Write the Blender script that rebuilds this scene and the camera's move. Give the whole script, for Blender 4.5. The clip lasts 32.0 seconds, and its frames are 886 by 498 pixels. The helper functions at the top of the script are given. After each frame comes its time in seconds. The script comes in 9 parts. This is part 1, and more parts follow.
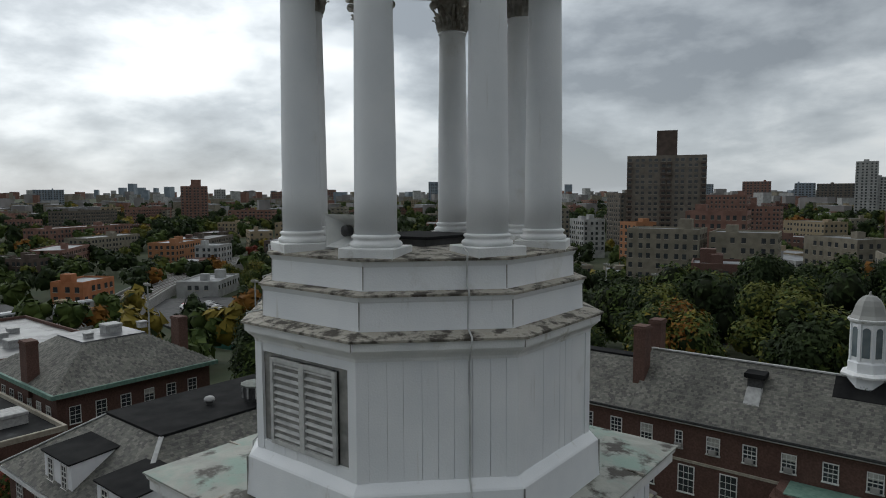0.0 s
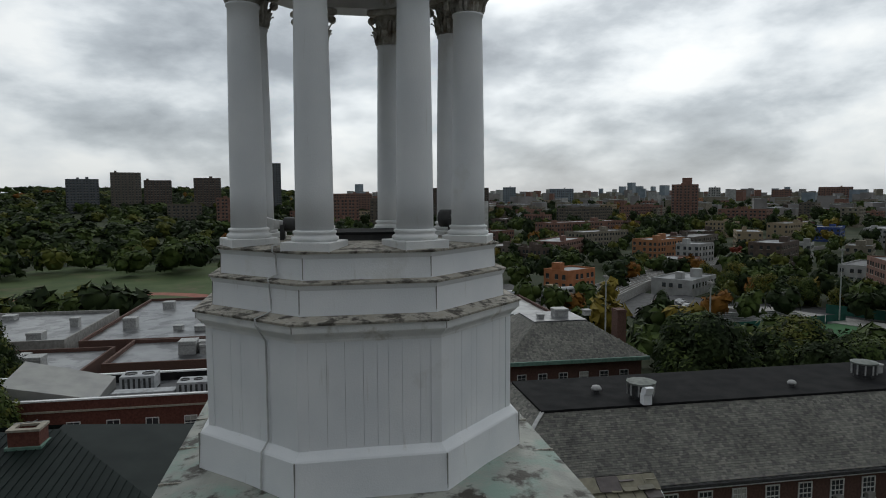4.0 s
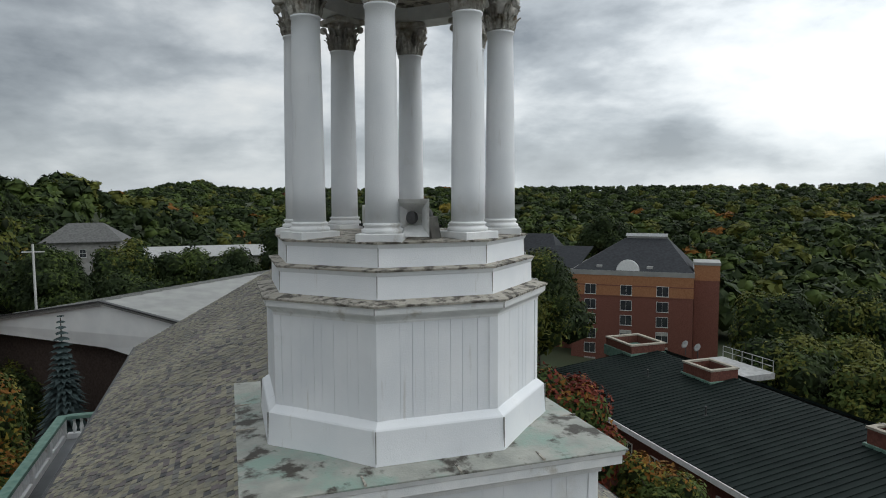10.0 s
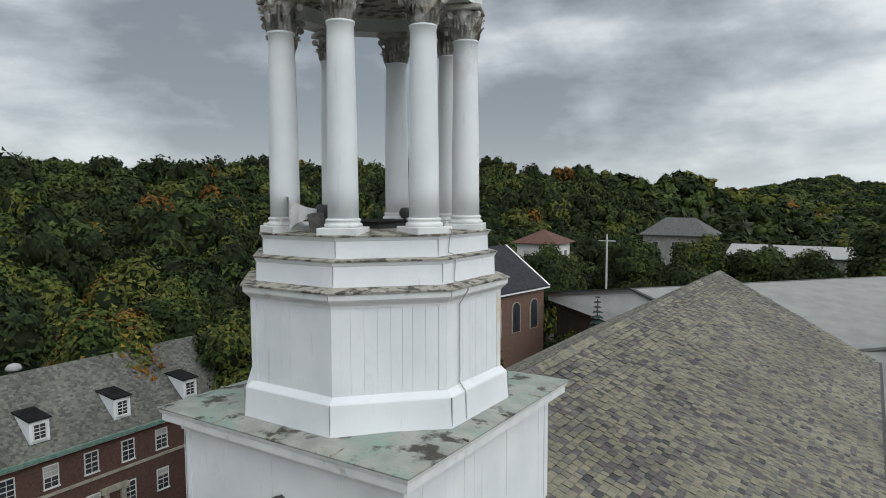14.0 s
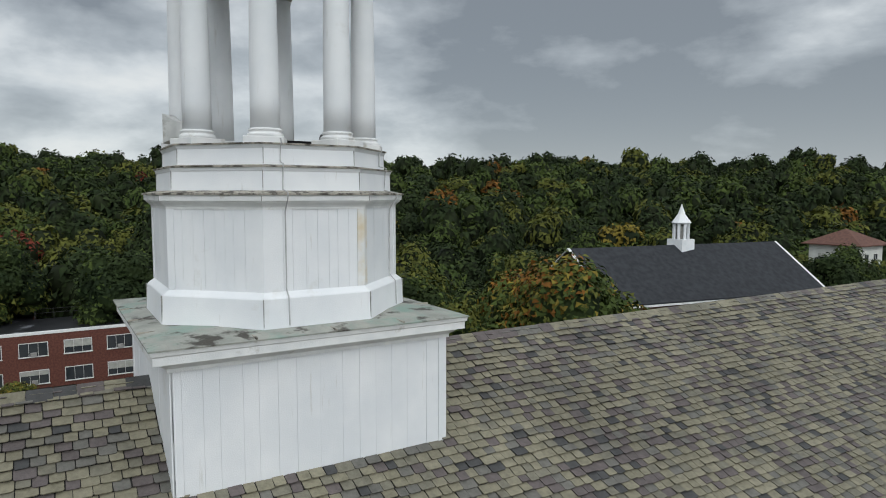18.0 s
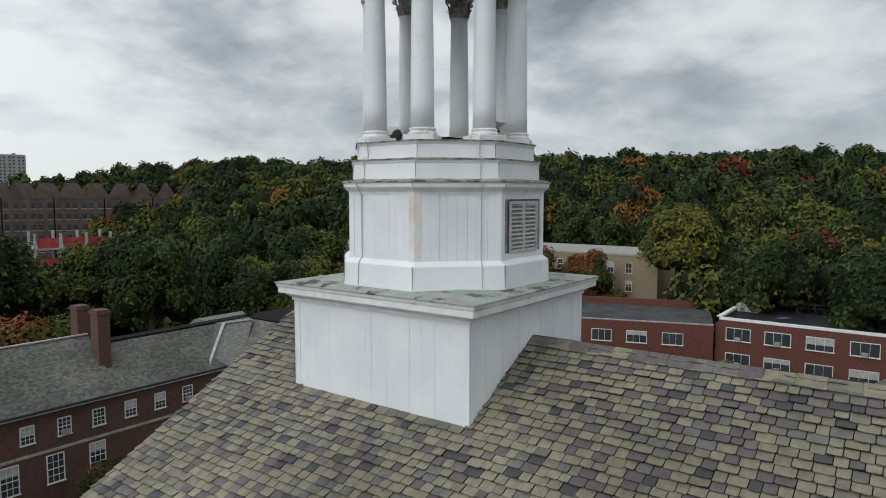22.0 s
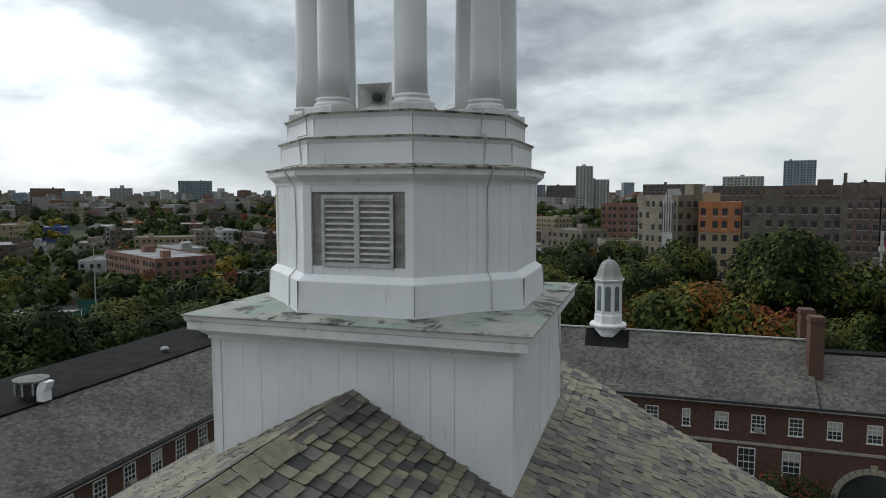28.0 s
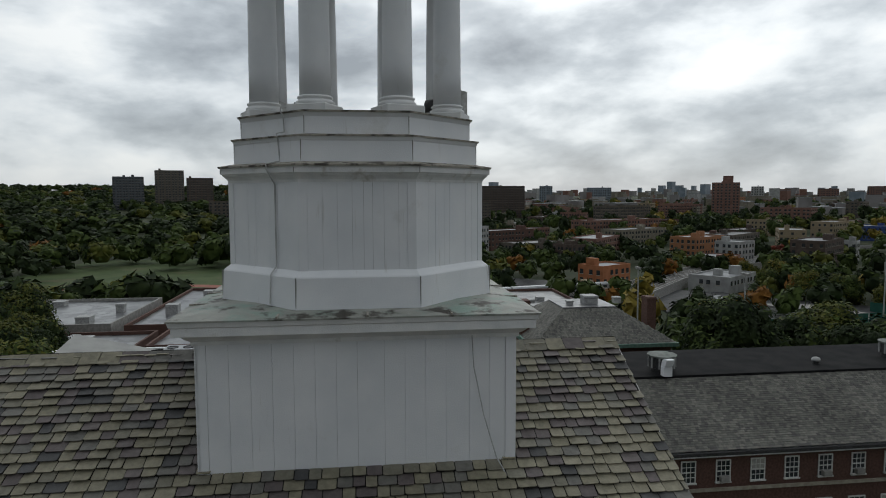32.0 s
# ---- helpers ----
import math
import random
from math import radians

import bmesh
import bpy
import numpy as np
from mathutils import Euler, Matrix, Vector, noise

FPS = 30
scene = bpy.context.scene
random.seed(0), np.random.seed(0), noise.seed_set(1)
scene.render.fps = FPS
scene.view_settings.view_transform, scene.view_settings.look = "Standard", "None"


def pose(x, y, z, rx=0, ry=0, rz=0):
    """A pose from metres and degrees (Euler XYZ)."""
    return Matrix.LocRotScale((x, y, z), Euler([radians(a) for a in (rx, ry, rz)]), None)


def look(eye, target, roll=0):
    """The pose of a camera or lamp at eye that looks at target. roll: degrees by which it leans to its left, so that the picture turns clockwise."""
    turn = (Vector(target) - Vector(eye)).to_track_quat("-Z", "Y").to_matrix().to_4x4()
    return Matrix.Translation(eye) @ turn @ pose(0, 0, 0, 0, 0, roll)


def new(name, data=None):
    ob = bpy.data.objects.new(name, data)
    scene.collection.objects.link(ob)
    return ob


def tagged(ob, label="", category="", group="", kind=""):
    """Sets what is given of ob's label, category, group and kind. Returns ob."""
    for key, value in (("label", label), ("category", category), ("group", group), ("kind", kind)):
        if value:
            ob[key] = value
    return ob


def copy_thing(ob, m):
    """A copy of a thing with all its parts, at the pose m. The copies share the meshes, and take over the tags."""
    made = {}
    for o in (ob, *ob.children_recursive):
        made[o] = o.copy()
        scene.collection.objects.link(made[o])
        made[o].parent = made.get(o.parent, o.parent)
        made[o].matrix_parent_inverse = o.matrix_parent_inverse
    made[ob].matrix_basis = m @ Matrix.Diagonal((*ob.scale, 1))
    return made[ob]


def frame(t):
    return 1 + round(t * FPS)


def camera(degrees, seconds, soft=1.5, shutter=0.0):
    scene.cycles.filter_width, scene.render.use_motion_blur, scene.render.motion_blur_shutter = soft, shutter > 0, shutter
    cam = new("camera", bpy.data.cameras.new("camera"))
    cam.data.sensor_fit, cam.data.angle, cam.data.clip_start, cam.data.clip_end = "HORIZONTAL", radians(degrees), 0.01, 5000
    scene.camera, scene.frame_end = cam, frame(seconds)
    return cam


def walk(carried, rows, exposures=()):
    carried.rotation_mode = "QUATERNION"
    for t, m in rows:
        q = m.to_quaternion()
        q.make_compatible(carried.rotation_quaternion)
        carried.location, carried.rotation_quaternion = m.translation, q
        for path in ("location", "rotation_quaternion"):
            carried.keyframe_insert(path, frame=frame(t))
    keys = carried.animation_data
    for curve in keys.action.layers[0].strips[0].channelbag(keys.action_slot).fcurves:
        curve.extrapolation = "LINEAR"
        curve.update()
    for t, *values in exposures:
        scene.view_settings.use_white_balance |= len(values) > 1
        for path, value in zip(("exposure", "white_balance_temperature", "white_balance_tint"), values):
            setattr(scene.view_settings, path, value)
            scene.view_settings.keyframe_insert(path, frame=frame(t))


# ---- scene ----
# z = 0 lies at the lip of the octagonal cornice; the quad's lawn lies about 28 m lower.
cam = camera(68.11, 32.0, soft=1.0)
PATH = [
    (0, (4.770, -5.612, 1.230), (-1.430, 2.191, 0.406), -0.22),
    (0.5, (5.246, -5.186, 1.213), (-1.321, 2.310, 0.388), -0.16),
    (1, (5.767, -4.746, 1.211), (-1.462, 2.115, 0.388), -0.20),
    (1.5, (6.246, -4.158, 1.197), (-1.645, 1.931, 0.377), -0.25),
    (2, (6.732, -3.520, 1.196), (-1.656, 1.862, 0.375), -0.25),
    (2.5, (7.390, -2.866, 1.239), (-1.458, 1.720, 0.418), -0.23),
    (4.5, (8.181, 0.503, 1.198), (-1.764, 1.159, 0.382), -0.17),
    (5, (8.122, 1.436, 1.175), (-1.831, 0.912, 0.358), 0.03),
    (5.5, (8.012, 2.399, 1.183), (-1.805, 0.681, 0.363), 0.05),
    (6, (7.768, 3.360, 1.194), (-1.795, 0.554, 0.374), 0.03),
    (6.5, (7.627, 4.417, 1.223), (-1.567, 0.571, 0.397), -0.03),
    (7, (6.936, 5.129, 1.169), (-1.761, 0.262, 0.351), -0.16),
    (7.5, (6.514, 5.955, 1.200), (-1.562, 0.115, 0.377), -0.09),
    (8, (5.771, 6.670, 1.197), (-1.421, -0.228, 0.371), -0.07),
    (8.5, (4.886, 7.347, 1.197), (-1.254, -0.503, 0.366), -0.15),
    (9, (3.969, 7.898, 1.187), (-1.134, -0.662, 0.364), -0.22),
    (9.5, (3.201, 8.263, 1.174), (-1.049, -0.752, 0.359), -0.30),
    (10, (2.228, 8.646, 1.180), (-0.896, -0.818, 0.367), -0.28),
    (10.5, (1.216, 8.883, 1.184), (-0.810, -0.876, 0.367), -0.21),
    (11, (0.178, 8.979, 1.184), (-0.781, -0.940, 0.351), -0.03),
    (11.5, (-0.859, 8.960, 1.164), (-0.795, -1.005, 0.333), -0.02),
    (12, (-1.952, 8.946, 1.168), (-0.848, -0.959, 0.341), -0.00),
    (12.5, (-3.059, 8.755, 1.169), (-0.946, -0.984, 0.342), -0.02),
    (13, (-4.136, 8.434, 1.159), (-1.056, -1.043, 0.332), -0.08),
    (13.5, (-5.200, 8.010, 1.150), (-1.051, -1.051, 0.323), -0.17),
    (14, (-6.130, 7.561, 1.167), (-0.696, -0.793, 0.340), -0.19),
    (14.5, (-6.572, 7.342, 1.063), (-0.322, -0.419, 0.235), -0.14),
    (16.5, (-7.162, 6.968, 0.189), (-0.463, -0.411, -0.634), 0.06),
    (17, (-8.041, 6.153, 0.107), (-1.061, -0.961, -0.716), -0.01),
    (17.5, (-9.122, 4.809, 0.023), (-1.480, -1.589, -0.801), 0.02),
    (18, (-10.204, 3.137, -0.017), (-1.689, -2.042, -0.843), 0.05),
    (18.5, (-11.098, 1.445, -0.033), (-1.742, -1.988, -0.859), -0.03),
    (19, (-11.599, -0.005, -0.064), (-1.730, -1.390, -0.889), -0.02),
    (19.5, (-11.767, -1.313, -0.080), (-1.811, -0.882, -0.905), -0.00),
    (20, (-11.566, -2.566, -0.118), (-1.762, -0.777, -0.940), 0.01),
    (20.5, (-11.424, -3.864, -0.147), (-1.917, -0.873, -0.972), 0.01),
    (21, (-10.982, -4.982, -0.163), (-1.877, -0.929, -0.990), 0.02),
    (21.5, (-10.581, -6.190, -0.209), (-1.994, -1.132, -1.039), 0.04),
    (22, (-9.860, -7.349, -0.224), (-1.867, -1.397, -1.050), 0.01),
    (22.5, (-9.026, -8.419, -0.234), (-1.556, -1.823, -1.062), -0.03),
    (23, (-7.973, -9.551, -0.238), (-1.174, -2.265, -1.065), -0.06),
    (23.5, (-6.877, -10.413, -0.238), (-1.212, -2.213, -1.062), -0.10),
    (24, (-5.727, -10.741, -0.248), (-1.190, -1.867, -1.067), -0.10),
    (24.5, (-4.705, -10.825, -0.253), (-0.893, -1.617, -1.071), -0.13),
    (25, (-3.746, -10.693, -0.270), (-0.659, -1.217, -1.094), -0.13),
    (25.5, (-2.743, -10.420, -0.295), (-0.669, -0.672, -1.119), -0.18),
    (27.5, (2.020, -9.453, -0.350), (0.826, 0.441, -1.177), -0.09),
    (28, (3.347, -8.853, -0.337), (0.317, 0.641, -1.159), -0.06),
    (28.5, (4.566, -8.220, -0.349), (0.113, 0.696, -1.173), -0.01),
    (29, (5.638, -7.476, -0.354), (0.114, 0.819, -1.176), -0.01),
    (29.5, (6.636, -6.574, -0.348), (0.141, 0.984, -1.173), -0.01),
    (30, (7.483, -5.472, -0.339), (-0.011, 1.097, -1.172), 0.09),
    (30.5, (8.412, -4.372, -0.339), (0.077, 1.090, -1.176), 0.23),
    (31, (9.069, -3.015, -0.339), (0.091, 1.307, -1.181), 0.21),
    (31.5, (9.537, -1.526, -0.353), (0.005, 1.380, -1.188), 0.11),
    (32, (9.855, 0.054, -0.374), (-0.036, 1.267, -1.202), -0.16),
]
walk(cam, [(t, look(eye, target, roll)) for t, eye, target, roll in PATH], exposures=[(0, -0.5), (5, -0.74), (7, -0.55), (9.5, -0.18), (12, 0.1), (18, 0.03), (25, -0.05), (28, -0.15), (30, -0.4), (32, -0.66)])

# ---- world and light ----
world = bpy.data.worlds.new("overcast_sky")
scene.world = world
world.use_nodes = True
wn, wl = world.node_tree.nodes, world.node_tree.links
wn.clear()
w_out = wn.new("ShaderNodeOutputWorld")
w_bg = wn.new("ShaderNodeBackground")
sky = wn.new("ShaderNodeTexSky")
sky.sky_type = "NISHITA"
sky.sun_disc = False
SUN_DIR = Vector((-0.80, 0.22, 0.56)).normalized()
sky.sun_elevation = math.asin(SUN_DIR.z)
sky.sun_rotation = math.atan2(SUN_DIR.x, SUN_DIR.y)
w_tc = wn.new("ShaderNodeTexCoord")


def wmath(op, a, b=None):
    n = wn.new("ShaderNodeMath")
    n.operation = op
    for i, v in enumerate((a, b)):
        if v is None:
            continue
        if isinstance(v, (int, float)):
            n.inputs[i].default_value = v
        else:
            wl.new(v, n.inputs[i])
    return n.outputs[0]


# clouds lie on a flat layer: the direction divided by its height
w_sep = wn.new("ShaderNodeSeparateXYZ")
wl.new(w_tc.outputs["Generated"], w_sep.inputs[0])
w_h = wmath("ADD", wmath("MAXIMUM", w_sep.outputs[2], 0.0), 0.36)
w_cmb = wn.new("ShaderNodeCombineXYZ")
wl.new(wmath("DIVIDE", w_sep.outputs[0], w_h), w_cmb.inputs[0])
wl.new(wmath("DIVIDE", w_sep.outputs[1], w_h), w_cmb.inputs[1])


def wnoise(scale, detail, rough, distort, offset, layer=True):
    m = wn.new("ShaderNodeMapping")
    m.inputs["Location"].default_value = offset
    m.inputs["Scale"].default_value = (1, 1, 1) if layer else (1, 1, 2.4)
    wl.new(w_cmb.outputs[0] if layer else w_tc.outputs["Generated"], m.inputs[0])
    n = wn.new("ShaderNodeTexNoise")
    n.inputs["Scale"].default_value = scale
    n.inputs["Detail"].default_value = detail
    n.inputs["Roughness"].default_value = rough
    n.inputs["Distortion"].default_value = distort
    wl.new(m.outputs[0], n.inputs["Vector"])
    return n.outputs["Fac"]


def wramp(fac, stops):
    r = wn.new("ShaderNodeValToRGB")
    e = r.color_ramp.elements
    while len(e) < len(stops):
        e.new(0.5)
    for el, (p, c) in zip(e, stops):
        el.position, el.color = p, (*c, 1)
    wl.new(fac, r.inputs[0])
    return r.outputs[0]


def wmix(kind, fac, a, b):
    m = wn.new("ShaderNodeMixRGB")
    m.blend_type = kind
    for i, v in enumerate((fac, a, b)):
        if isinstance(v, (int, float)):
            m.inputs[i].default_value = v
        elif isinstance(v, tuple):
            m.inputs[i].default_value = (*v, 1)
        else:
            wl.new(v, m.inputs[i])
    return m.outputs[0]


w_big = wnoise(1.15, 7.0, 0.52, 0.2, (3.1, 7.7, 0.0))
w_small = wnoise(4.2, 9.0, 0.54, 0.1, (1.3, 2.9, 4.0), False)
w_dens = wmath("ADD", wmath("MULTIPLY", w_big, 0.50), wmath("MULTIPLY", w_small, 0.50))
# storm banks stand over the south-east and the north-west, a thinner veil between north and east
for bank, width, weight in (((0.60, -0.77, 0.20), 9.0, 0.16), ((-0.42, 0.88, 0.24), 22.0, 0.15), ((0.25, 0.92, 0.30), 16.0, -0.07)):
    w_b = wn.new("ShaderNodeVectorMath")
    w_b.operation = "DOT_PRODUCT"
    wl.new(w_tc.outputs["Generated"], w_b.inputs[0])
    w_b.inputs[1].default_value = Vector(bank).normalized()
    w_dens = wmath("ADD", w_dens, wmath("MULTIPLY", wmath("POWER", wmath("MAXIMUM", w_b.outputs["Value"], 0.0), width), weight))
w_grey = wramp(w_dens, [(0.42, (0.97, 1.0, 1.0)), (0.475, (0.80, 0.85, 0.88)), (0.54, (0.52, 0.57, 0.61)), (0.63, (0.28, 0.315, 0.35))])
# the veiled sun brightens its side of the cloud deck
w_dot = wn.new("ShaderNodeVectorMath")
w_dot.operation = "DOT_PRODUCT"
wl.new(w_tc.outputs["Generated"], w_dot.inputs[0])
w_dot.inputs[1].default_value = SUN_DIR
w_glow = wmath("POWER", wmath("MULTIPLY", wmath("ADD", w_dot.outputs["Value"], 1.0), 0.5), 3.0)
w_gain = wmath("ADD", wmath("MULTIPLY", w_glow, 1.12), 0.72)
w_gcol = wn.new("ShaderNodeCombineXYZ")
for i in range(3):
    wl.new(w_gain, w_gcol.inputs[i])
w_cloud = wmix("MULTIPLY", 1.0, w_grey, w_gcol.outputs[0])
# a pale band lies low over the horizon
w_low = wmath("POWER", wmath("SUBTRACT", 1.0, wmath("MINIMUM", wmath("MAXIMUM", w_sep.outputs[2], 0.0), 1.0)), 14.0)
w_cloud = wmix("MIX", wmath("MULTIPLY", w_low, 0.5), w_cloud, (0.68, 0.75, 0.80))
w_skyc = wmix("MULTIPLY", 1.0, sky.outputs[0], (0.12, 0.12, 0.12))
w_fin = wmix("MIX", 0.93, w_skyc, w_cloud)
wl.new(w_fin, w_bg.inputs["Color"])
w_bg.inputs["Strength"].default_value = 1.05
wl.new(w_bg.outputs[0], w_out.inputs[0])

sun_data = bpy.data.lights.new("sun", "SUN")
sun_data.energy, sun_data.angle, sun_data.color = 0.55, radians(25), (0.97, 0.98, 0.95)
new("sun", sun_data).matrix_world = look(SUN_DIR * 100, (0, 0, 0))
scene.view_settings.exposure = 0.0


# ---- materials ----
def material(name, c1, c2, rough=0.7, scale=3.0, bump=0.0, bump_scale=40.0, metal=0.0, stain=None, stain_scale=0.6, stain_cut=(0.55, 0.7), vary=0.0, spec=0.3, patch=None, patch_scale=1.5, patch_cut=(0.58, 0.66), streak=None):
    """Two-tone noise, an optional stain layer of its own shape, fine relief, and a shift of tone from piece to piece."""
    m = bpy.data.materials.new(name)
    m.use_nodes = True
    n, l = m.node_tree.nodes, m.node_tree.links
    b = n["Principled BSDF"]
    tc = n.new("ShaderNodeTexCoord")
    geo = n.new("ShaderNodeNewGeometry")
    tex = n.new("ShaderNodeTexNoise")
    tex.inputs["Scale"].default_value, tex.inputs["Detail"].default_value = scale, 6.0
    l.new(geo.outputs["Position"], tex.inputs["Vector"])
    ramp = n.new("ShaderNodeValToRGB")
    ramp.color_ramp.elements[0].position, ramp.color_ramp.elements[0].color = 0.35, (*c1, 1)
    ramp.color_ramp.elements[1].position, ramp.color_ramp.elements[1].color = 0.65, (*c2, 1)
    l.new(tex.outputs["Fac"], ramp.inputs[0])
    col = ramp.outputs[0]
    if vary:
        oi = n.new("ShaderNodeObjectInfo")
        add = n.new("ShaderNodeMath")
        add.operation = "ADD"
        l.new(oi.outputs["Random"], add.inputs[0])
        l.new(geo.outputs["Random Per Island"], add.inputs[1])
        fr = n.new("ShaderNodeMath")
        fr.operation = "FRACT"
        l.new(add.outputs[0], fr.inputs[0])
        hsv = n.new("ShaderNodeHueSaturation")
        mr = n.new("ShaderNodeMapRange")
        mr.inputs["To Min"].default_value, mr.inputs["To Max"].default_value = 1 - vary, 1 + vary
        l.new(fr.outputs[0], mr.inputs["Value"])
        l.new(mr.outputs[0], hsv.inputs["Value"])
        l.new(col, hsv.inputs["Color"])
        col = hsv.outputs[0]
    if stain:
        t2 = n.new("ShaderNodeTexNoise")
        t2.inputs["Scale"].default_value, t2.inputs["Detail"].default_value, t2.inputs["Roughness"].default_value = stain_scale, 8.0, 0.65
        l.new(geo.outputs["Position"], t2.inputs["Vector"])
        r2 = n.new("ShaderNodeMapRange")
        r2.inputs["From Min"].default_value, r2.inputs["From Max"].default_value = stain_cut
        l.new(t2.outputs["Fac"], r2.inputs["Value"])
        mx = n.new("ShaderNodeMixRGB")
        l.new(r2.outputs[0], mx.inputs[0])
        l.new(col, mx.inputs[1])
        mx.inputs[2].default_value = (*stain, 1)
        col = mx.outputs[0]
    for colour, sc, cut, tall in ((patch, patch_scale, patch_cut, 1.0), (streak, 11.0, (0.64, 0.84), 0.09)):
        if colour is None:
            continue
        mp = n.new("ShaderNodeMapping")
        mp.inputs["Scale"].default_value = (1.0, 1.0, tall)
        mp.inputs["Location"].default_value = (4.3, 1.7, 2.2)
        l.new(geo.outputs["Position"], mp.inputs[0])
        t4 = n.new("ShaderNodeTexNoise")
        t4.inputs["Scale"].default_value, t4.inputs["Detail"].default_value, t4.inputs["Roughness"].default_value = sc, 7.0, 0.62
        l.new(mp.outputs[0], t4.inputs["Vector"])
        r4 = n.new("ShaderNodeMapRange")
        r4.inputs["From Min"].default_value, r4.inputs["From Max"].default_value = cut
        l.new(t4.outputs["Fac"], r4.inputs["Value"])
        m4 = n.new("ShaderNodeMixRGB")
        l.new(r4.outputs[0], m4.inputs[0])
        l.new(col, m4.inputs[1])
        m4.inputs[2].default_value = (*colour, 1)
        col = m4.outputs[0]
    l.new(col, b.inputs["Base Color"])
    b.inputs["Roughness"].default_value, b.inputs["Metallic"].default_value = rough, metal
    b.inputs["Specular IOR Level"].default_value = spec
    if bump:
        t3 = n.new("ShaderNodeTexNoise")
        t3.inputs["Scale"].default_value, t3.inputs["Detail"].default_value = bump_scale, 4.0
        l.new(geo.outputs["Position"], t3.inputs["Vector"])
        bp = n.new("ShaderNodeBump")
        bp.inputs["Strength"].default_value, bp.inputs["Distance"].default_value = bump, 0.02
        l.new(t3.outputs["Fac"], bp.inputs["Height"])
        l.new(bp.outputs[0], b.inputs["Normal"])
    return m


WHITE = material("white_paint", (0.74, 0.76, 0.78), (0.82, 0.83, 0.84), 0.55, 1.4, 0.15, 60, stain=(0.60, 0.59, 0.55), stain_scale=1.1, stain_cut=(0.62, 0.82), streak=(0.50, 0.48, 0.43))
TRIM = material("white_trim", (0.70, 0.71, 0.71), (0.80, 0.80, 0.79), 0.55, 4.0, 0.2, 60, stain=(0.42, 0.39, 0.33), stain_scale=3.0, stain_cut=(0.60, 0.75))
LEDGE = material("weathered_ledge", (0.36, 0.33, 0.28), (0.52, 0.49, 0.43), 0.8, 6.0, 0.4, 50, stain=(0.075, 0.067, 0.055), stain_scale=6.0, stain_cut=(0.46, 0.58))
COPPER = material("verdigris_deck", (0.27, 0.28, 0.25), (0.38, 0.38, 0.34), 0.6, 3.2, 0.3, 30, stain=(0.25, 0.34, 0.29), stain_scale=1.1, stain_cut=(0.5, 0.62), patch=(0.06, 0.054, 0.044), patch_scale=2.3, patch_cut=(0.53, 0.61))
JOINT = material("dark_joint", (0.20, 0.20, 0.19), (0.34, 0.33, 0.31), 0.9, 8.0)
SLATE = material("slate", (0.17, 0.165, 0.14), (0.27, 0.26, 0.21), 0.62, 5.0, 0.35, 45, vary=0.45, stain=(0.30, 0.28, 0.19), stain_scale=0.8, stain_cut=(0.50, 0.72))
SLATE2 = material("grey_slate", (0.11, 0.11, 0.099), (0.18, 0.176, 0.154), 0.65, 4.0, 0.3, 45, vary=0.35)
BRICK = material("red_brick", (0.092, 0.050, 0.040), (0.138, 0.078, 0.062), 0.85, 7.0, 0.4, 35, stain=(0.075, 0.045, 0.036), stain_scale=0.5, stain_cut=(0.5, 0.8))
GLASS_DARK = material("window_glass", (0.03, 0.035, 0.04), (0.06, 0.065, 0.07), 0.12, 0.5, spec=0.6)
ROOF_BLACK = material("black_membrane", (0.009, 0.009, 0.010), (0.020, 0.020, 0.020), 0.9, 0.8, 0.2, 20, spec=0.12)
GRASS = material("grass", (0.035, 0.06, 0.02), (0.07, 0.09, 0.035), 0.9, 0.3, 0.5, 4)
GROUND = material("wooded_ground", (0.03, 0.045, 0.02), (0.06, 0.065, 0.035), 0.95, 0.05, 0.5, 2)
ASPHALT = material("asphalt", (0.05, 0.05, 0.052), (0.09, 0.09, 0.09), 0.8, 0.6, 0.3, 20)


# ---- mesh helpers ----
def link(name, bm, mat, parent=None, label=""):
    me = bpy.data.meshes.new(name)
    bm.normal_update()
    bm.to_mesh(me)
    bm.free()
    me.materials.append(mat)
    ob = new(name, me)
    if parent is not None:
        ob.parent = parent
    return tagged(ob, label)


def part(name, bm, mat, parent, label=""):
    return link(name, bm, mat, parent, label)


def smooth(ob):
    for p in ob.data.polygons:
        p.use_smooth = True
    return ob


def box(bm, x0, x1, y0, y1, z0, z1):
    v = [bm.verts.new((x, y, z)) for z in (z0, z1) for x, y in ((x0, y0), (x1, y0), (x1, y1), (x0, y1))]
    for f in ((3, 2, 1, 0), (4, 5, 6, 7), (0, 1, 5, 4), (1, 2, 6, 5), (2, 3, 7, 6), (3, 0, 4, 7)):
        bm.faces.new([v[i] for i in f])
    return v


def lathe(bm, profile, n=8, phase=radians(22.5), cx=0.0, cy=0.0, cap=(True, True)):
    """A ring for each (radius, z), joined from bottom to top in the given order."""
    rings = [[bm.verts.new((cx + r * math.cos(phase + k * math.tau / n), cy + r * math.sin(phase + k * math.tau / n), z)) for k in range(n)] for r, z in profile]
    for a, b in zip(rings, rings[1:]):
        for k in range(n):
            j = (k + 1) % n
            bm.faces.new((a[k], a[j], b[j], b[k]))
    if cap[0]:
        bm.faces.new(rings[0][::-1])
    if cap[1]:
        bm.faces.new(rings[-1])
    return rings


def empty(name, at=(0, 0, 0), label="", category="", group="", kind=""):
    e = new(name)
    e.location = at
    return tagged(e, label, category, group, kind)


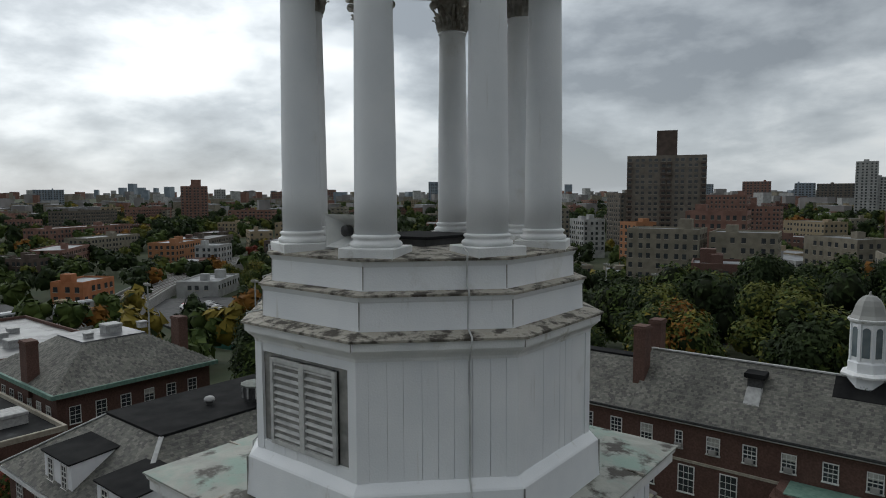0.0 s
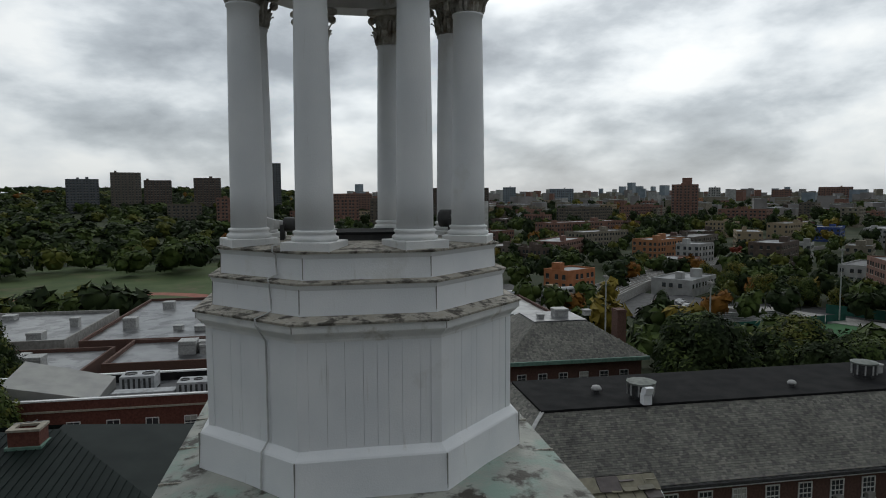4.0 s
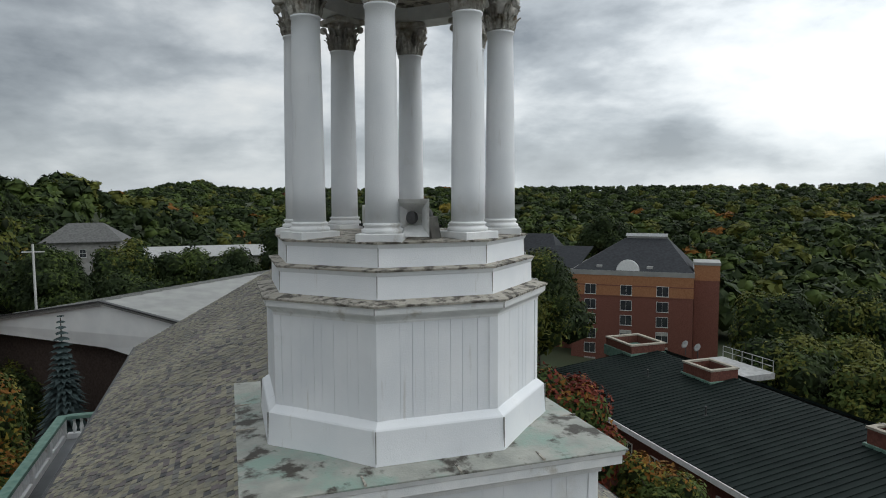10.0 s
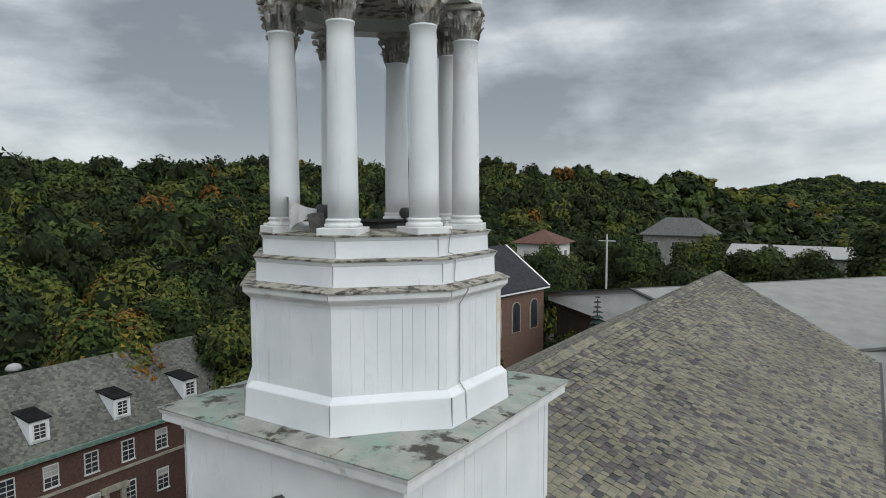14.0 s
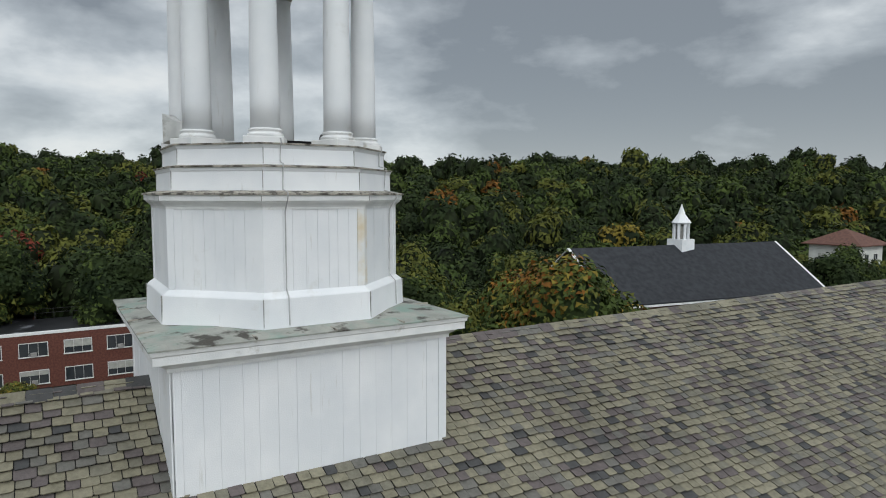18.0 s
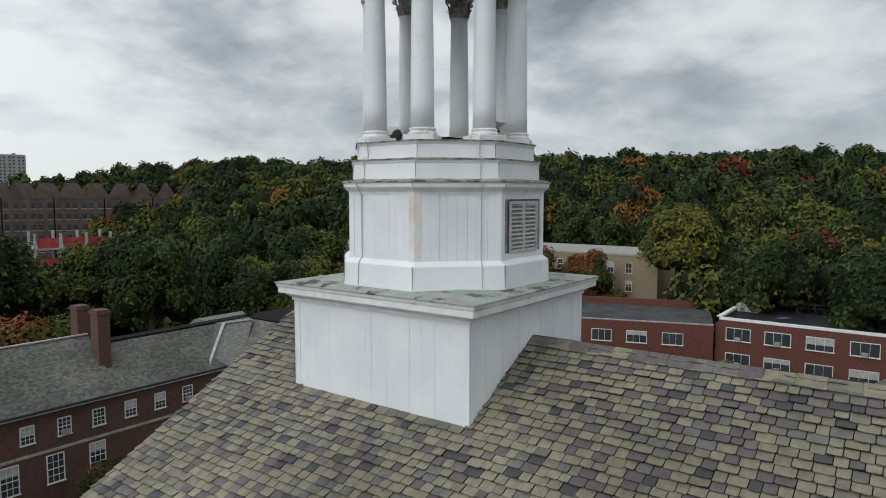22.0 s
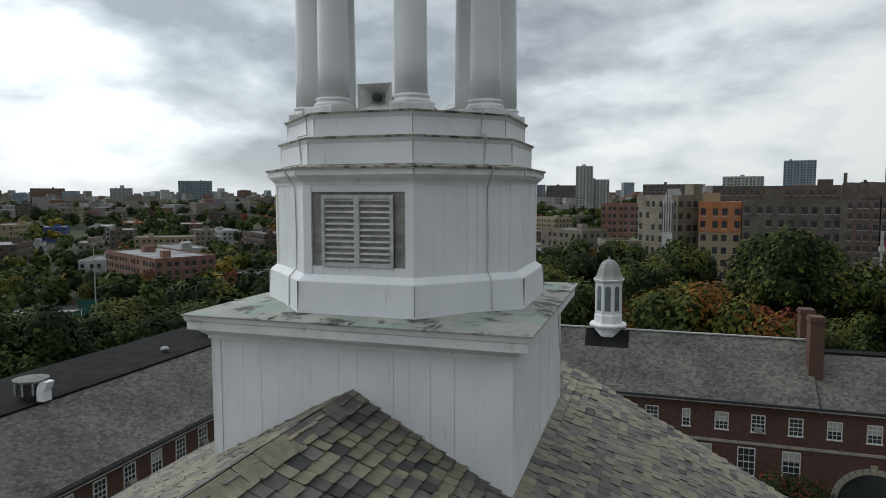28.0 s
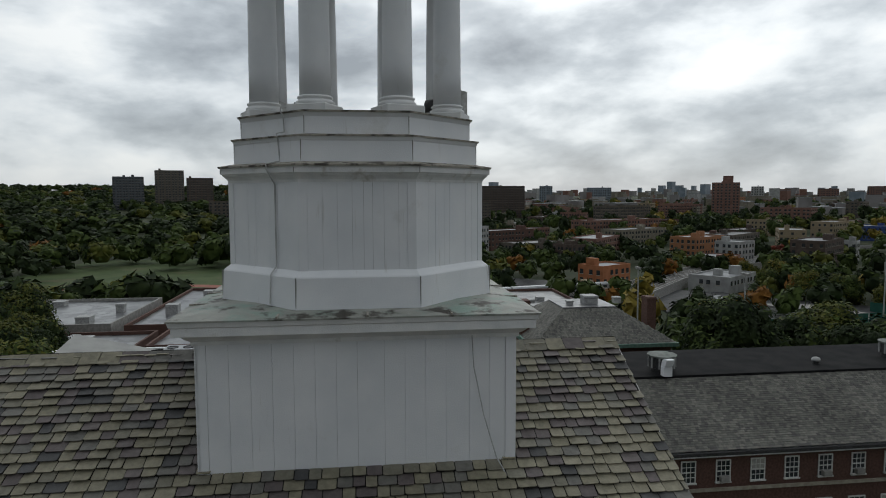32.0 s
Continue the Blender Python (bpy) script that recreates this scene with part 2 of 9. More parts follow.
def quadmesh(name, verts, faces, mat, parent=None, label=""):
    me = bpy.data.meshes.new(name)
    me.from_pydata(verts, [], faces)
    me.materials.append(mat)
    me.update()
    ob = new(name, me)
    if parent is not None:
        ob.parent = parent
    return tagged(ob, label)


# ---- the white cupola ----
tower = empty("cupola_tower", (0, 0, -4.2), "white painted wooden cupola tower on a slate roof ridge", "cupola")
IN_T = Matrix.Translation((0, 0, 4.2))


def tpart(name, bm, mat, parent=None, label=""):
    """A part of the tower, drawn in the world's own coordinates."""
    if parent is None:
        bmesh.ops.transform(bm, matrix=IN_T, verts=bm.verts)
    return link(name, bm, mat, parent or tower, label)


RUSTY = material("rust_run_paint", (0.70, 0.70, 0.68), (0.80, 0.80, 0.79), 0.55, 1.4, 0.15, 60, stain=(0.66, 0.55, 0.36), stain_scale=2.2, stain_cut=(0.46, 0.72), streak=(0.52, 0.38, 0.20))
HALF = 1.93
bm = bmesh.new()
box(bm, -HALF + 0.03, HALF - 0.03, -HALF + 0.03, HALF - 0.03, -4.2, -2.02)
core = tpart("base_core", bm, JOINT)
rng = random.Random(5)


def boards(width, z0, z1, count, skip=()):
    """Upright boards over a flat face that looks along -y; each is a bmesh of its own."""
    made, x = [], -width / 2
    steps = [rng.choice((0.8, 1.0, 1.0, 1.15, 1.3)) for _ in range(count)]
    total = sum(steps)
    for s in steps:
        w = width * s / total
        made.append((x + 0.0014, x + w - 0.0014, z0, z1))
        x += w
    return made


# square base: boards, corner boards
for side in range(4):
    turn = Matrix.Rotation(side * math.pi / 2, 4, "Z")
    for x0, x1, z0, z1 in boards(2 * HALF - 0.24, -4.19, -2.02, 14):
        bm = bmesh.new()
        proud = rng.uniform(0.0, 0.006)
        box(bm, x0, x1, -HALF - proud, -HALF + 0.032, z0, z1)
        bmesh.ops.transform(bm, matrix=turn, verts=bm.verts)
        tpart("board", bm, WHITE)
    for sx in (-1, 1):
        bm = bmesh.new()
        a, b = sorted((sx * (HALF - 0.118), sx * (HALF + (0.014 if sx > 0 else -0.004))))
        box(bm, a, b, -HALF - 0.014, -HALF + 0.02, -4.19, -2.02)
        bmesh.ops.transform(bm, matrix=turn, verts=bm.verts)
        tpart("corner_board", bm, WHITE)

R2 = math.sqrt(2)
Q45 = math.pi / 4
bm = bmesh.new()
lathe(bm, [(r * R2, z) for r, z in ((HALF + 0.01, -2.14), (HALF + 0.04, -2.14), (HALF + 0.045, -2.09), (HALF + 0.09, -2.06), (HALF + 0.15, -2.0), (HALF + 0.17, -1.985), (2.145, -2.0), (2.145, -1.90), (2.165, -1.885), (2.18, -1.828))], 4, Q45)
tpart("base_cornice", bm, TRIM)
bm = bmesh.new()
lathe(bm, [(2.195 * R2, -1.826), (2.195 * R2, -1.808), (1.9 * R2, -1.775), (1.3 * R2, -1.75)], 4, Q45)
tpart("deck", bm, COPPER, label="weathered green and grey sheet metal deck")
# seams of the metal deck
bm = bmesh.new()
bm.free()
for k in range(4):
    t = Matrix.Rotation(k * math.pi / 2, 4, "Z")
    for off in (-0.95, 0.1, 1.1):
        bm = bmesh.new()
        v = box(bm, off - 0.012, off + 0.012, -2.19, -1.8, -1.812, -1.782)
        bmesh.ops.transform(bm, matrix=t, verts=v)
        tpart("deck_seam", bm, LEDGE)

# skirt, body, cornice and the two set-back tiers
bm = bmesh.new()
lathe(bm, [(1.992, -1.77), (1.982, -1.62), (1.968, -1.385), (1.955, -1.367), (1.855, -1.295), (1.80, -1.295)])
tpart("skirt", bm, WHITE)
bm = bmesh.new()
lathe(bm, [(1.835, -1.3), (1.835, -0.15)])
octagon = tpart("octagon_core", bm, JOINT)
APO = 1.862 * math.cos(radians(22.5))
SIDE = 2 * 1.862 * math.sin(radians(22.5))
for side in range(8):
    turn = Matrix.Rotation(side * Q45, 4, "Z")
    louvred = side == 0
    for x0, x1, z0, z1 in boards(SIDE - 0.2, -1.305, -0.16, 8):
        spans = [(z0, z1)]
        if louvred and x1 > -0.47 and x0 < 0.47:
            spans = [(z0, -1.2), (-0.3, z1)]
        for a, b in spans:
            bm = bmesh.new()
            box(bm, x0, x1, -APO - rng.uniform(0, 0.004), -APO + 0.03, a, b)
            bmesh.ops.transform(bm, matrix=turn, verts=bm.verts)
            tpart("board", bm, WHITE)
    for sx in (-1, 1):
        bm = bmesh.new()
        a, b = sorted((sx * (SIDE / 2 - 0.1), sx * (SIDE / 2 + 0.004)))
        box(bm, a, b, -APO - 0.012, -APO + 0.02, -1.3, -0.16)
        bmesh.ops.transform(bm, matrix=turn, verts=bm.verts)
        rusty = (side, sx) in ((6, 1), (7, -1))
        tpart("corner_board", bm, RUSTY if rusty else WHITE, label="white corner board with rust-brown runs" if rusty else "")
bm = bmesh.new()
lathe(bm, [(1.85, -0.215), (1.875, -0.215), (1.88, -0.185), (1.90, -0.16), (1.945, -0.125), (1.955, -0.105), (1.975, -0.1), (1.98, -0.03), (1.995, -0.022)])
tpart("cornice", bm, TRIM)
for name, prof in (("cornice_ledge", [(2.005, -0.024), (2.008, 0.0), (1.74, 0.045)]), ("tier_ledge", [(1.824, 0.342), (1.827, 0.364), (1.62, 0.390)]), ("top_deck", [(1.731, 0.645), (1.735, 0.668), (1.2, 0.696)])):
    bm = bmesh.new()
    lathe(bm, prof)
    tpart(name, bm, LEDGE, label="stained worn ledge with dark lichen")
for name, prof in (("lower_tier", [(1.792, 0.03), (1.782, 0.288), (1.795, 0.305), (1.81, 0.342)]), ("upper_tier", [(1.692, 0.375), (1.684, 0.592), (1.697, 0.61), (1.717, 0.645)])):
    bm = bmesh.new()
    lathe(bm, prof)
    tpart(name, bm, WHITE)
# mitre joints on the corners of tiers, cornice and skirt
for k in range(8):
    for r, z0, z1 in ((1.786, 0.045, 0.335), (1.687, 0.39, 0.64), (1.975, -0.1, -0.03), (1.985, -1.75, -1.38)):
        bm = bmesh.new()
        v = box(bm, r - 0.012, r + 0.004, -0.005, 0.005, z0, z1)
        bmesh.ops.rotate(bm, verts=v, cent=(0, 0, 0), matrix=Matrix.Rotation(radians(22.5) + k * Q45, 3, "Z"))
        tpart("mitre_joint", bm, JOINT)

# the louvred vent
LZ0, LZ1 = -1.195, -0.335
bm = bmesh.new()
box(bm, -0.465, 0.465, -APO + 0.0, -APO + 0.02, LZ0, LZ1)
vent = tpart("vent", bm, JOINT, label="weathered grey louvred vent in two panels")
bm = bmesh.new()
y0 = -APO - 0.03
for x0, x1 in ((-0.465, -0.425), (-0.035, 0.035), (0.425, 0.465)):
    box(bm, x0, x1, y0, y0 + 0.05, LZ0, LZ1)
for z0, z1 in ((LZ0, LZ0 + 0.045), (LZ1 - 0.045, LZ1)):
    box(bm, -0.46, 0.46, y0 + 0.002, y0 + 0.05, z0, z1)
GREYWOOD = material("weathered_wood", (0.42, 0.42, 0.41), (0.58, 0.58, 0.56), 0.8, 9.0, 0.4, 60)
bmesh.ops.transform(bm, matrix=IN_T, verts=bm.verts)
link("vent_frame", bm, GREYWOOD, vent)
for x0, x1 in ((-0.425, -0.035), (0.035, 0.425)):
    for i in range(11):
        z = LZ0 + 0.075 + i * 0.071
        bm = bmesh.new()
        v = box(bm, x0, x1, -0.03, 0.03, -0.006, 0.006)
        bmesh.ops.rotate(bm, verts=v, cent=(0, 0, 0), matrix=Matrix.Rotation(radians(38), 3, "X"))
        bmesh.ops.translate(bm, verts=v, vec=(0, y0 + 0.03, z + 4.22))
        link("louvre_blade", bm, GREYWOOD, vent)

# columns: plinth, moulded base, tapering shaft, leafy capital
COL_R = 1.365
CAPM = material("weathered_capital", (0.46, 0.44, 0.40), (0.66, 0.64, 0.60), 0.8, 14.0, 0.6, 40, stain=(0.26, 0.20, 0.13), stain_scale=5.0, stain_cut=(0.5, 0.7))


def acanthus(r, h):
    """One curling leaf of a capital, its foot at z = 0, leaning out along x."""
    bm = bmesh.new()
    vs = []
    for rr, z, w in ((r, 0, 0.05), (r + 0.018, h * 0.3, 0.062), (r + 0.02, h * 0.55, 0.058), (r + 0.045, h * 0.82, 0.05), (r + 0.078, h, 0.032), (r + 0.088, h * 0.93, 0.016)):
        vs.append([bm.verts.new((rr + (0.018, 0.004, 0.022, 0.004, 0.018)[j] - 0.012, (j - 2) * w / 2, z)) for j in range(5)])
    for p, q in zip(vs, vs[1:]):
        for j in range(4):
            bm.faces.new((p[j], p[j + 1], q[j + 1], q[j]))
    me = bpy.data.meshes.new("acanthus_leaf")
    bmesh.ops.solidify(bm, geom=bm.faces[:], thickness=0.008)
    bm.to_mesh(me)
    bm.free()
    me.materials.append(CAPM)
    return me


LEAF_ME = [acanthus(0.176, 0.17), acanthus(0.186, 0.2)]
bm = bmesh.new()
lathe(bm, [(0.018, -0.026), (0.050, -0.022), (0.054, 0.0), (0.050, 0.022), (0.018, 0.026)], 12, 0)
bmesh.ops.transform(bm, matrix=Matrix.Translation((0.275, 0, 0)) @ Matrix.Rotation(math.pi / 2, 4, "X"), verts=bm.verts)
VOLUTE_ME = bpy.data.meshes.new("volute")
bm.to_mesh(VOLUTE_ME)
bm.free()
VOLUTE_ME.materials.append(CAPM)
for k in range(8):
    ang = radians(22.5) + k * Q45
    m = Matrix.Translation((COL_R * math.cos(ang), COL_R * math.sin(ang), 0.672 + 4.2)) @ Matrix.Rotation(ang, 4, "Z")
    bm = bmesh.new()
    box(bm, -0.265, 0.265, -0.265, 0.265, -0.02, 0.085)
    bmesh.ops.bevel(bm, geom=bm.edges[:], offset=0.008, segments=1, affect="EDGES")
    bmesh.ops.transform(bm, matrix=m, verts=bm.verts)
    col = link("column", bm, TRIM, tower, "white tapering column with a stained base and leafy capital")
    bm = bmesh.new()
    lathe(bm, [(0.232, 0.085), (0.244, 0.10), (0.246, 0.115), (0.238, 0.132), (0.216, 0.14), (0.210, 0.158), (0.226, 0.170), (0.226, 0.188), (0.204, 0.2)], 28)
    bmesh.ops.transform(bm, matrix=m, verts=bm.verts)
    smooth(link("column_base", bm, TRIM, col))
    bm = bmesh.new()
    prof = [(0.198, 0.2), (0.195, 0.6), (0.190, 1.2), (0.182, 1.8), (0.172, 2.4), (0.168, 2.6), (0.182, 2.61), (0.182, 2.635)]
    lathe(bm, prof, 32)
    bmesh.ops.transform(bm, matrix=m, verts=bm.verts)
    smooth(link("shaft", bm, WHITE, col))
    bm = bmesh.new()
    lathe(bm, [(0.165, 2.635), (0.172, 2.75), (0.182, 2.9), (0.215, 3.02)], 20)
    bmesh.ops.transform(bm, matrix=m, verts=bm.verts)
    smooth(link("capital", bm, CAPM, col, "weathered leafy capital with rust-brown stains"))
    for tier, rise in ((0, 2.645), (1, 2.74)):
        for i in range(8):
            leaf = new("acanthus_leaf", LEAF_ME[tier])
            leaf.parent = col
            leaf.matrix_local = m @ Matrix.Translation((0, 0, rise)) @ Matrix.Rotation((i + tier * 0.5) * math.tau / 8, 4, "Z")
    for i in range(4):
        scroll = new("volute", VOLUTE_ME)
        scroll.parent = col
        scroll.matrix_local = m @ Matrix.Translation((0, 0, 2.95)) @ Matrix.Rotation(math.pi / 4 + i * math.pi / 2, 4, "Z")
    bm = bmesh.new()
    box(bm, -0.25, 0.25, -0.25, 0.25, 3.02, 3.09)
    bmesh.ops.bevel(bm, geom=bm.edges[:], offset=0.012, segments=2, affect="EDGES")
    bmesh.ops.transform(bm, matrix=m, verts=bm.verts)
    link("abacus", bm, CAPM, col)
# ring beam and ceiling on the columns
bm = bmesh.new()
outer = lathe(bm, [(1.60, 3.775), (1.61, 3.93), (1.64, 3.94), (1.66, 4.1), (1.75, 4.16), (1.86, 4.22), (1.9, 4.3), (1.2, 4.5)], cap=(False, True))
inner = lathe(bm, [(1.18, 3.99), (1.18, 3.775)], cap=(False, False))
for k in range(8):
    j = (k + 1) % 8
    bm.faces.new((inner[1][k], inner[1][j], outer[0][j], outer[0][k]))
bm.faces.new(inner[0][::-1])
tpart("ring_beam", bm, TRIM)
bm = bmesh.new()
lathe(bm, [(1.10, 3.96), (1.10, 3.985)], 8)
tpart("ceiling_panel", bm, LEDGE)

# cable clipped to the body, and the loose one on the base
CABLE = material("grey_cable", (0.40, 0.40, 0.40), (0.55, 0.55, 0.54), 0.6, 6.0)


def cable(name, pts, r, parent):
    cu = bpy.data.curves.new(name, "CURVE")
    cu.dimensions, cu.bevel_depth, cu.bevel_resolution = "3D", r, 2
    sp = cu.splines.new("POLY")
    sp.points.add(len(pts) - 1)
    for p, c in zip(sp.points, pts):
        p.co = (*c, 1)
    tmp = bpy.data.objects.new("tmp", cu)
    me = bpy.data.meshes.new_from_object(tmp)
    bpy.data.objects.remove(tmp)
    me.name = name
    me.materials.clear()
    me.materials.append(CABLE)
    ob = new(name, me)
    if parent is not None:
        ob.parent = parent
    return ob


def on_face(az, off, prof):
    """Points on an octagon face: az of its normal, offset to the side, (circumradius, z) rows."""
    c, s = math.cos(az), math.sin(az)
    out = []
    for r, z in prof:
        a = r * math.cos(radians(22.5)) + 0.012
        out.append((a * c - off * s + rng.uniform(-0.006, 0.006), a * s + off * c, z + 4.2))
    return out


PROF = [(1.50, 0.74), (1.742, 0.72), (1.745, 0.66), (1.70, 0.62), (1.69, 0.42), (1.822, 0.39), (1.80, 0.33), (1.775, 0.05), (2.01, 0.01), (2.0, -0.06), (1.95, -0.13), (1.87, -0.24), (1.868, -0.5), (1.868, -0.8), (1.868, -1.1), (1.868, -1.27), (1.97, -1.37), (1.99, -1.74)]
for az, off in ((radians(-45), 0.28), (radians(-135), 0.38), (radians(180), -0.42)):
    ob = cable("cable", on_face(az, off, PROF), 0.009, tower)
    tagged(ob, "thin painted cable clipped to the boards")
ob = cable("loose_cable", [(1.97, 1.38, 2.1), (1.99, 1.4, 1.7), (2.02, 1.52, 1.1), (2.05, 1.68, 0.55), (2.2, 1.86, 0.23), (2.6, 1.95, -0.02), (3.0, 2.02, -0.22)], 0.008, tower)
tagged(ob, "loose grey cable hanging down the base")
ob = cable("column_cable", [(1.30, -0.68, z + 4.2) for z in (0.72, 1.2, 1.8, 2.4, 3.0, 3.7)], 0.012, tower)

# horn loudspeakers and a floodlight between the columns
HORN = material("horn_enamel", (0.55, 0.56, 0.55), (0.72, 0.72, 0.70), 0.45, 5.0, stain=(0.35, 0.34, 0.31), stain_scale=4.0, stain_cut=(0.55, 0.7))
DARKMETAL = material("dark_metal", (0.035, 0.035, 0.036), (0.07, 0.07, 0.07), 0.5, 6.0)


GREYDARK = material("weathered_grey_box", (0.09, 0.088, 0.08), (0.16, 0.155, 0.14), 0.8, 9.0)


def horn(at, az, label):
    """A rectangular re-entrant horn: flared mouth, throat, driver, bracket."""
    th = empty("horn_loudspeaker", at, label, "loudspeaker", "horns in the cupola")
    th.rotation_euler = (0, 0, az)
    bm = bmesh.new()
    prev = None
    rows = [(0.0, 0.05, 0.04), (0.12, 0.07, 0.06), (0.22, 0.11, 0.09), (0.3, 0.19, 0.13), (0.33, 0.235, 0.165), (0.325, 0.225, 0.155), (0.2, 0.09, 0.07), (0.08, 0.04, 0.03)]
    for x, hw, hh in rows:
        ring = [bm.verts.new((x, y, z + 0.2)) for y, z in ((-hw, -hh), (hw, -hh), (hw, hh), (-hw, hh))]
        if prev:
            for i in range(4):
                bm.faces.new((prev[i], prev[(i + 1) % 4], ring[(i + 1) % 4], ring[i]))
        else:
            bm.faces.new(ring[::-1])
        prev = ring
    bm.faces.new(prev)
    link("horn_mouth", bm, HORN, th)
    bm = bmesh.new()
    lathe(bm, [(0.05, 0.0), (0.085, 0.02), (0.085, 0.15), (0.05, 0.17)], 16, 0)
    bmesh.ops.transform(bm, matrix=Matrix.Translation((0.02, 0, 0.2)) @ Matrix.Rotation(-math.pi / 2, 4, "Y"), verts=bm.verts)
    smooth(link("driver", bm, DARKMETAL, th))
    bm = bmesh.new()
    lathe(bm, [(0.03, 0.0), (0.055, 0.02), (0.055, 0.09), (0.02, 0.11)], 14, 0)
    bmesh.ops.transform(bm, matrix=Matrix.Translation((0.2, 0, 0.2)) @ Matrix.Rotation(math.pi / 2, 4, "Y"), verts=bm.verts)
    link("throat", bm, DARKMETAL, th)
    bm = bmesh.new()
    box(bm, 0.0, 0.05, -0.1, 0.1, 0.0, 0.012)
    box(bm, 0.0, 0.05, -0.1, -0.085, 0.0, 0.2)
    box(bm, 0.0, 0.05, 0.085, 0.1, 0.0, 0.2)
    link("bracket", bm, DARKMETAL, th)
    return th


horn((0.03, -0.9, 0.68), radians(-91), "off-white rectangular horn loudspeaker on the cupola deck")
big = horn((0.02, 1.16, 0.67), radians(52), "large white rectangular horn loudspeaker at the deck's edge")
big.scale = (1.2, 1.05, 1.3)
tb = empty("terminal_box", (-0.1, 1.27, 0.675), "weathered dark box behind the white horn", "box")
bm = bmesh.new()
v = box(bm, -0.06, 0.06, -0.1, 0.1, 0.0, 0.26)
bmesh.ops.rotate(bm, verts=v, cent=(0, 0, 0), matrix=Matrix.Rotation(radians(12), 3, "Y"))
bmesh.ops.bevel(bm, geom=bm.edges[:], offset=0.008, segments=1, affect="EDGES")
link("housing", bm, GREYDARK, tb)
# hatch in the middle of the deck
hatch = empty("roof_hatch", (0, 0, 0.675), "low dark metal hatch in the cupola deck", "hatch")
bm = bmesh.new()
box(bm, -0.42, 0.42, -0.42, 0.42, 0.0, 0.09)
link("curb", bm, DARKMETAL, hatch)
bm = bmesh.new()
box(bm, -0.46, 0.46, -0.46, 0.46, 0.09, 0.12)
link("cover", bm, ROOF_BLACK, hatch)

# ---- the hall under the cupola: brick walls, slate gable roof ----
PITCH = 0.548
RIDGE = -2.66
EAVE_X = 6.75
Y_N, Y_S = 4.0, -27.2


def slate_material(name, tones, rough=0.6):
    m = bpy.data.materials.new(name)
    m.use_nodes = True
    n, l = m.node_tree.nodes, m.node_tree.links
    b = n["Principled BSDF"]
    geo, oi = n.new("ShaderNodeNewGeometry"), n.new("ShaderNodeObjectInfo")
    add, fr = n.new("ShaderNodeMath"), n.new("ShaderNodeMath")
    add.operation, fr.operation = "ADD", "FRACT"
    l.new(geo.outputs["Random Per Island"], add.inputs[0])
    l.new(oi.outputs["Random"], add.inputs[1])
    l.new(add.outputs[0], fr.inputs[0])
    ramp = n.new("ShaderNodeValToRGB")
    ramp.color_ramp.interpolation = "CONSTANT"
    e = ramp.color_ramp.elements
    while len(e) < len(tones):
        e.new(0.5)
    for i, (el, (w, c)) in enumerate(zip(e, tones)):
        el.position, el.color = w, (*c, 1)
    l.new(fr.outputs[0], ramp.inputs[0])
    t = n.new("ShaderNodeTexNoise")
    t.inputs["Scale"].default_value, t.inputs["Detail"].default_value, t.inputs["Roughness"].default_value = 9.0, 7.0, 0.7
    l.new(geo.outputs["Position"], t.inputs["Vector"])
    mr = n.new("ShaderNodeMapRange")
    mr.inputs["From Min"].default_value, mr.inputs["From Max"].default_value = 0.3, 0.7
    mr.inputs["To Min"].default_value, mr.inputs["To Max"].default_value = 0.72, 1.28
    l.new(t.outputs["Fac"], mr.inputs["Value"])
    # broad washes of lichen and runoff
    t2 = n.new("ShaderNodeTexNoise")
    t2.inputs["Scale"].default_value, t2.inputs["Detail"].default_value = 0.35, 4.0
    l.new(geo.outputs["Position"], t2.inputs["Vector"])
    mr2 = n.new("ShaderNodeMapRange")
    mr2.inputs["From Min"].default_value, mr2.inputs["From Max"].default_value = 0.35, 0.65
    mr2.inputs["To Min"].default_value, mr2.inputs["To Max"].default_value = 0.8, 1.2
    l.new(t2.outputs["Fac"], mr2.inputs["Value"])
    mul = n.new("ShaderNodeMath")
    mul.operation = "MULTIPLY"
    l.new(mr.outputs[0], mul.inputs[0])
    l.new(mr2.outputs[0], mul.inputs[1])
    hsv = n.new("ShaderNodeHueSaturation")
    l.new(ramp.outputs[0], hsv.inputs["Color"])
    l.new(mul.outputs[0], hsv.inputs["Value"])
    l.new(hsv.outputs[0], b.inputs["Base Color"])
    b.inputs["Roughness"].default_value = rough
    b.inputs["Specular IOR Level"].default_value = 0.35
    bp = n.new("ShaderNodeBump")
    bp.inputs["Strength"].default_value, bp.inputs["Distance"].default_value = 0.35, 0.015
    l.new(t.outputs["Fac"], bp.inputs["Height"])
    l.new(bp.outputs[0], b.inputs["Normal"])
    return m


SLATES = slate_material("mixed_slate", [(0.0, (0.200, 0.184, 0.130)), (0.30, (0.165, 0.155, 0.118)), (0.46, (0.112, 0.094, 0.091)), (0.66, (0.135, 0.130, 0.115)), (0.80, (0.222, 0.204, 0.146)), (0.94, (0.058, 0.058, 0.058))])
SLATES_GREY = slate_material("grey_slates", [(0.0, (0.115, 0.113, 0.100)), (0.35, (0.145, 0.142, 0.124)), (0.62, (0.085, 0.083, 0.076)), (0.80, (0.175, 0.168, 0.146))], 0.75)
UNDERLAY = material("roof_underlay", (0.018, 0.018, 0.018), (0.035, 0.034, 0.032), 0.95, 3.0)


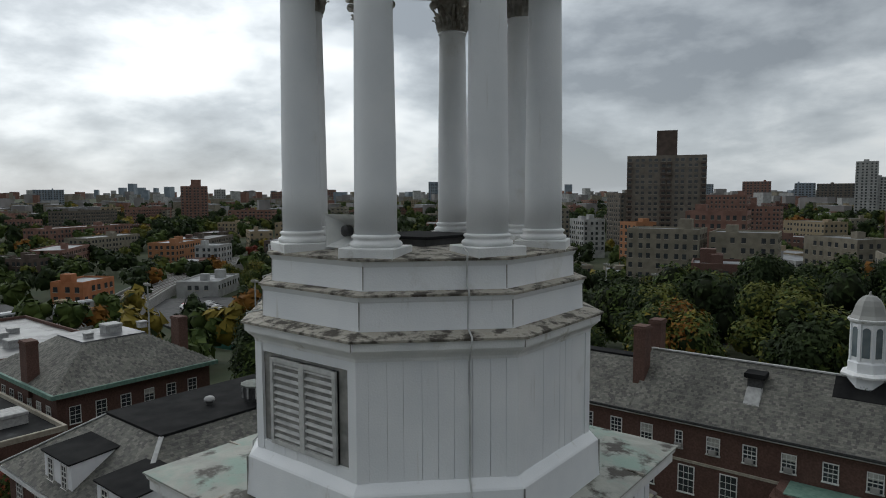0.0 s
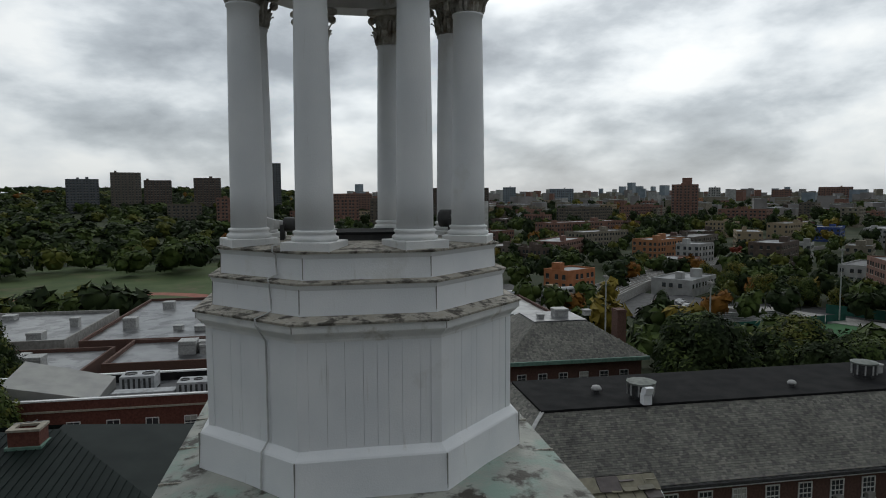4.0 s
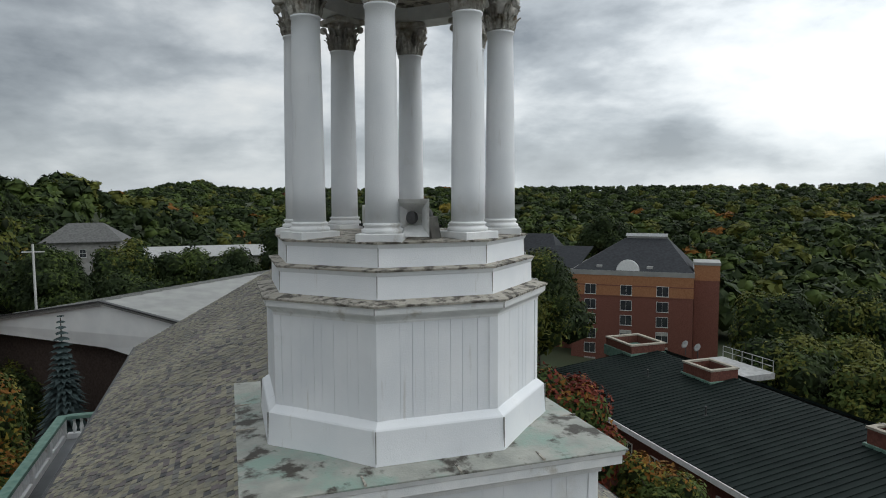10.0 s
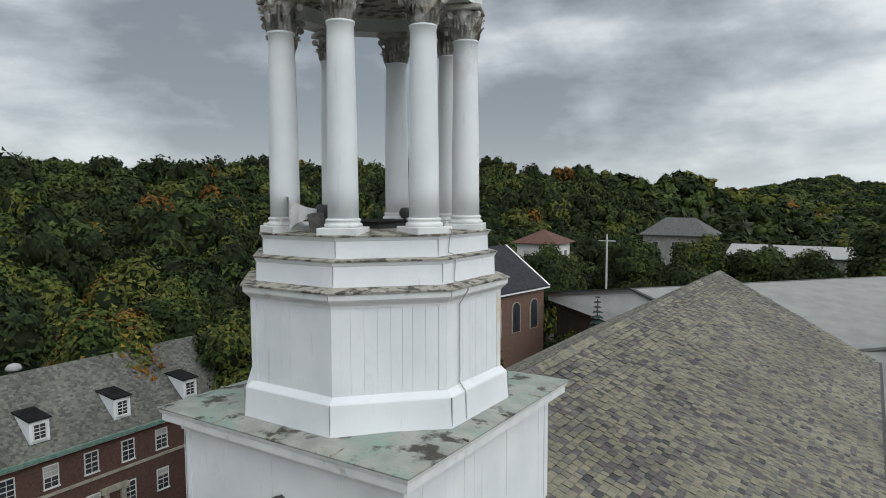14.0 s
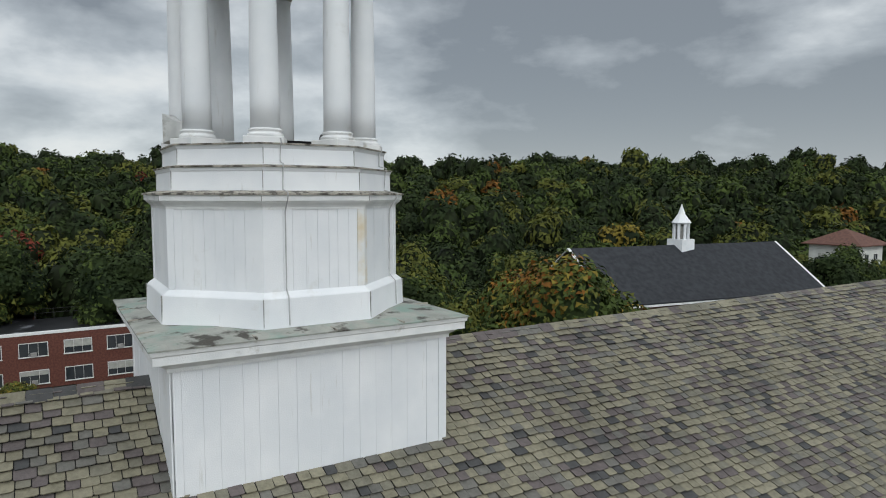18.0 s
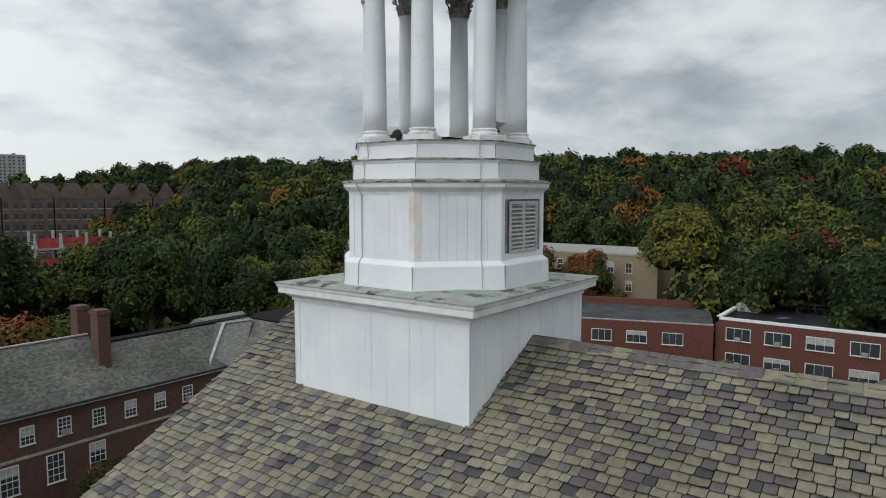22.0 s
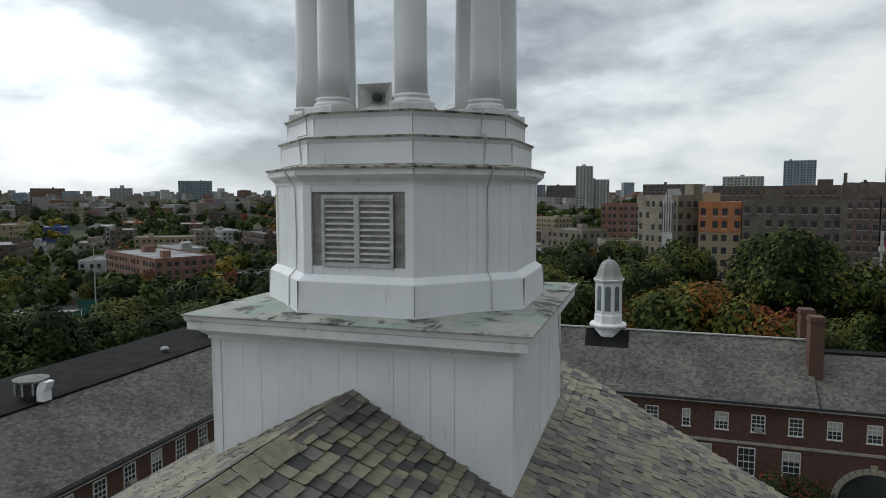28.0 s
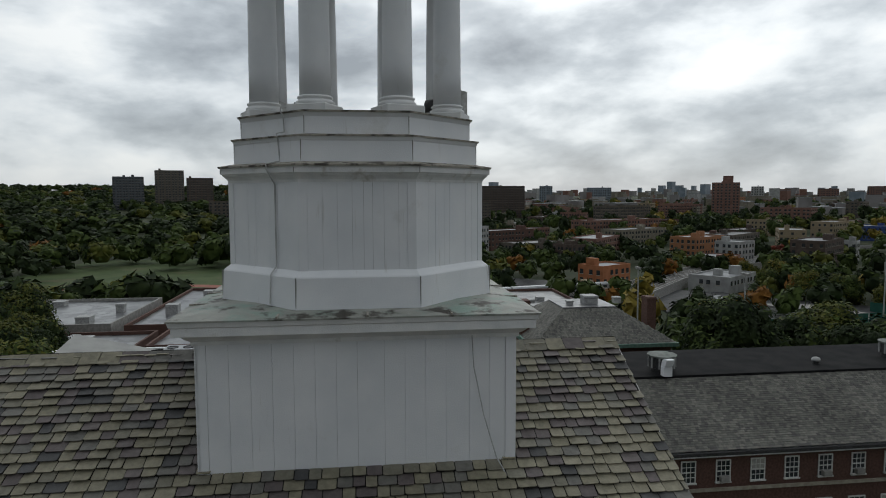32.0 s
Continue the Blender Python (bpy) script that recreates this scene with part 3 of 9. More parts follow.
def slate_field(p0, u, v, length, slope, course=0.152, width=0.2, thick=0.027, seed=1, keep=None):
    """Slates in staggered courses over a slope: p0 at the eave, u along it, v up the slope. Returns rows of corners for each slate."""
    r = random.Random(seed)
    u, v, p0 = Vector(u).normalized(), Vector(v).normalized(), Vector(p0)
    nrm = u.cross(v).normalized()
    rows = int(slope / course)
    out = []
    for i in range(rows + 1):
        s0 = i * course
        s1 = min(s0 + course * 1.15, slope)
        if s1 - s0 < 0.03:
            continue
        a = -r.uniform(0.1, 0.9) * width
        while a < length:
            w = width * r.uniform(0.72, 1.28)
            a0, a1 = max(a, 0.0), min(a + w - 0.013, length)
            if a1 - a0 > 0.04:
                d = r.uniform(-0.012, 0.012)
                lift = thick * r.uniform(0.8, 1.9)
                if keep is None or keep(0.5 * (a0 + a1), 0.5 * (s0 + s1)):
                    out.append((p0 + u * a0 + v * (s0 + d) + nrm * lift, p0 + u * a1 + v * (s0 + d + r.uniform(-0.006, 0.006)) + nrm * (lift + r.uniform(-0.004, 0.004)), p0 + u * a1 + v * s1 + nrm * 0.002, p0 + u * a0 + v * s1 + nrm * 0.002, nrm))
            a += w
    return out


def slate_mesh(name, slates, mat, parent, label=""):
    verts, faces = [], []
    for a, b, c, d, nrm in slates:
        k = len(verts)
        e, f = (b - a) * 0.09, (d - a) * 0.10
        g = nrm * 0.013
        verts += [a + f, a + e, b - e, b + f, c, d, a + f - g, a + e - g, b - e - g, b + f - g]
        faces += [tuple(range(k, k + 6)), (k + 6, k + 7, k + 1, k), (k + 7, k + 8, k + 2, k + 1), (k + 8, k + 9, k + 3, k + 2), (k + 6, k, k + 5), (k + 3, k + 9, k + 4)]
    ob = quadmesh(name, verts, faces, mat, parent, label)
    return tagged(ob, kind="stuff")


hall = empty("hall", (0, -11.6, -28), "brick hall with a long mixed slate gable roof", "building")
IN_H = Matrix.Translation((0, 11.6, 28))


def gable_body(bm, x0, x1, y0, y1, zb, ze, zr, axis="y"):
    """Walls of a gabled block, ridge along the axis."""
    if axis == "y":
        xm = (x0 + x1) / 2
        prof = [(x0, zb), (x1, zb), (x1, ze), (xm, zr), (x0, ze)]
        a = [bm.verts.new((x, y0, z)) for x, z in prof]
        b = [bm.verts.new((x, y1, z)) for x, z in prof]
    else:
        ym = (y0 + y1) / 2
        prof = [(y1, zb), (y0, zb), (y0, ze), (ym, zr), (y1, ze)]
        a = [bm.verts.new((x0, y, z)) for y, z in prof]
        b = [bm.verts.new((x1, y, z)) for y, z in prof]
    n = len(prof)
    bm.faces.new(a)
    bm.faces.new(b[::-1])
    for i in range(n):
        j = (i + 1) % n
        bm.faces.new((a[i], b[i], b[j], a[j]))


def hz(x):
    return RIDGE - PITCH * abs(x)


bm = bmesh.new()
gable_body(bm, -EAVE_X + 0.45, EAVE_X - 0.45, Y_S + 0.3, Y_N - 0.35, -28, hz(EAVE_X - 0.45) - 0.06, RIDGE - 0.06)
bmesh.ops.transform(bm, matrix=IN_H, verts=bm.verts)
link("wall", bm, BRICK, hall)
bm = bmesh.new()
for s in (-1, 1):
    a = [(0, RIDGE - 0.01), (s * EAVE_X, hz(EAVE_X) - 0.01), (s * EAVE_X, hz(EAVE_X) - 0.16), (0, RIDGE - 0.16)]
    f = [bm.verts.new((x, Y_S, z)) for x, z in a]
    g = [bm.verts.new((x, Y_N, z)) for x, z in a]
    bm.faces.new(f), bm.faces.new(g[::-1])
    for i in range(4):
        bm.faces.new((f[i], g[i], g[(i + 1) % 4], f[(i + 1) % 4]))
bmesh.ops.recalc_face_normals(bm, faces=bm.faces)
bmesh.ops.transform(bm, matrix=IN_H, verts=bm.verts)
roof_h = link("roof", bm, UNDERLAY, hall)
SL = math.hypot(EAVE_X, EAVE_X * PITCH)
OFF = Vector((0, 11.6, 28))
near_slates = []
for s in (-1, 1):
    p0 = Vector((s * EAVE_X, Y_N if s > 0 else Y_S, hz(EAVE_X)))
    u = (0, -1, 0) if s > 0 else (0, 1, 0)
    if s > 0:
        p0 = Vector((EAVE_X, Y_S, hz(EAVE_X)))
        u, v = (0, 1, 0), (-EAVE_X, 0, EAVE_X * PITCH)
        field = slate_field(p0, u, v, Y_N - Y_S, SL, seed=21)
    else:
        p0 = Vector((-EAVE_X, Y_N, hz(EAVE_X)))
        u, v = (0, -1, 0), (EAVE_X, 0, EAVE_X * PITCH)
        field = slate_field(p0, u, v, Y_N - Y_S, SL, seed=22)
    rest = []
    for q in field:
        c = (q[0] + q[2]) / 2
        if abs(c.x) < 1.9 and abs(c.y) < 1.85:
            continue
        if len(near_slates) < 150 * (1 if s > 0 else 2) and abs(c.x) < 2.9 and abs(c.y) < 3.5:
            near_slates.append(q)
        else:
            rest.append(q)
    rest = [tuple(p + OFF for p in q[:4]) + (q[4],) for q in rest]
    slate_mesh("slate_covering", rest, SLATES, roof_h, "weathered tan, grey and purple slates in courses")
# ridge slates
ridge = []
rr = random.Random(4)
y = Y_S
while y < Y_N:
    w = rr.uniform(0.26, 0.4)
    if not -1.95 < y < 1.9:
        for s in (-1, 1):
            n = Vector((s * 0.48, 0, 0.877))
            lift = rr.uniform(0.02, 0.035)
            a, b = Vector((s * 0.21, y, RIDGE - 0.115)), Vector((s * 0.21, min(y + w, Y_N), RIDGE - 0.115))
            c, d = Vector((-s * 0.006, min(y + w, Y_N), RIDGE + 0.005)), Vector((-s * 0.006, y, RIDGE + 0.005))
            q = [p + n * lift + OFF for p in (a, b, c, d)]
            if s < 0:
                q = [q[1], q[0], q[3], q[2]]
            ridge.append((*q, n))
    y += w + 0.008
slate_mesh("ridge_covering", ridge, SLATES, roof_h)
# white raking cornice on the north gable, gutters along the eaves
bm = bmesh.new()
for s in (-1, 1):
    for dy0, dy1, up, dn in ((-0.02, 0.03, -0.05, -0.26), (-0.4, -0.02, -0.16, -0.30)):
        a = [(0, RIDGE + up), (s * EAVE_X, hz(EAVE_X) + up), (s * EAVE_X, hz(EAVE_X) + dn), (0, RIDGE + dn)]
        f = [bm.verts.new((x, Y_N + dy0, z)) for x, z in a]
        g = [bm.verts.new((x, Y_N + dy1, z)) for x, z in a]
        bm.faces.new(f), bm.faces.new(g[::-1])
        for i in range(4):
            bm.faces.new((f[i], g[i], g[(i + 1) % 4], f[(i + 1) % 4]))
bmesh.ops.recalc_face_normals(bm, faces=bm.faces)
bmesh.ops.transform(bm, matrix=IN_H, verts=bm.verts)
link("raking_cornice", bm, TRIM, hall, "white moulded cornice along the gable edge")
for s in (-1, 1):
    bm = bmesh.new()
    x0, x1 = sorted((s * (EAVE_X - 0.05), s * (EAVE_X + 0.13)))
    box(bm, x0, x1, Y_S, Y_N, hz(EAVE_X) - 0.16, hz(EAVE_X) - 0.02)
    bmesh.ops.transform(bm, matrix=IN_H, verts=bm.verts)
    link("gutter", bm, DARKMETAL, hall)

# ---- ground ----
def ramp01(v):
    v = min(max(v, 0.0), 1.0)
    return v * v * (3 - 2 * v)


def terrain(x, y):
    """Height of the land: the quad's terrace, low city to the west and north, a wooded hill in the east, far rising ground."""
    hill = min(max((x + 0.36 * max(y, 0) * ramp01((x - 60) / 60) - 62) * 0.15, (0.85 * x - 0.5 * y - 78) * 0.2 * ramp01((x - 20) / 70), 0.0), 24.0 + 3.0 * ramp01((y + 60) / 60) - 1.5 * ramp01((y - 60) / 120))
    drop = min(ramp01((-x - 45) / 110) * 10 + ramp01((y - 75) / 100) * ramp01((20 - x) / 80) * 8 + ramp01((-y - 105) / 150) * ramp01((60 - x) / 100) * 10, 10.0)
    r = math.hypot(x, y)
    hill *= 1 - 0.75 * ramp01((r - 330) / 280)
    south = ramp01((60 - y) / 220)
    rise = min(max(r - 390, 0) * (0.017 + 0.026 * south), 30 + 18 * south) * ramp01((300 - x) / 250)
    return -28.0 + hill - drop + rise


xs = sorted({-6000, -4000, -3000, *range(-2200, -600, 100), *range(-600, 601, 25), *range(700, 2201, 150), 3000, 4000, 6000})
verts = [(x, y, terrain(x, y)) for y in xs for x in xs]
n = len(xs)
faces = [(j * n + i, j * n + i + 1, (j + 1) * n + i + 1, (j + 1) * n + i) for j in range(n - 1) for i in range(n - 1)]
tagged(quadmesh("ground", verts, faces, GROUND), "dark wooded and grassy ground falling away to the west", "ground", kind="structure")

# ---- building kit ----
FRAMEM = material("window_paint", (0.62, 0.62, 0.60), (0.74, 0.74, 0.71), 0.6, 5.0)
STONE = material("limestone_band", (0.30, 0.27, 0.22), (0.42, 0.38, 0.31), 0.85, 3.0, 0.3, 30)
COPPERG = material("copper_green", (0.10, 0.19, 0.155), (0.17, 0.27, 0.22), 0.7, 3.0, 0.2, 20)
FLASH = material("pale_flashing", (0.30, 0.30, 0.295), (0.44, 0.44, 0.43), 0.55, 3.0)
WETROOF = material("wet_flat_roof", (0.10, 0.103, 0.108), (0.21, 0.215, 0.22), 0.32, 0.25, 0.08, 2, stain=(0.03, 0.031, 0.034), stain_scale=0.2, stain_cut=(0.50, 0.58), spec=0.6)
METALGREY = material("ribbed_grey_metal", (0.25, 0.25, 0.24), (0.32, 0.32, 0.30), 0.5, 0.6, 0.1, 10)
DARKWET = material("dark_wet_roof", (0.010, 0.010, 0.011), (0.030, 0.031, 0.032), 0.75, 0.5, 0.2, 3, spec=0.12, stain=(0.06, 0.062, 0.065), stain_scale=0.35, stain_cut=(0.56, 0.66))
GREENROOF = material("dark_green_metal", (0.007, 0.012, 0.011), (0.013, 0.020, 0.018), 0.6, 0.5, 0.1, 6, spec=0.08)
BRICK_TAN = material("tan_brick", (0.25, 0.20, 0.13), (0.34, 0.27, 0.18), 0.85, 5.0, 0.3, 25)
BRICK_OR = material("orange_brick", (0.30, 0.135, 0.065), (0.38, 0.18, 0.09), 0.85, 4.0, 0.3, 25)
BRICK_BR = material("brighter_red_brick", (0.105, 0.039, 0.029), (0.160, 0.062, 0.045), 0.85, 6.0, 0.3, 30)
CONCRETE = material("concrete", (0.25, 0.245, 0.23), (0.36, 0.35, 0.33), 0.85, 1.5, 0.2, 15)
BLIND = material("window_blind", (0.34, 0.34, 0.31), (0.48, 0.47, 0.43), 0.7, 2.0)
WIN = {}


def win_mesh(w, h, cols, rows, blind=0.0):
    """Frame and pane meshes of a sash window in the xz-plane, looking to -y, standing on its sill."""
    key = (w, h, cols, rows, blind)
    if key not in WIN:
        bm = bmesh.new()
        f = 0.07
        xb, zb = [-w / 2 - f, -w / 2], [-0.02, 0.0]
        for i in range(1, cols):
            xb += [-w / 2 + w * i / cols - 0.014, -w / 2 + w * i / cols + 0.014]
        for j in range(1, rows):
            t = 0.03 if rows % 2 == 0 and j == rows // 2 else 0.014
            zb += [h * j / rows - t, h * j / rows + t]
        xb += [w / 2, w / 2 + f]
        zb += [h, h + f]
        nx, nz = len(xb), len(zb)
        g = [[[bm.verts.new((x, y, z)) for z in zb] for x in xb] for y in (-0.05, 0.02)]
        solid = [[i % 2 == 0 or k % 2 == 0 for k in range(nz - 1)] for i in range(nx - 1)]
        for i in range(nx - 1):
            for k in range(nz - 1):
                if not solid[i][k]:
                    continue
                bm.faces.new((g[0][i][k], g[0][i + 1][k], g[0][i + 1][k + 1], g[0][i][k + 1]))
                bm.faces.new((g[1][i][k + 1], g[1][i + 1][k + 1], g[1][i + 1][k], g[1][i][k]))
                for di, dk, a, b in ((-1, 0, (i, k), (i, k + 1)), (1, 0, (i + 1, k + 1), (i + 1, k)), (0, -1, (i + 1, k), (i, k)), (0, 1, (i, k + 1), (i + 1, k + 1))):
                    p, q = i + di, k + dk
                    if not (0 <= p < nx - 1 and 0 <= q < nz - 1) or not solid[p][q]:
                        bm.faces.new((g[0][a[0]][a[1]], g[0][b[0]][b[1]], g[1][b[0]][b[1]], g[1][a[0]][a[1]]))
        bmesh.ops.recalc_face_normals(bm, faces=bm.faces)
        fm = bpy.data.meshes.new("window")
        bm.to_mesh(fm)
        bm.free()
        fm.materials.append(FRAMEM)
        bm = bmesh.new()
        box(bm, -w / 2, w / 2, -0.012, 0.01, 0, h)
        pm = bpy.data.meshes.new("pane")
        bm.to_mesh(pm)
        bm.free()
        pm.materials.append(GLASS_DARK)
        bmn = None
        if blind:
            bm = bmesh.new()
            box(bm, -w / 2 + 0.02, w / 2 - 0.02, -0.02, 0.0, h * (1 - blind), h)
            bmn = bpy.data.meshes.new("blind")
            bm.to_mesh(bmn)
            bm.free()
            bmn.materials.append(BLIND)
        bm = bmesh.new()
        box(bm, -w / 2 - f - 0.04, w / 2 + f + 0.04, -0.12, 0.02, -0.1, -0.022)
        sm = bpy.data.meshes.new("sill")
        bm.to_mesh(sm)
        bm.free()
        sm.materials.append(FRAMEM)
        WIN[key] = (fm, pm, bmn, sm)
    return WIN[key]


wrng = random.Random(77)


def window(parent, x, y, z, rz, w=0.82, h=1.2, cols=3, rows=4, blinds=True, ac=0.0):
    """A sash window at a place given in the world, on a wall whose outside lies along -y turned by rz degrees."""
    bl = wrng.choice((0, 0, 0, 0.35, 0.55)) if blinds else 0
    fm, pm, bmn, sm = win_mesh(w, h, cols, rows, bl)
    ob = new("window", fm)
    ob.parent = parent
    ob.matrix_local = Matrix.Translation(Vector((x, y, z)) - parent.location) @ Matrix.Rotation(radians(rz), 4, "Z")
    p = new("pane", pm)
    p.parent = ob
    new("window_sill", sm).parent = ob
    if bmn is not None:
        b = new("blind", bmn)
        b.parent = ob
    if wrng.random() < ac:
        bm = bmesh.new()
        box(bm, -0.26, 0.26, -0.32, 0.0, 0.02, 0.36)
        bmesh.ops.bevel(bm, geom=bm.edges[:], offset=0.015, segments=1, affect="EDGES")
        link("air_conditioner", bm, CONCRETE, ob, "grey window air conditioner")
    return ob


def building(name, x, y, z, label, category="building", group=""):
    return empty(name, (x, y, z), label, category, group)


def bpart(b, name, bm, mat, label=""):
    bmesh.ops.transform(bm, matrix=Matrix.Translation(-b.location), verts=bm.verts)
    return link(name, bm, mat, b, label)


def bbox(b, name, x0, x1, y0, y1, z0, z1, mat, label=""):
    bm = bmesh.new()
    box(bm, x0, x1, y0, y1, z0, z1)
    return bpart(b, name, bm, mat, label)


def bpoly(b, name, pts, mat, thick=0.15, label=""):
    """A slab whose upper face is the given polygon."""
    bm = bmesh.new()
    top = [bm.verts.new(p) for p in pts]
    low = [bm.verts.new((p[0], p[1], p[2] - thick)) for p in pts]
    bm.faces.new(top), bm.faces.new(low[::-1])
    for i in range(len(pts)):
        j = (i + 1) % len(pts)
        bm.faces.new((top[j], top[i], low[i], low[j]))
    bmesh.ops.recalc_face_normals(bm, faces=bm.faces)
    return bpart(b, name, bm, mat, label)


def strip(b, name, p, q, mat, w=0.12, up=0.04):
    """A narrow flashing along an edge."""
    p, q = Vector(p), Vector(q)
    d = (q - p).normalized()
    s = d.cross(Vector((0, 0, 1))).normalized() * w
    bm = bmesh.new()
    vs = [bm.verts.new(v) for v in (p - s, q - s, q + s, p + s)]
    ws = [bm.verts.new(v + Vector((0, 0, up + 0.05))) for v in (p - s, q - s, q + s, p + s)]
    bm.faces.new(ws)
    bm.faces.new(vs[::-1])
    for i in range(4):
        bm.faces.new((vs[i], vs[(i + 1) % 4], ws[(i + 1) % 4], ws[i]))
    bmesh.ops.recalc_face_normals(bm, faces=bm.faces)
    return bpart(b, name, bm, mat)


def chimney(b, x, y, z0, z1, w, d, mat, pots=True):
    bm = bmesh.new()
    box(bm, x - w / 2, x + w / 2, y - d / 2, y + d / 2, z0, z1 - 0.35)
    box(bm, x - w / 2 - 0.08, x + w / 2 + 0.08, y - d / 2 - 0.08, y + d / 2 + 0.08, z1 - 0.35, z1 - 0.15)
    box(bm, x - w / 2 - 0.02, x + w / 2 + 0.02, y - d / 2 - 0.02, y + d / 2 + 0.02, z1 - 0.15, z1)
    return bpart(b, "chimney", bm, mat, "tall brick chimney with a corbelled cap")


def frustum_roof(b, x0, x1, y0, y1, ze, zt, inset, mat, cap=ROOF_BLACK, seed=3, sides="wesn", course=0.17, flash=FLASH):
    """A hipped roof cut flat at the top, with slates on its sides. inset: (west, east, south, north)."""
    iw, ie, isn, inn = inset
    a0, a1, c0, c1 = x0 + iw, x1 - ie, y0 + isn, y1 - inn
    bm = bmesh.new()
    lo = [bm.verts.new((x, y, ze)) for x, y in ((x0, y0), (x1, y0), (x1, y1), (x0, y1))]
    hi = [bm.verts.new((x, y, zt - 0.01)) for x, y in ((a0, c0), (a1, c0), (a1, c1), (a0, c1))]
    bm.faces.new(lo[::-1]), bm.faces.new(hi)
    for i in range(4):
        bm.faces.new((lo[i], lo[(i + 1) % 4], hi[(i + 1) % 4], hi[i]))
    roof = bpart(b, "roof", bm, SLATE2)
    off = -b.location
    rise = zt - ze
    for s in sides:
        if s == "e":
            p0, u, v, L, run, l0, l1 = (x1, y0, ze), (0, 1, 0), (-ie, 0, rise), y1 - y0, ie, isn, inn
        elif s == "w":
            p0, u, v, L, run, l0, l1 = (x0, y1, ze), (0, -1, 0), (iw, 0, rise), y1 - y0, iw, inn, isn
        elif s == "s":
            p0, u, v, L, run, l0, l1 = (x0, y0, ze), (1, 0, 0), (0, isn, rise), x1 - x0, isn, iw, ie
        else:
            p0, u, v, L, run, l0, l1 = (x1, y1, ze), (-1, 0, 0), (0, -inn, rise), x1 - x0, inn, ie, iw
        if run < 0.1:
            continue
        S = math.hypot(run, rise)

        def keep(a, t, L=L, S=S, l0=l0, l1=l1):
            return l0 * t / S - 0.05 < a < L - l1 * t / S + 0.05

        f = slate_field(p0, u, v, L, S, course, 0.24, 0.016, seed + ord(s), keep)
        f = [tuple(p + off for p in q[:4]) + (q[4],) for q in f]
        slate_mesh("slate_covering", f, mat, roof)
    if cap is not None and a1 - a0 > 0.4 and c1 - c0 > 0.4:
        bm = bmesh.new()
        box(bm, a0 - 0.05, a1 + 0.05, c0 - 0.05, c1 + 0.05, zt - 0.03, zt + 0.14)
        bpart(b, "flat_top", bm, cap, "black membrane flat top")
    if flash is not None:
        for p, q in (((x0, y0, ze), (a0, c0, zt)), ((x1, y0, ze), (a1, c0, zt)), ((x1, y1, ze), (a1, c1, zt)), ((x0, y1, ze), (a0, c1, zt))):
            if abs(p[0] - q[0]) > 0.3 and abs(p[1] - q[1]) > 0.3:
                strip(b, "hip_flashing", p, q, flash, 0.13, 0.02)
    return roof


def eave(b, x0, x1, y0, y1, z, mat=TRIM, gutter=DARKMETAL, out=0.35):
    """Boxed eaves round a block, with a gutter on the outer edge."""
    bm = bmesh.new()
    box(bm, x0 - out, x1 + out, y0 - out, y1 + out, z - 0.28, z - 0.06)
    bpart(b, "eaves", bm, mat)
    for name, c in (("gutter", (x0 - out - 0.12, x0 - out, y0 - out, y1 + out)), ("gutter", (x1 + out, x1 + out + 0.12, y0 - out, y1 + out)), ("gutter", (x0 - out, x1 + out, y0 - out - 0.12, y0 - out)), ("gutter", (x0 - out, x1 + out, y1 + out, y1 + out + 0.12))):
        bbox(b, name, *c, z - 0.16, z + 0.02, gutter)


def shed_dormer(b, x, y, z, rz, w, h, depth, roofmat, win=(0.7, 0.95)):
    """A small dormer: white front with a window, tapering cheeks, low sloping roof. Looks to -y turned by rz."""
    m = Matrix.Translation((x, y, z)) @ Matrix.Rotation(radians(rz), 4, "Z")
    bm = bmesh.new()
    v = [bm.verts.new(p) for p in ((-w / 2, 0, 0), (w / 2, 0, 0), (w / 2, 0, h), (-w / 2, 0, h), (-w / 2, depth, h + 0.25), (w / 2, depth, h + 0.25))]
    bm.faces.new((v[0], v[1], v[2], v[3]))
    bm.faces.new((v[0], v[3], v[4]))
    bm.faces.new((v[1], v[5], v[2]))
    bm.faces.new((v[3], v[2], v[5], v[4]))
    bm.faces.new((v[0], v[4], v[5], v[1]))
    bmesh.ops.transform(bm, matrix=m, verts=bm.verts)
    d = bpart(b, "dormer", bm, WHITE, "white boarded dormer with a dark flat roof")
    bm = bmesh.new()
    for i, (t0, t1) in enumerate(((0.0, 0.06),)):
        vs = [bm.verts.new(p) for p in ((-w / 2 - 0.1, -0.15, h + t0), (w / 2 + 0.1, -0.15, h + t0), (w / 2 + 0.1, depth, h + 0.25 + t0), (-w / 2 - 0.1, depth, h + 0.25 + t0), (-w / 2 - 0.1, -0.15, h + 0.09), (w / 2 + 0.1, -0.15, h + 0.09), (w / 2 + 0.1, depth, h + 0.34), (-w / 2 - 0.1, depth, h + 0.34))]
        for f in ((3, 2, 1, 0), (4, 5, 6, 7), (0, 1, 5, 4), (1, 2, 6, 5), (2, 3, 7, 6), (3, 0, 4, 7)):
            bm.faces.new([vs[k] for k in f])
    bmesh.ops.transform(bm, matrix=m, verts=bm.verts)
    bpart(b, "dormer_roof", bm, roofmat)
    n = 1 if w < 1.8 else 2
    for i in range(n):
        c = m @ Vector(((i - (n - 1) / 2) * w / n, -0.01, h * 0.5 - win[1] / 2))
        window(b, c.x, c.y, c.z, rz, win[0], win[1], 2, 4, False)


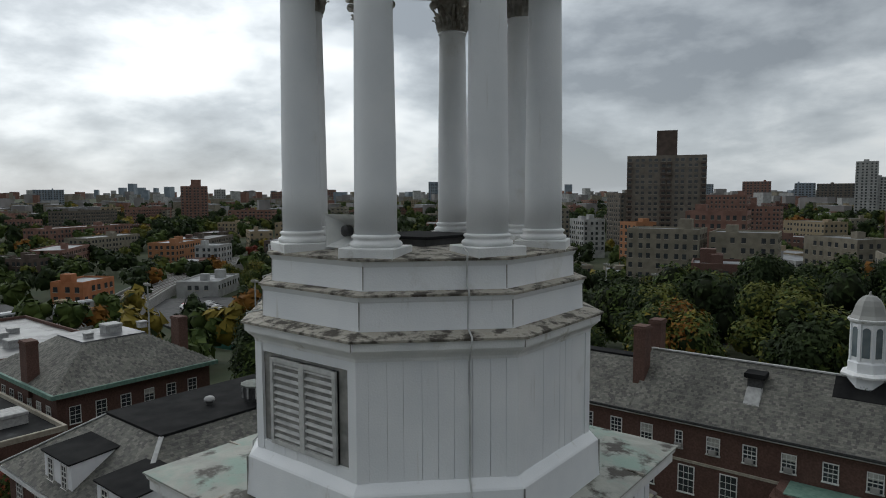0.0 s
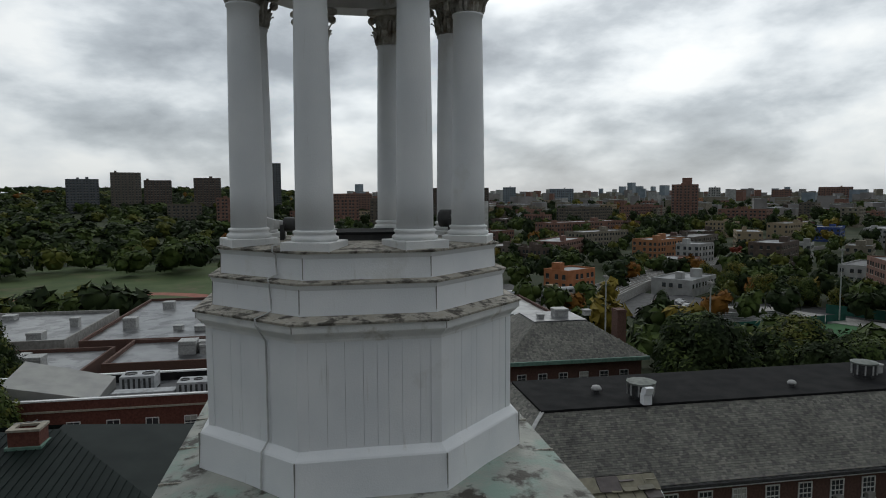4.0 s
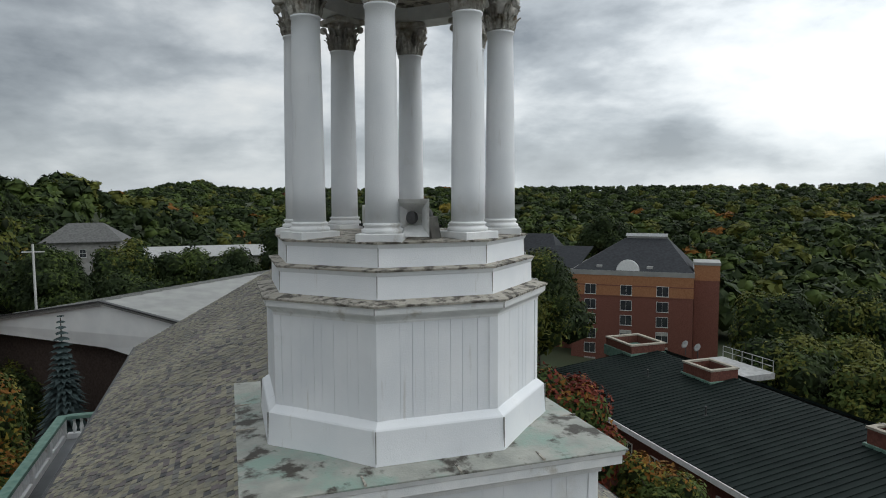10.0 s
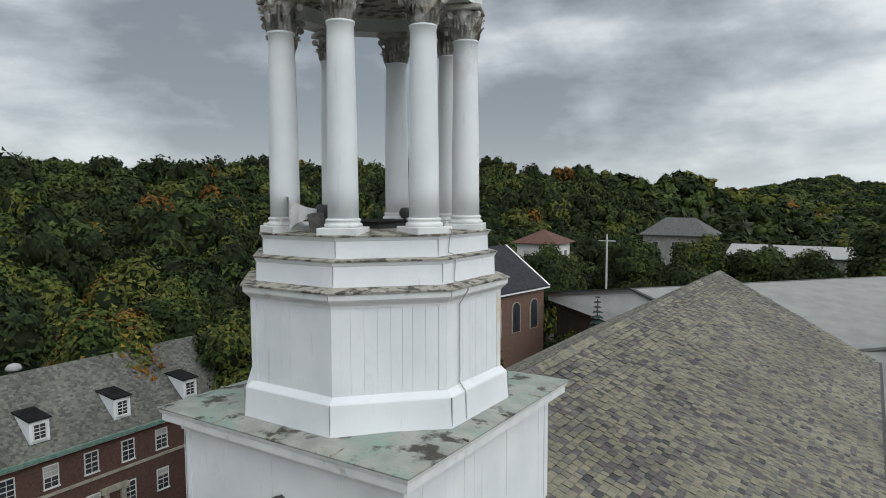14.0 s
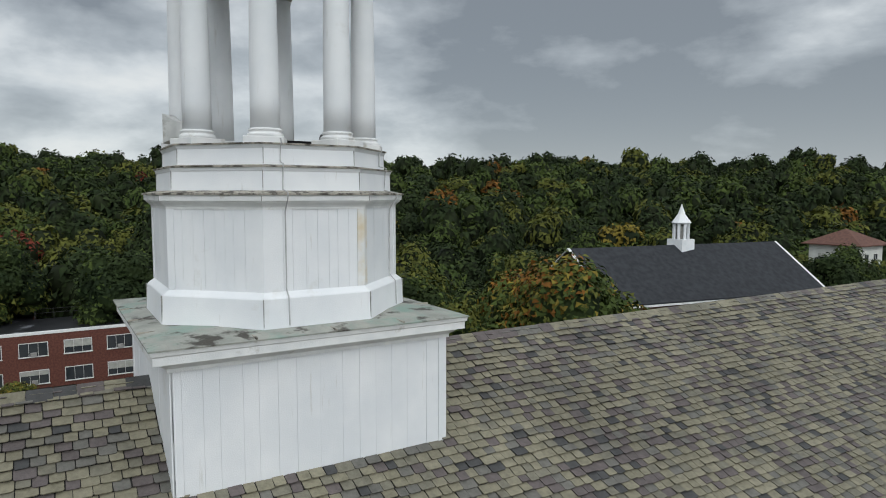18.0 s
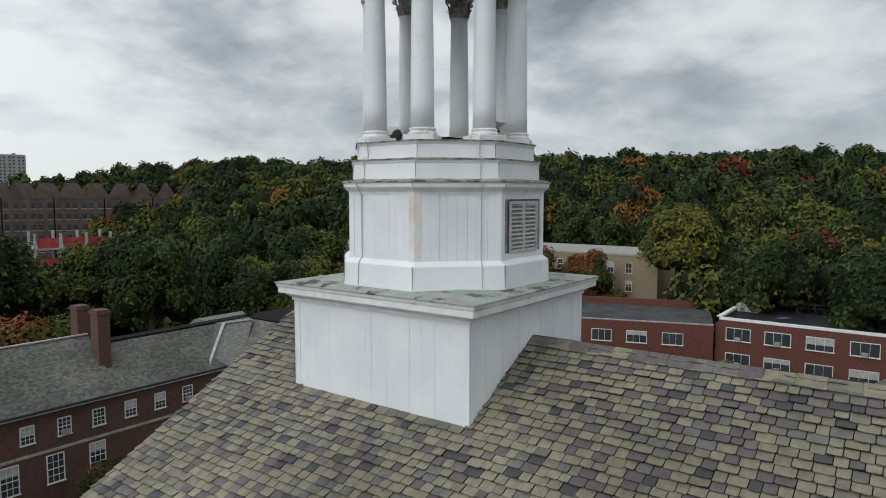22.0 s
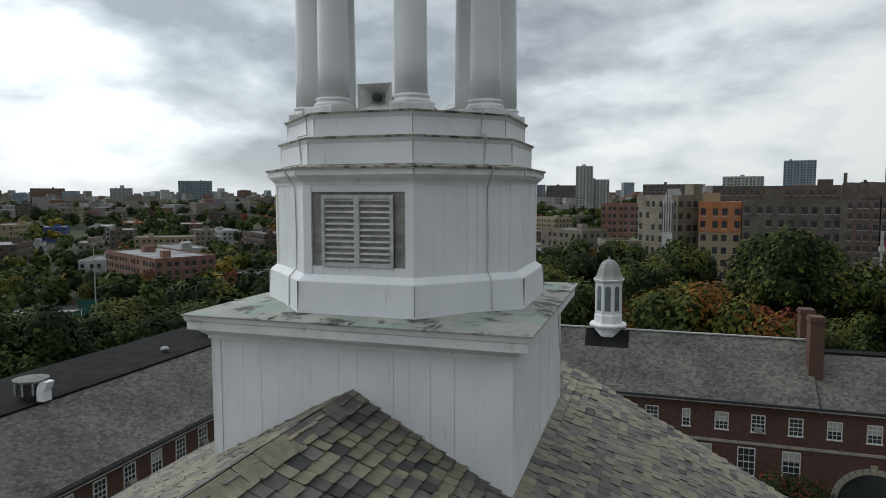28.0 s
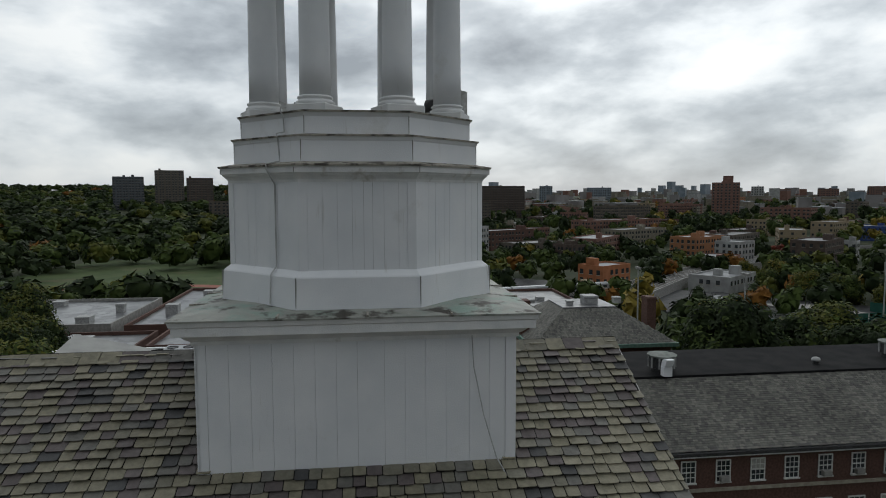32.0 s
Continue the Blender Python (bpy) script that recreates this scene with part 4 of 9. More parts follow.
def vent_box(at, w, h, label, mat=FLASH):
    v = empty("roof_vent", at, label, "roof vent")
    bm = bmesh.new()
    box(bm, -w / 2, w / 2, -w / 2, w / 2, 0, h * 0.7)
    link("vent_body", bm, mat, v)
    bm = bmesh.new()
    box(bm, -w / 2 - 0.08, w / 2 + 0.08, -w / 2 - 0.08, w / 2 + 0.08, h * 0.7, h)
    bmesh.ops.bevel(bm, geom=bm.edges[:], offset=0.06, segments=1, affect="EDGES")
    link("vent_cap", bm, mat, v)
    return v


def mushroom_vent(at, r, label):
    v = empty("roof_fan", at, label, "roof vent")
    bm = bmesh.new()
    lathe(bm, [(r * 0.6, 0), (r * 0.6, r * 0.8)], 14, 0)
    link("fan_neck", bm, DARKMETAL, v)
    bm = bmesh.new()
    lathe(bm, [(r, r * 0.7), (r * 1.02, r * 1.0), (r * 0.75, r * 1.4), (r * 0.2, r * 1.6)], 16, 0)
    smooth(link("fan_hood", bm, FLASH, v))
    return v


# ---- north wing of the quad ----
nw = building("north_wing", 0, 48, -28, "long brick college wing with a grey slate roof and clock cupola", "building")
bbox(nw, "wall", -24.9, 24.9, 42.9, 51.5, -28, -15.5, BRICK)
bm = bmesh.new()
gx0, gx1, gy0, gy1, gz0, gz1 = -15.0, 15.0, 42.45, 51.95, -15.45, -11.55
gym = (gy0 + gy1) / 2
prof = [(gy0, gz0), (gym, gz1 - 0.01), (gy1, gz0)]
A = [bm.verts.new((gx0, y, z)) for y, z in prof]
B = [bm.verts.new((gx1, y, z)) for y, z in prof]
bm.faces.new((A[0], B[0], B[1], A[1])), bm.faces.new((A[1], B[1], B[2], A[2])), bm.faces.new((A[2], B[2], B[0], A[0])), bm.faces.new(A[::-1]), bm.faces.new(B)
bmesh.ops.recalc_face_normals(bm, faces=bm.faces)
nroof = bpart(nw, "roof", bm, SLATE2)
Sn = math.hypot(gym - gy0, gz1 - gz0)
for p0, u, v in (((gx0, gy0, gz0), (1, 0, 0), (0, gym - gy0, gz1 - gz0)), ((gx1, gy1, gz0), (-1, 0, 0), (0, gym - gy1, gz1 - gz0))):
    f = slate_field(p0, u, v, gx1 - gx0, Sn, 0.17, 0.24, 0.016, 31)
    slate_mesh("slate_covering", [tuple(p - nw.location for p in q[:4]) + (q[4],) for q in f], SLATES_GREY, nroof)
strip(nw, "ridge_cap", (gx0, gym, gz1), (gx1, gym, gz1), FLASH, 0.14, 0.05)
for s in (-1, 1):
    x0, x1 = sorted((s * 15.1, s * 31.0))
    frustum_roof(nw, x0, x1, 42.6, 51.9, -15.5, -12.4, (0, 0, 4.1, 4.1), SLATES_GREY, seed=41, sides="sn", flash=None)
    chimney(nw, s * 15.1, 45.2, -15, -9.3, 0.95, 1.2, BRICK)
    chimney(nw, s * 15.1, 48.6, -15, -9.3, 0.95, 1.2, BRICK)
bbox(nw, "eaves", -15.0, 15.0, 42.5, 42.95, -15.75, -15.5, TRIM)
bbox(nw, "gutter", -15.0, 15.0, 42.32, 42.46, -15.62, -15.42, DARKMETAL)
for s in (-1, 1):
    x0, x1 = sorted((s * 15.0, s * 25.3))
    bbox(nw, "eaves", x0, x1, 42.62, 42.97, -15.8, -15.52, TRIM)
    bbox(nw, "gutter", x0, x1, 42.46, 42.6, -15.66, -15.46, DARKMETAL)
bbox(nw, "string_course", -24.9, 24.9, 42.82, 42.9, -18.75, -18.55, STONE)
for i in range(20):
    x = -23.6 + i * 2.48
    if abs(x) > 23.5:
        continue
    w = 0.45 if i % 7 == 5 else 0.82
    window(nw, x, 42.88, -17.72, 0, w, 1.2, 3 if w > 0.5 else 2, 4, ac=0.25)
for i in range(16):
    x = -22.6 + i * 3.0
    if abs(x) < 5 or -21 < x < -16 or 16 < x < 21:
        continue
    window(nw, x, 42.88, -21.05, 0, 1.08, 2.0, 3, 4)
    window(nw, x, 42.88, -25.0, 0, 1.08, 1.9, 3, 4)
# arched passages: flat dark sheets on the wall colour in their shade
for x, zt in ((-18.6, -20.0), (18.6, -20.0)):
    bm = bmesh.new()
    ring = [(x - 2.2, -28), (x + 2.2, -28)] + [(x + 2.2 * math.cos(a), zt - 2.2 + 2.2 * math.sin(a)) for a in [math.pi * k / 16 for k in range(17)]]
    bm.faces.new([bm.verts.new((px, 42.86, pz)) for px, pz in ring])
    bmesh.ops.recalc_face_normals(bm, faces=bm.faces)
    bpart(nw, "archway_shade", bm, GLASS_DARK, "flat dark sheet painted as a shaded arched passage")
for x in (-18.6, 18.6):
    bm = bmesh.new()
    for k in range(17):
        a = math.pi * (k + 0.5) / 17
        v = box(bm, 2.22, 2.6 if k != 8 else 2.85, -0.1, 0.06, -0.2, 0.2)
        bmesh.ops.transform(bm, matrix=Matrix.Translation((x, 42.84, -22.2)) @ Matrix.Rotation(-a, 4, "Y"), verts=v)
    bpart(nw, "arch_surround", bm, STONE)
# bay portico in the middle
bm = bmesh.new()
ring = [(-4.2, 42.9), (-4.2, 41.2), (-3.0, 40.0), (3.0, 40.0), (4.2, 41.2), (4.2, 42.9)]
for z0, z1, o in ((-28, -19.2, 0), (-19.2, -18.85, 0.3), (-18.85, -18.3, 0.0)):
    lo = [bm.verts.new((x * (1 + o / 4), y - o, z0)) for x, y in ring]
    hi = [bm.verts.new((x * (1 + o / 4), y - o, z1)) for x, y in ring]
    bm.faces.new(hi), bm.faces.new(lo[::-1])
    for i in range(6):
        bm.faces.new((lo[i], lo[(i + 1) % 6], hi[(i + 1) % 6], hi[i]))
bmesh.ops.recalc_face_normals(bm, faces=bm.faces)
bpart(nw, "bay", bm, BRICK, "polygonal brick bay with a stone cornice")
bbox(nw, "bay_roof", -3.6, 3.6, 40.4, 42.8, -18.3, -18.22, COPPERG)
window(nw, -1.9, 39.98, -22.9, 0, 1.3, 2.6, 3, 5)
window(nw, 1.9, 39.98, -22.9, 0, 1.3, 2.6, 3, 5)
bm = bmesh.new()
lathe(bm, [(0.95, 0), (1.05, 0.1), (0.75, 0.16), (0.6, 0.1)], 24, 0)
bmesh.ops.transform(bm, matrix=Matrix.Translation((0, 39.95, -20.6)) @ Matrix.Rotation(math.pi / 2, 4, "X"), verts=bm.verts)
bpart(nw, "round_window", bm, STONE, "round carved stone window surround")
# vent on the roof slope
bm = bmesh.new()
v = [bm.verts.new(p) for p in ((-7.15, 44.2, -14.1), (-6.05, 44.2, -14.1), (-6.05, 45.4, -12.95), (-7.15, 45.4, -12.95), (-7.15, 44.2, -14.02), (-6.05, 44.2, -14.02), (-6.15, 45.3, -12.75), (-7.05, 45.3, -12.75))]
for q in ((3, 2, 1, 0), (4, 5, 6, 7), (0, 1, 5, 4), (1, 2, 6, 5), (2, 3, 7, 6), (3, 0, 4, 7)):
    bm.faces.new([v[i] for i in q])
bpart(nw, "ventilator_flashing", bm, FLASH, "pale streaked lead flashing under the ventilator")
bbox(nw, "roof_ventilator", -7.1, -6.1, 45.2, 46.2, -13.3, -12.2, DARKMETAL)
bbox(nw, "ventilator_hood", -7.3, -5.9, 45.0, 46.4, -12.2, -11.85, ROOF_BLACK)
bpoly(nw, "cupola_flashing", [(-1.75, 45.7, -12.72), (1.75, 45.7, -12.72), (1.75, 47.2, -11.5), (-1.75, 47.2, -11.5)], ROOF_BLACK, 0.06)
# clock cupola
SKYPANE = material("cupola_pane", (0.10, 0.13, 0.14), (0.17, 0.20, 0.21), 0.2, 1.0, spec=0.5)
cc = building("clock_cupola", 0, 47.6, -14.2, "white octagonal cupola with clock, arched openings and grey bell roof", "cupola")
bm = bmesh.new()
lathe(bm, [(1.75 * 0.78, -14.2), (1.25 * 0.98, -13.6), (1.22, -11.3)], 8, radians(22.5), 0, 47.6)
bpart(cc, "drum", bm, WHITE)
bm = bmesh.new()
lathe(bm, [(1.6, -11.35), (1.62, -11.2), (1.35, -11.05)], 8, radians(22.5), 0, 47.6)
bpart(cc, "drum_cornice", bm, TRIM)
bm = bmesh.new()
lathe(bm, [(1.2, -11.1), (1.2, -10.4), (1.08, -10.3), (1.05, -10.25)], 8, radians(22.5), 0, 47.6)
bpart(cc, "pedestal", bm, WHITE)
for k in range(8):
    a = radians(22.5) + k * Q45
    bm = bmesh.new()
    v = box(bm, 0.98, 1.12, -0.1, 0.1, -10.3, -7.6)
    bmesh.ops.transform(bm, matrix=Matrix.Translation((0, 47.6, 0)) @ Matrix.Rotation(a, 4, "Z"), verts=v)
    bpart(cc, "corner_post", bm, WHITE)
    am = a + radians(22.5)
    for nm, ap, hw, z0, z1, mat in (("arch_surround", 1.0, 0.30, -10.1, -8.15, TRIM), ("arched_pane", 1.015, 0.235, -10.0, -8.15, SKYPANE)):
        bm = bmesh.new()
        pts = [(-hw, z0), (hw, z0)] + [(hw * math.cos(t), z1 + hw * math.sin(t)) for t in [math.pi * q / 8 for q in range(9)]]
        fr = [bm.verts.new((ap * math.cos(am) - x * math.sin(am), 47.6 + ap * math.sin(am) + x * math.cos(am), z)) for x, z in pts]
        bk = [bm.verts.new(((ap - 0.06) * math.cos(am) - x * math.sin(am), 47.6 + (ap - 0.06) * math.sin(am) + x * math.cos(am), z)) for x, z in pts]
        bm.faces.new(fr)
        for q in range(len(fr)):
            bm.faces.new((fr[(q + 1) % len(fr)], fr[q], bk[q], bk[(q + 1) % len(fr)]))
        bmesh.ops.recalc_face_normals(bm, faces=bm.faces)
        bpart(cc, nm, bm, mat)
bm = bmesh.new()
lathe(bm, [(1.07, -10.25), (1.07, -7.65)], 8, radians(22.5), 0, 47.6)
bpart(cc, "lantern_body", bm, WHITE)
bm = bmesh.new()
lathe(bm, [(1.12, -7.68), (1.3, -7.5), (1.34, -7.38), (1.2, -7.3)], 8, radians(22.5), 0, 47.6)
bpart(cc, "cornice", bm, TRIM)
bm = bmesh.new()
lathe(bm, [(1.28, -7.34), (1.1, -7.1), (0.98, -6.8), (0.88, -6.45), (0.7, -6.1), (0.42, -5.85), (0.12, -5.75), (0.05, -5.5)], 8, radians(22.5), 0, 47.6)
bpart(cc, "bell_roof", bm, METALGREY, "grey bell-shaped metal roof")
bm = bmesh.new()
lathe(bm, [(0.42, 0), (0.42, 0.03)], 24, 0)
bmesh.ops.transform(bm, matrix=Matrix.Translation((0, 47.6 - 1.14, -12.3)) @ Matrix.Rotation(math.pi / 2, 4, "X"), verts=bm.verts)
clock = bpart(cc, "clock_face", bm, WHITE)
for a, L in ((25, 0.3), (215, 0.2)):
    bm = bmesh.new()
    v = box(bm, -0.025, 0.025, -0.05, -0.035, 0, L)
    bmesh.ops.transform(bm, matrix=Matrix.Translation(Vector((0, 47.6 - 1.14, -12.3)) - cc.location) @ Matrix.Rotation(radians(a), 4, "Y"), verts=v)
    link("clock_hand", bm, DARKMETAL, clock)
for k in range(12):
    bm = bmesh.new()
    v = box(bm, -0.015, 0.015, -0.045, -0.032, 0.33, 0.4)
    bmesh.ops.transform(bm, matrix=Matrix.Translation(Vector((0, 47.6 - 1.14, -12.3)) - cc.location) @ Matrix.Rotation(radians(30 * k), 4, "Y"), verts=v)
    link("hour_mark", bm, DARKMETAL, clock)

# ---- west and east wings ----
for s, nm, lab in ((-1, "west_wing", "brick college wing with a grey slate roof cut flat in black"), (1, "east_wing", "brick college wing with grey slates and black flat roof top")):
    b = building(nm, s * 33.5, 28, -28, lab)
    xi, xo = s * 25.7, s * 41.3
    bbox(b, "wall", *sorted((xi, xo)), 8.6, 51.5, -28, -15.5, BRICK)
    ex0, ex1 = sorted((s * 25.3, s * 41.7))
    frustum_roof(b, ex0, ex1, 8.2, 51.9, -15.4, -12.4, (4.9, 4.9, 4.5, 4.5), SLATES_GREY, seed=51 + s, sides="wes")
    bbox(b, "eaves", *sorted((s * 25.3, s * 25.75)), 8.2, 42.5, -15.82, -15.55, TRIM)
    bbox(b, "gutter", *sorted((s * 25.16, s * 25.3)), 8.2, 42.5, -15.68, -15.48, DARKMETAL)
    bbox(b, "eaves", ex0, ex1, 8.2, 8.62, -15.82, -15.55, TRIM)
    bbox(b, "string_course", *sorted((s * 25.6, s * 25.7)), 8.6, 42.9, -18.05, -17.85, STONE)
    rz = -90 if s > 0 else 90
    for i in range(15):
        y = 10.2 + i * 2.2
        window(b, s * 25.68, y, -17.45, rz, 0.8, 1.25, 3, 4, ac=0.2)
        if i % 2 == 0 or s < 0:
            window(b, s * 25.68, y, -20.65, rz, 1.0, 1.7, 3, 4)
            window(b, s * 25.68, y, -24.4, rz, 1.0, 1.7, 3, 4)
    for i in range(5):
        x = s * (28 + i * 2.9)
        window(b, x, 8.58, -17.45, 0, 0.8, 1.25, 3, 4)
        window(b, x, 8.58, -20.65, 0, 1.0, 1.7, 3, 4)
    # corner roof and valley flashing against the north wing
    bpoly(b, "corner_roof", [(s * 26.2, 42.35, -15.42), (s * 23.2, 43.1, -15.42), (s * 26.5, 45.4, -12.35), (s * 29.4, 44.9, -12.35)], SLATE2, 0.25)
    bpoly(b, "corner_roof", [(s * 23.2, 43.1, -15.42), (s * 23.2, 52, -15.42), (s * 26.5, 50, -12.35), (s * 26.5, 45.4, -12.35)], SLATE2, 0.25)
    bpoly(b, "corner_roof", [(s * 26.5, 45.4, -12.35), (s * 26.5, 50, -12.35), (s * 32, 50, -12.35), (s * 29.4, 44.9, -12.35)], SLATE2, 0.25)
    strip(b, "valley_flashing", (s * 23.2, 43.05, -15.38), (s * 26.5, 45.35, -12.29), FLASH, 0.14, 0.05)
    strip(b, "ridge_flashing", (s * 26.5, 45.4, -12.29), (s * 29.4, 44.9, -12.29), FLASH, 0.1, 0.04)
    rm = ROOF_BLACK if s < 0 else FLASH
    for x, y in ((29.8, 8.9), (36.3, 8.9)) if s > 0 else ((27.9, 8.9), (34.6, 8.9)):
        shed_dormer(b, s * x, y, -15.2, 0, 3.6, 1.75, 2.6 if s > 0 else 3.0, rm, (0.6, 1.25))
for at, w, h in (((-34.0, 40, -12.26), 1.0, 0.7), ((32.6, 26.5, -12.26), 0.8, 0.4)):
    vent_box(at, w, h, "grey metal ventilator box on a flat roof top")
for at, r in (((-33.0, 17.5, -12.26), 0.35), ((-31.8, 31.5, -12.26), 0.3), ((31.5, 31, -12.26), 0.3)):
    mushroom_vent(at, r, "pale mushroom roof fan on a flat roof top")

# drum ventilators with weathered lids, and a white hooded duct
LIDGREY = material("weathered_lid", (0.13, 0.145, 0.13), (0.21, 0.225, 0.205), 0.7, 3.0, 0.3, 20)
for x, y, r in ((-31.5, 20.0, 0.85), (-33.0, 38.4, 0.8), (32.3, 21.2, 0.75), (31.9, 38.2, 0.7)):
    dv = building("drum_ventilator", x, y, -12.26, "dark drum ventilator with a weathered grey-green lid", "ventilator")
    bm = bmesh.new()
    lathe(bm, [(r * 0.85, -12.26), (r * 0.85, -12.04), (r, -11.99), (r, -11.29), (r * 0.9, -11.24)], 10, 0, x, y)
    bpart(dv, "drum", bm, DARKMETAL)
    for k in range(10):
        a = k * math.tau / 10
        bm = bmesh.new()
        v = box(bm, r - 0.01, r + 0.06, -0.05, 0.05, -11.99, -11.26)
        bmesh.ops.transform(bm, matrix=Matrix.Translation((x, y, 0)) @ Matrix.Rotation(a, 4, "Z"), verts=v)
        bpart(dv, "rib", bm, FLASH)
    bm = bmesh.new()
    lathe(bm, [(r + 0.12, -11.26), (r + 0.14, -11.14), (r * 0.5, -11.04)], 10, 0, x, y)
    bpart(dv, "lid", bm, LIDGREY)
rsk = building("roof_hatch", 32.1, 33.9, -12.26, "red roof hatch on a white curb on black roofing", "roof hatch")
bbox(rsk, "curb", 31.3, 32.9, 33.2, 34.6, -12.26, -12.0, TRIM)
bbox(rsk, "lid", 31.5, 32.7, 33.4, 34.4, -12.0, -11.86, material("faded_red_paint", (0.36, 0.09, 0.06), (0.45, 0.13, 0.09), 0.6, 2.0))
for x, y in ((31.2, 29.5), (32.6, 18.0), (33.8, 14.2), (34.6, 13.2), (31.0, 36.5), (33.0, 40.6)):
    bm = bmesh.new()
    lathe(bm, [(0.3, -12.27), (0.3, -12.23), (0.07, -12.2), (0.07, -11.75), (0.1, -11.74), (0.1, -11.68)], 10, 0, x, y)
    vp = building("vent_pipe", x, y, -12.26, "grey vent pipe on a black flat roof", "pipe", "vent pipes on the east wing")
    bpart(vp, "pipe", bm, LIDGREY)
hd = building("hooded_duct", -30.2, 19.7, -12.26, "white hooded exhaust duct curving over a flat roof", "ventilator")
bm = bmesh.new()
prev = None
for k in range(8):
    a = math.pi * 0.62 * k / 7
    cx, cz = -30.2 + 0.34 - 0.34 * math.cos(a), -11.64 + 0.34 * math.sin(a)
    nx, nz = math.cos(a), -math.sin(a)
    ring = [bm.verts.new((cx + o * nx, 19.7 + y, cz + o * nz)) for o, y in ((-0.24, -0.26), (0.24, -0.26), (0.24, 0.26), (-0.24, 0.26))]
    if prev:
        for i in range(4):
            bm.faces.new((prev[i], prev[(i + 1) % 4], ring[(i + 1) % 4], ring[i]))
    prev = ring
bm.faces.new(prev)
bmesh.ops.recalc_face_normals(bm, faces=bm.faces)
bpart(hd, "hood", bm, WHITE)
bbox(hd, "collar", -30.46, -29.94, 19.42, 19.98, -12.26, -11.64, WHITE)

# ---- slate-roofed dormitory to the east with white dormers ----
ed = building("dormitory_east", 43, -22, -28, "brick dormitory with grey slates, small white dormers and copper gutter")
bbox(ed, "wall", 37.9, 47.7, -41.5, -3.4, -28, -15.55, BRICK)
frustum_roof(ed, 37.5, 48.1, -42, -3.0, -15.5, -11.0, (5.25, 5.25, 5.0, 5.0), SLATES_GREY, cap=None, seed=61, sides="wn")
bbox(ed, "eaves", 37.5, 37.95, -42, -3, -15.8, -15.55, TRIM)
bbox(ed, "gutter", 37.35, 37.5, -42, -3, -15.7, -15.42, COPPERG)
bbox(ed, "string_course", 37.8, 37.9, -41.5, -3.4, -18.35, -18.15, STONE)
for i in range(4):
    shed_dormer(ed, 38.3, -7.2 - i * 5.6, -14.75, -90, 1.25, 1.5, 2.3, ROOF_BLACK)
for i in range(14):
    y = -5.2 - i * 2.65
    window(ed, 37.88, y, -17.75, -90, 0.85, 1.4, 2, 4, ac=0.1)
    window(ed, 37.88, y, -20.9, -90, 0.85, 1.5, 2, 4, ac=0.15)
    window(ed, 37.88, y, -24.2, -90, 0.85, 1.5, 2, 4)
bm = bmesh.new()
box(bm, 37.6, 37.9, -18.4, -16.2, -23.4, -23.0)
box(bm, 37.7, 37.9, -18.1, -17.75, -23.0, -19.6)
box(bm, 37.7, 37.9, -16.85, -16.5, -23.0, -19.6)
box(bm, 37.65, 37.9, -18.3, -16.3, -19.6, -19.2)
bpart(ed, "door_surround", bm, STONE, "white carved stone doorway surround")
mushroom_vent((43.2, -13.6, -11.2), 0.5, "copper and white roof ventilator on the slate ridge")
# rusty scaffold against the dormitory
sc = building("scaffold", 36.9, -6.0, -28, "rusty brown scaffold tower against the dormitory wall", "scaffold")
RUST = material("rust", (0.10, 0.045, 0.025), (0.16, 0.07, 0.04), 0.9, 8.0)
for x in (36.2, 37.3):
    for y in (-7.4, -4.4):
        bbox(sc, "post", x - 0.04, x + 0.04, y - 0.04, y + 0.04, -28, -13.4, RUST)
for z in [-27 + 1.4 * k for k in range(10)]:
    bbox(sc, "ledger", 36.2, 36.26, -7.4, -4.4, z, z + 0.05, RUST)
    bbox(sc, "ledger", 36.2, 37.3, -7.42, -7.36, z + 0.06, z + 0.11, RUST)
bbox(sc, "platform", 36.1, 37.35, -7.5, -4.3, -15.4, -15.3, CONCRETE)

# ---- low terraces with balustrades beside the hall ----
for s in (-1, 1):
    t = building("terrace", s * 8.6, -18, -28, "low flat-roofed side terrace with a white balustrade and green copper rail", "terrace", "terraces beside the hall")
    x0, x1 = sorted((s * 6.35, s * 10.0))
    bbox(t, "wall", x0, x1, -25.5, -4.0, -28, -10.2, BRICK)
    bbox(t, "deck", x0 + 0.05, x1 - 0.05, -25.4, -4.1, -10.2, -10.1, WETROOF)
    xo = s * 9.8
    bbox(t, "base_rail", xo - 0.16, xo + 0.16, -25.4, -4.1, -10.1, -9.85, TRIM)
    bbox(t, "top_rail", xo - 0.2, xo + 0.2, -25.4, -4.1, -9.15, -9.0, COPPERG)
    bbox(t, "base_rail", *sorted((s * 6.4, s * 9.6)), -25.5, -25.2, -10.1, -9.85, TRIM)
    bbox(t, "top_rail", *sorted((s * 6.4, s * 9.6)), -25.55, -25.15, -9.15, -9.0, COPPERG)
    bm = bmesh.new()
    lathe(bm, [(0.07, 0), (0.07, 0.06), (0.1, 0.2), (0.085, 0.32), (0.05, 0.5), (0.07, 0.6), (0.07, 0.7)], 10, 0)
    bal = bpy.data.meshes.new("baluster")
    bm.to_mesh(bal)
    bm.free()
    bal.materials.append(TRIM)
    spots = [(xo, -25.2 + 0.3 * i) for i in range(70)] + [(s * (6.6 + 0.3 * i), -25.35) for i in range(10)]
    for i, (x, y) in enumerate(spots):
        if i % 9 == 0:
            bbox(t, "pedestal", x - 0.17, x + 0.17, y - 0.17, y + 0.17, -9.9, -9.12, TRIM)
        else:
            o = new("baluster", bal)
            o.parent = t
            o.location = Vector((x, y, -9.85)) - t.location

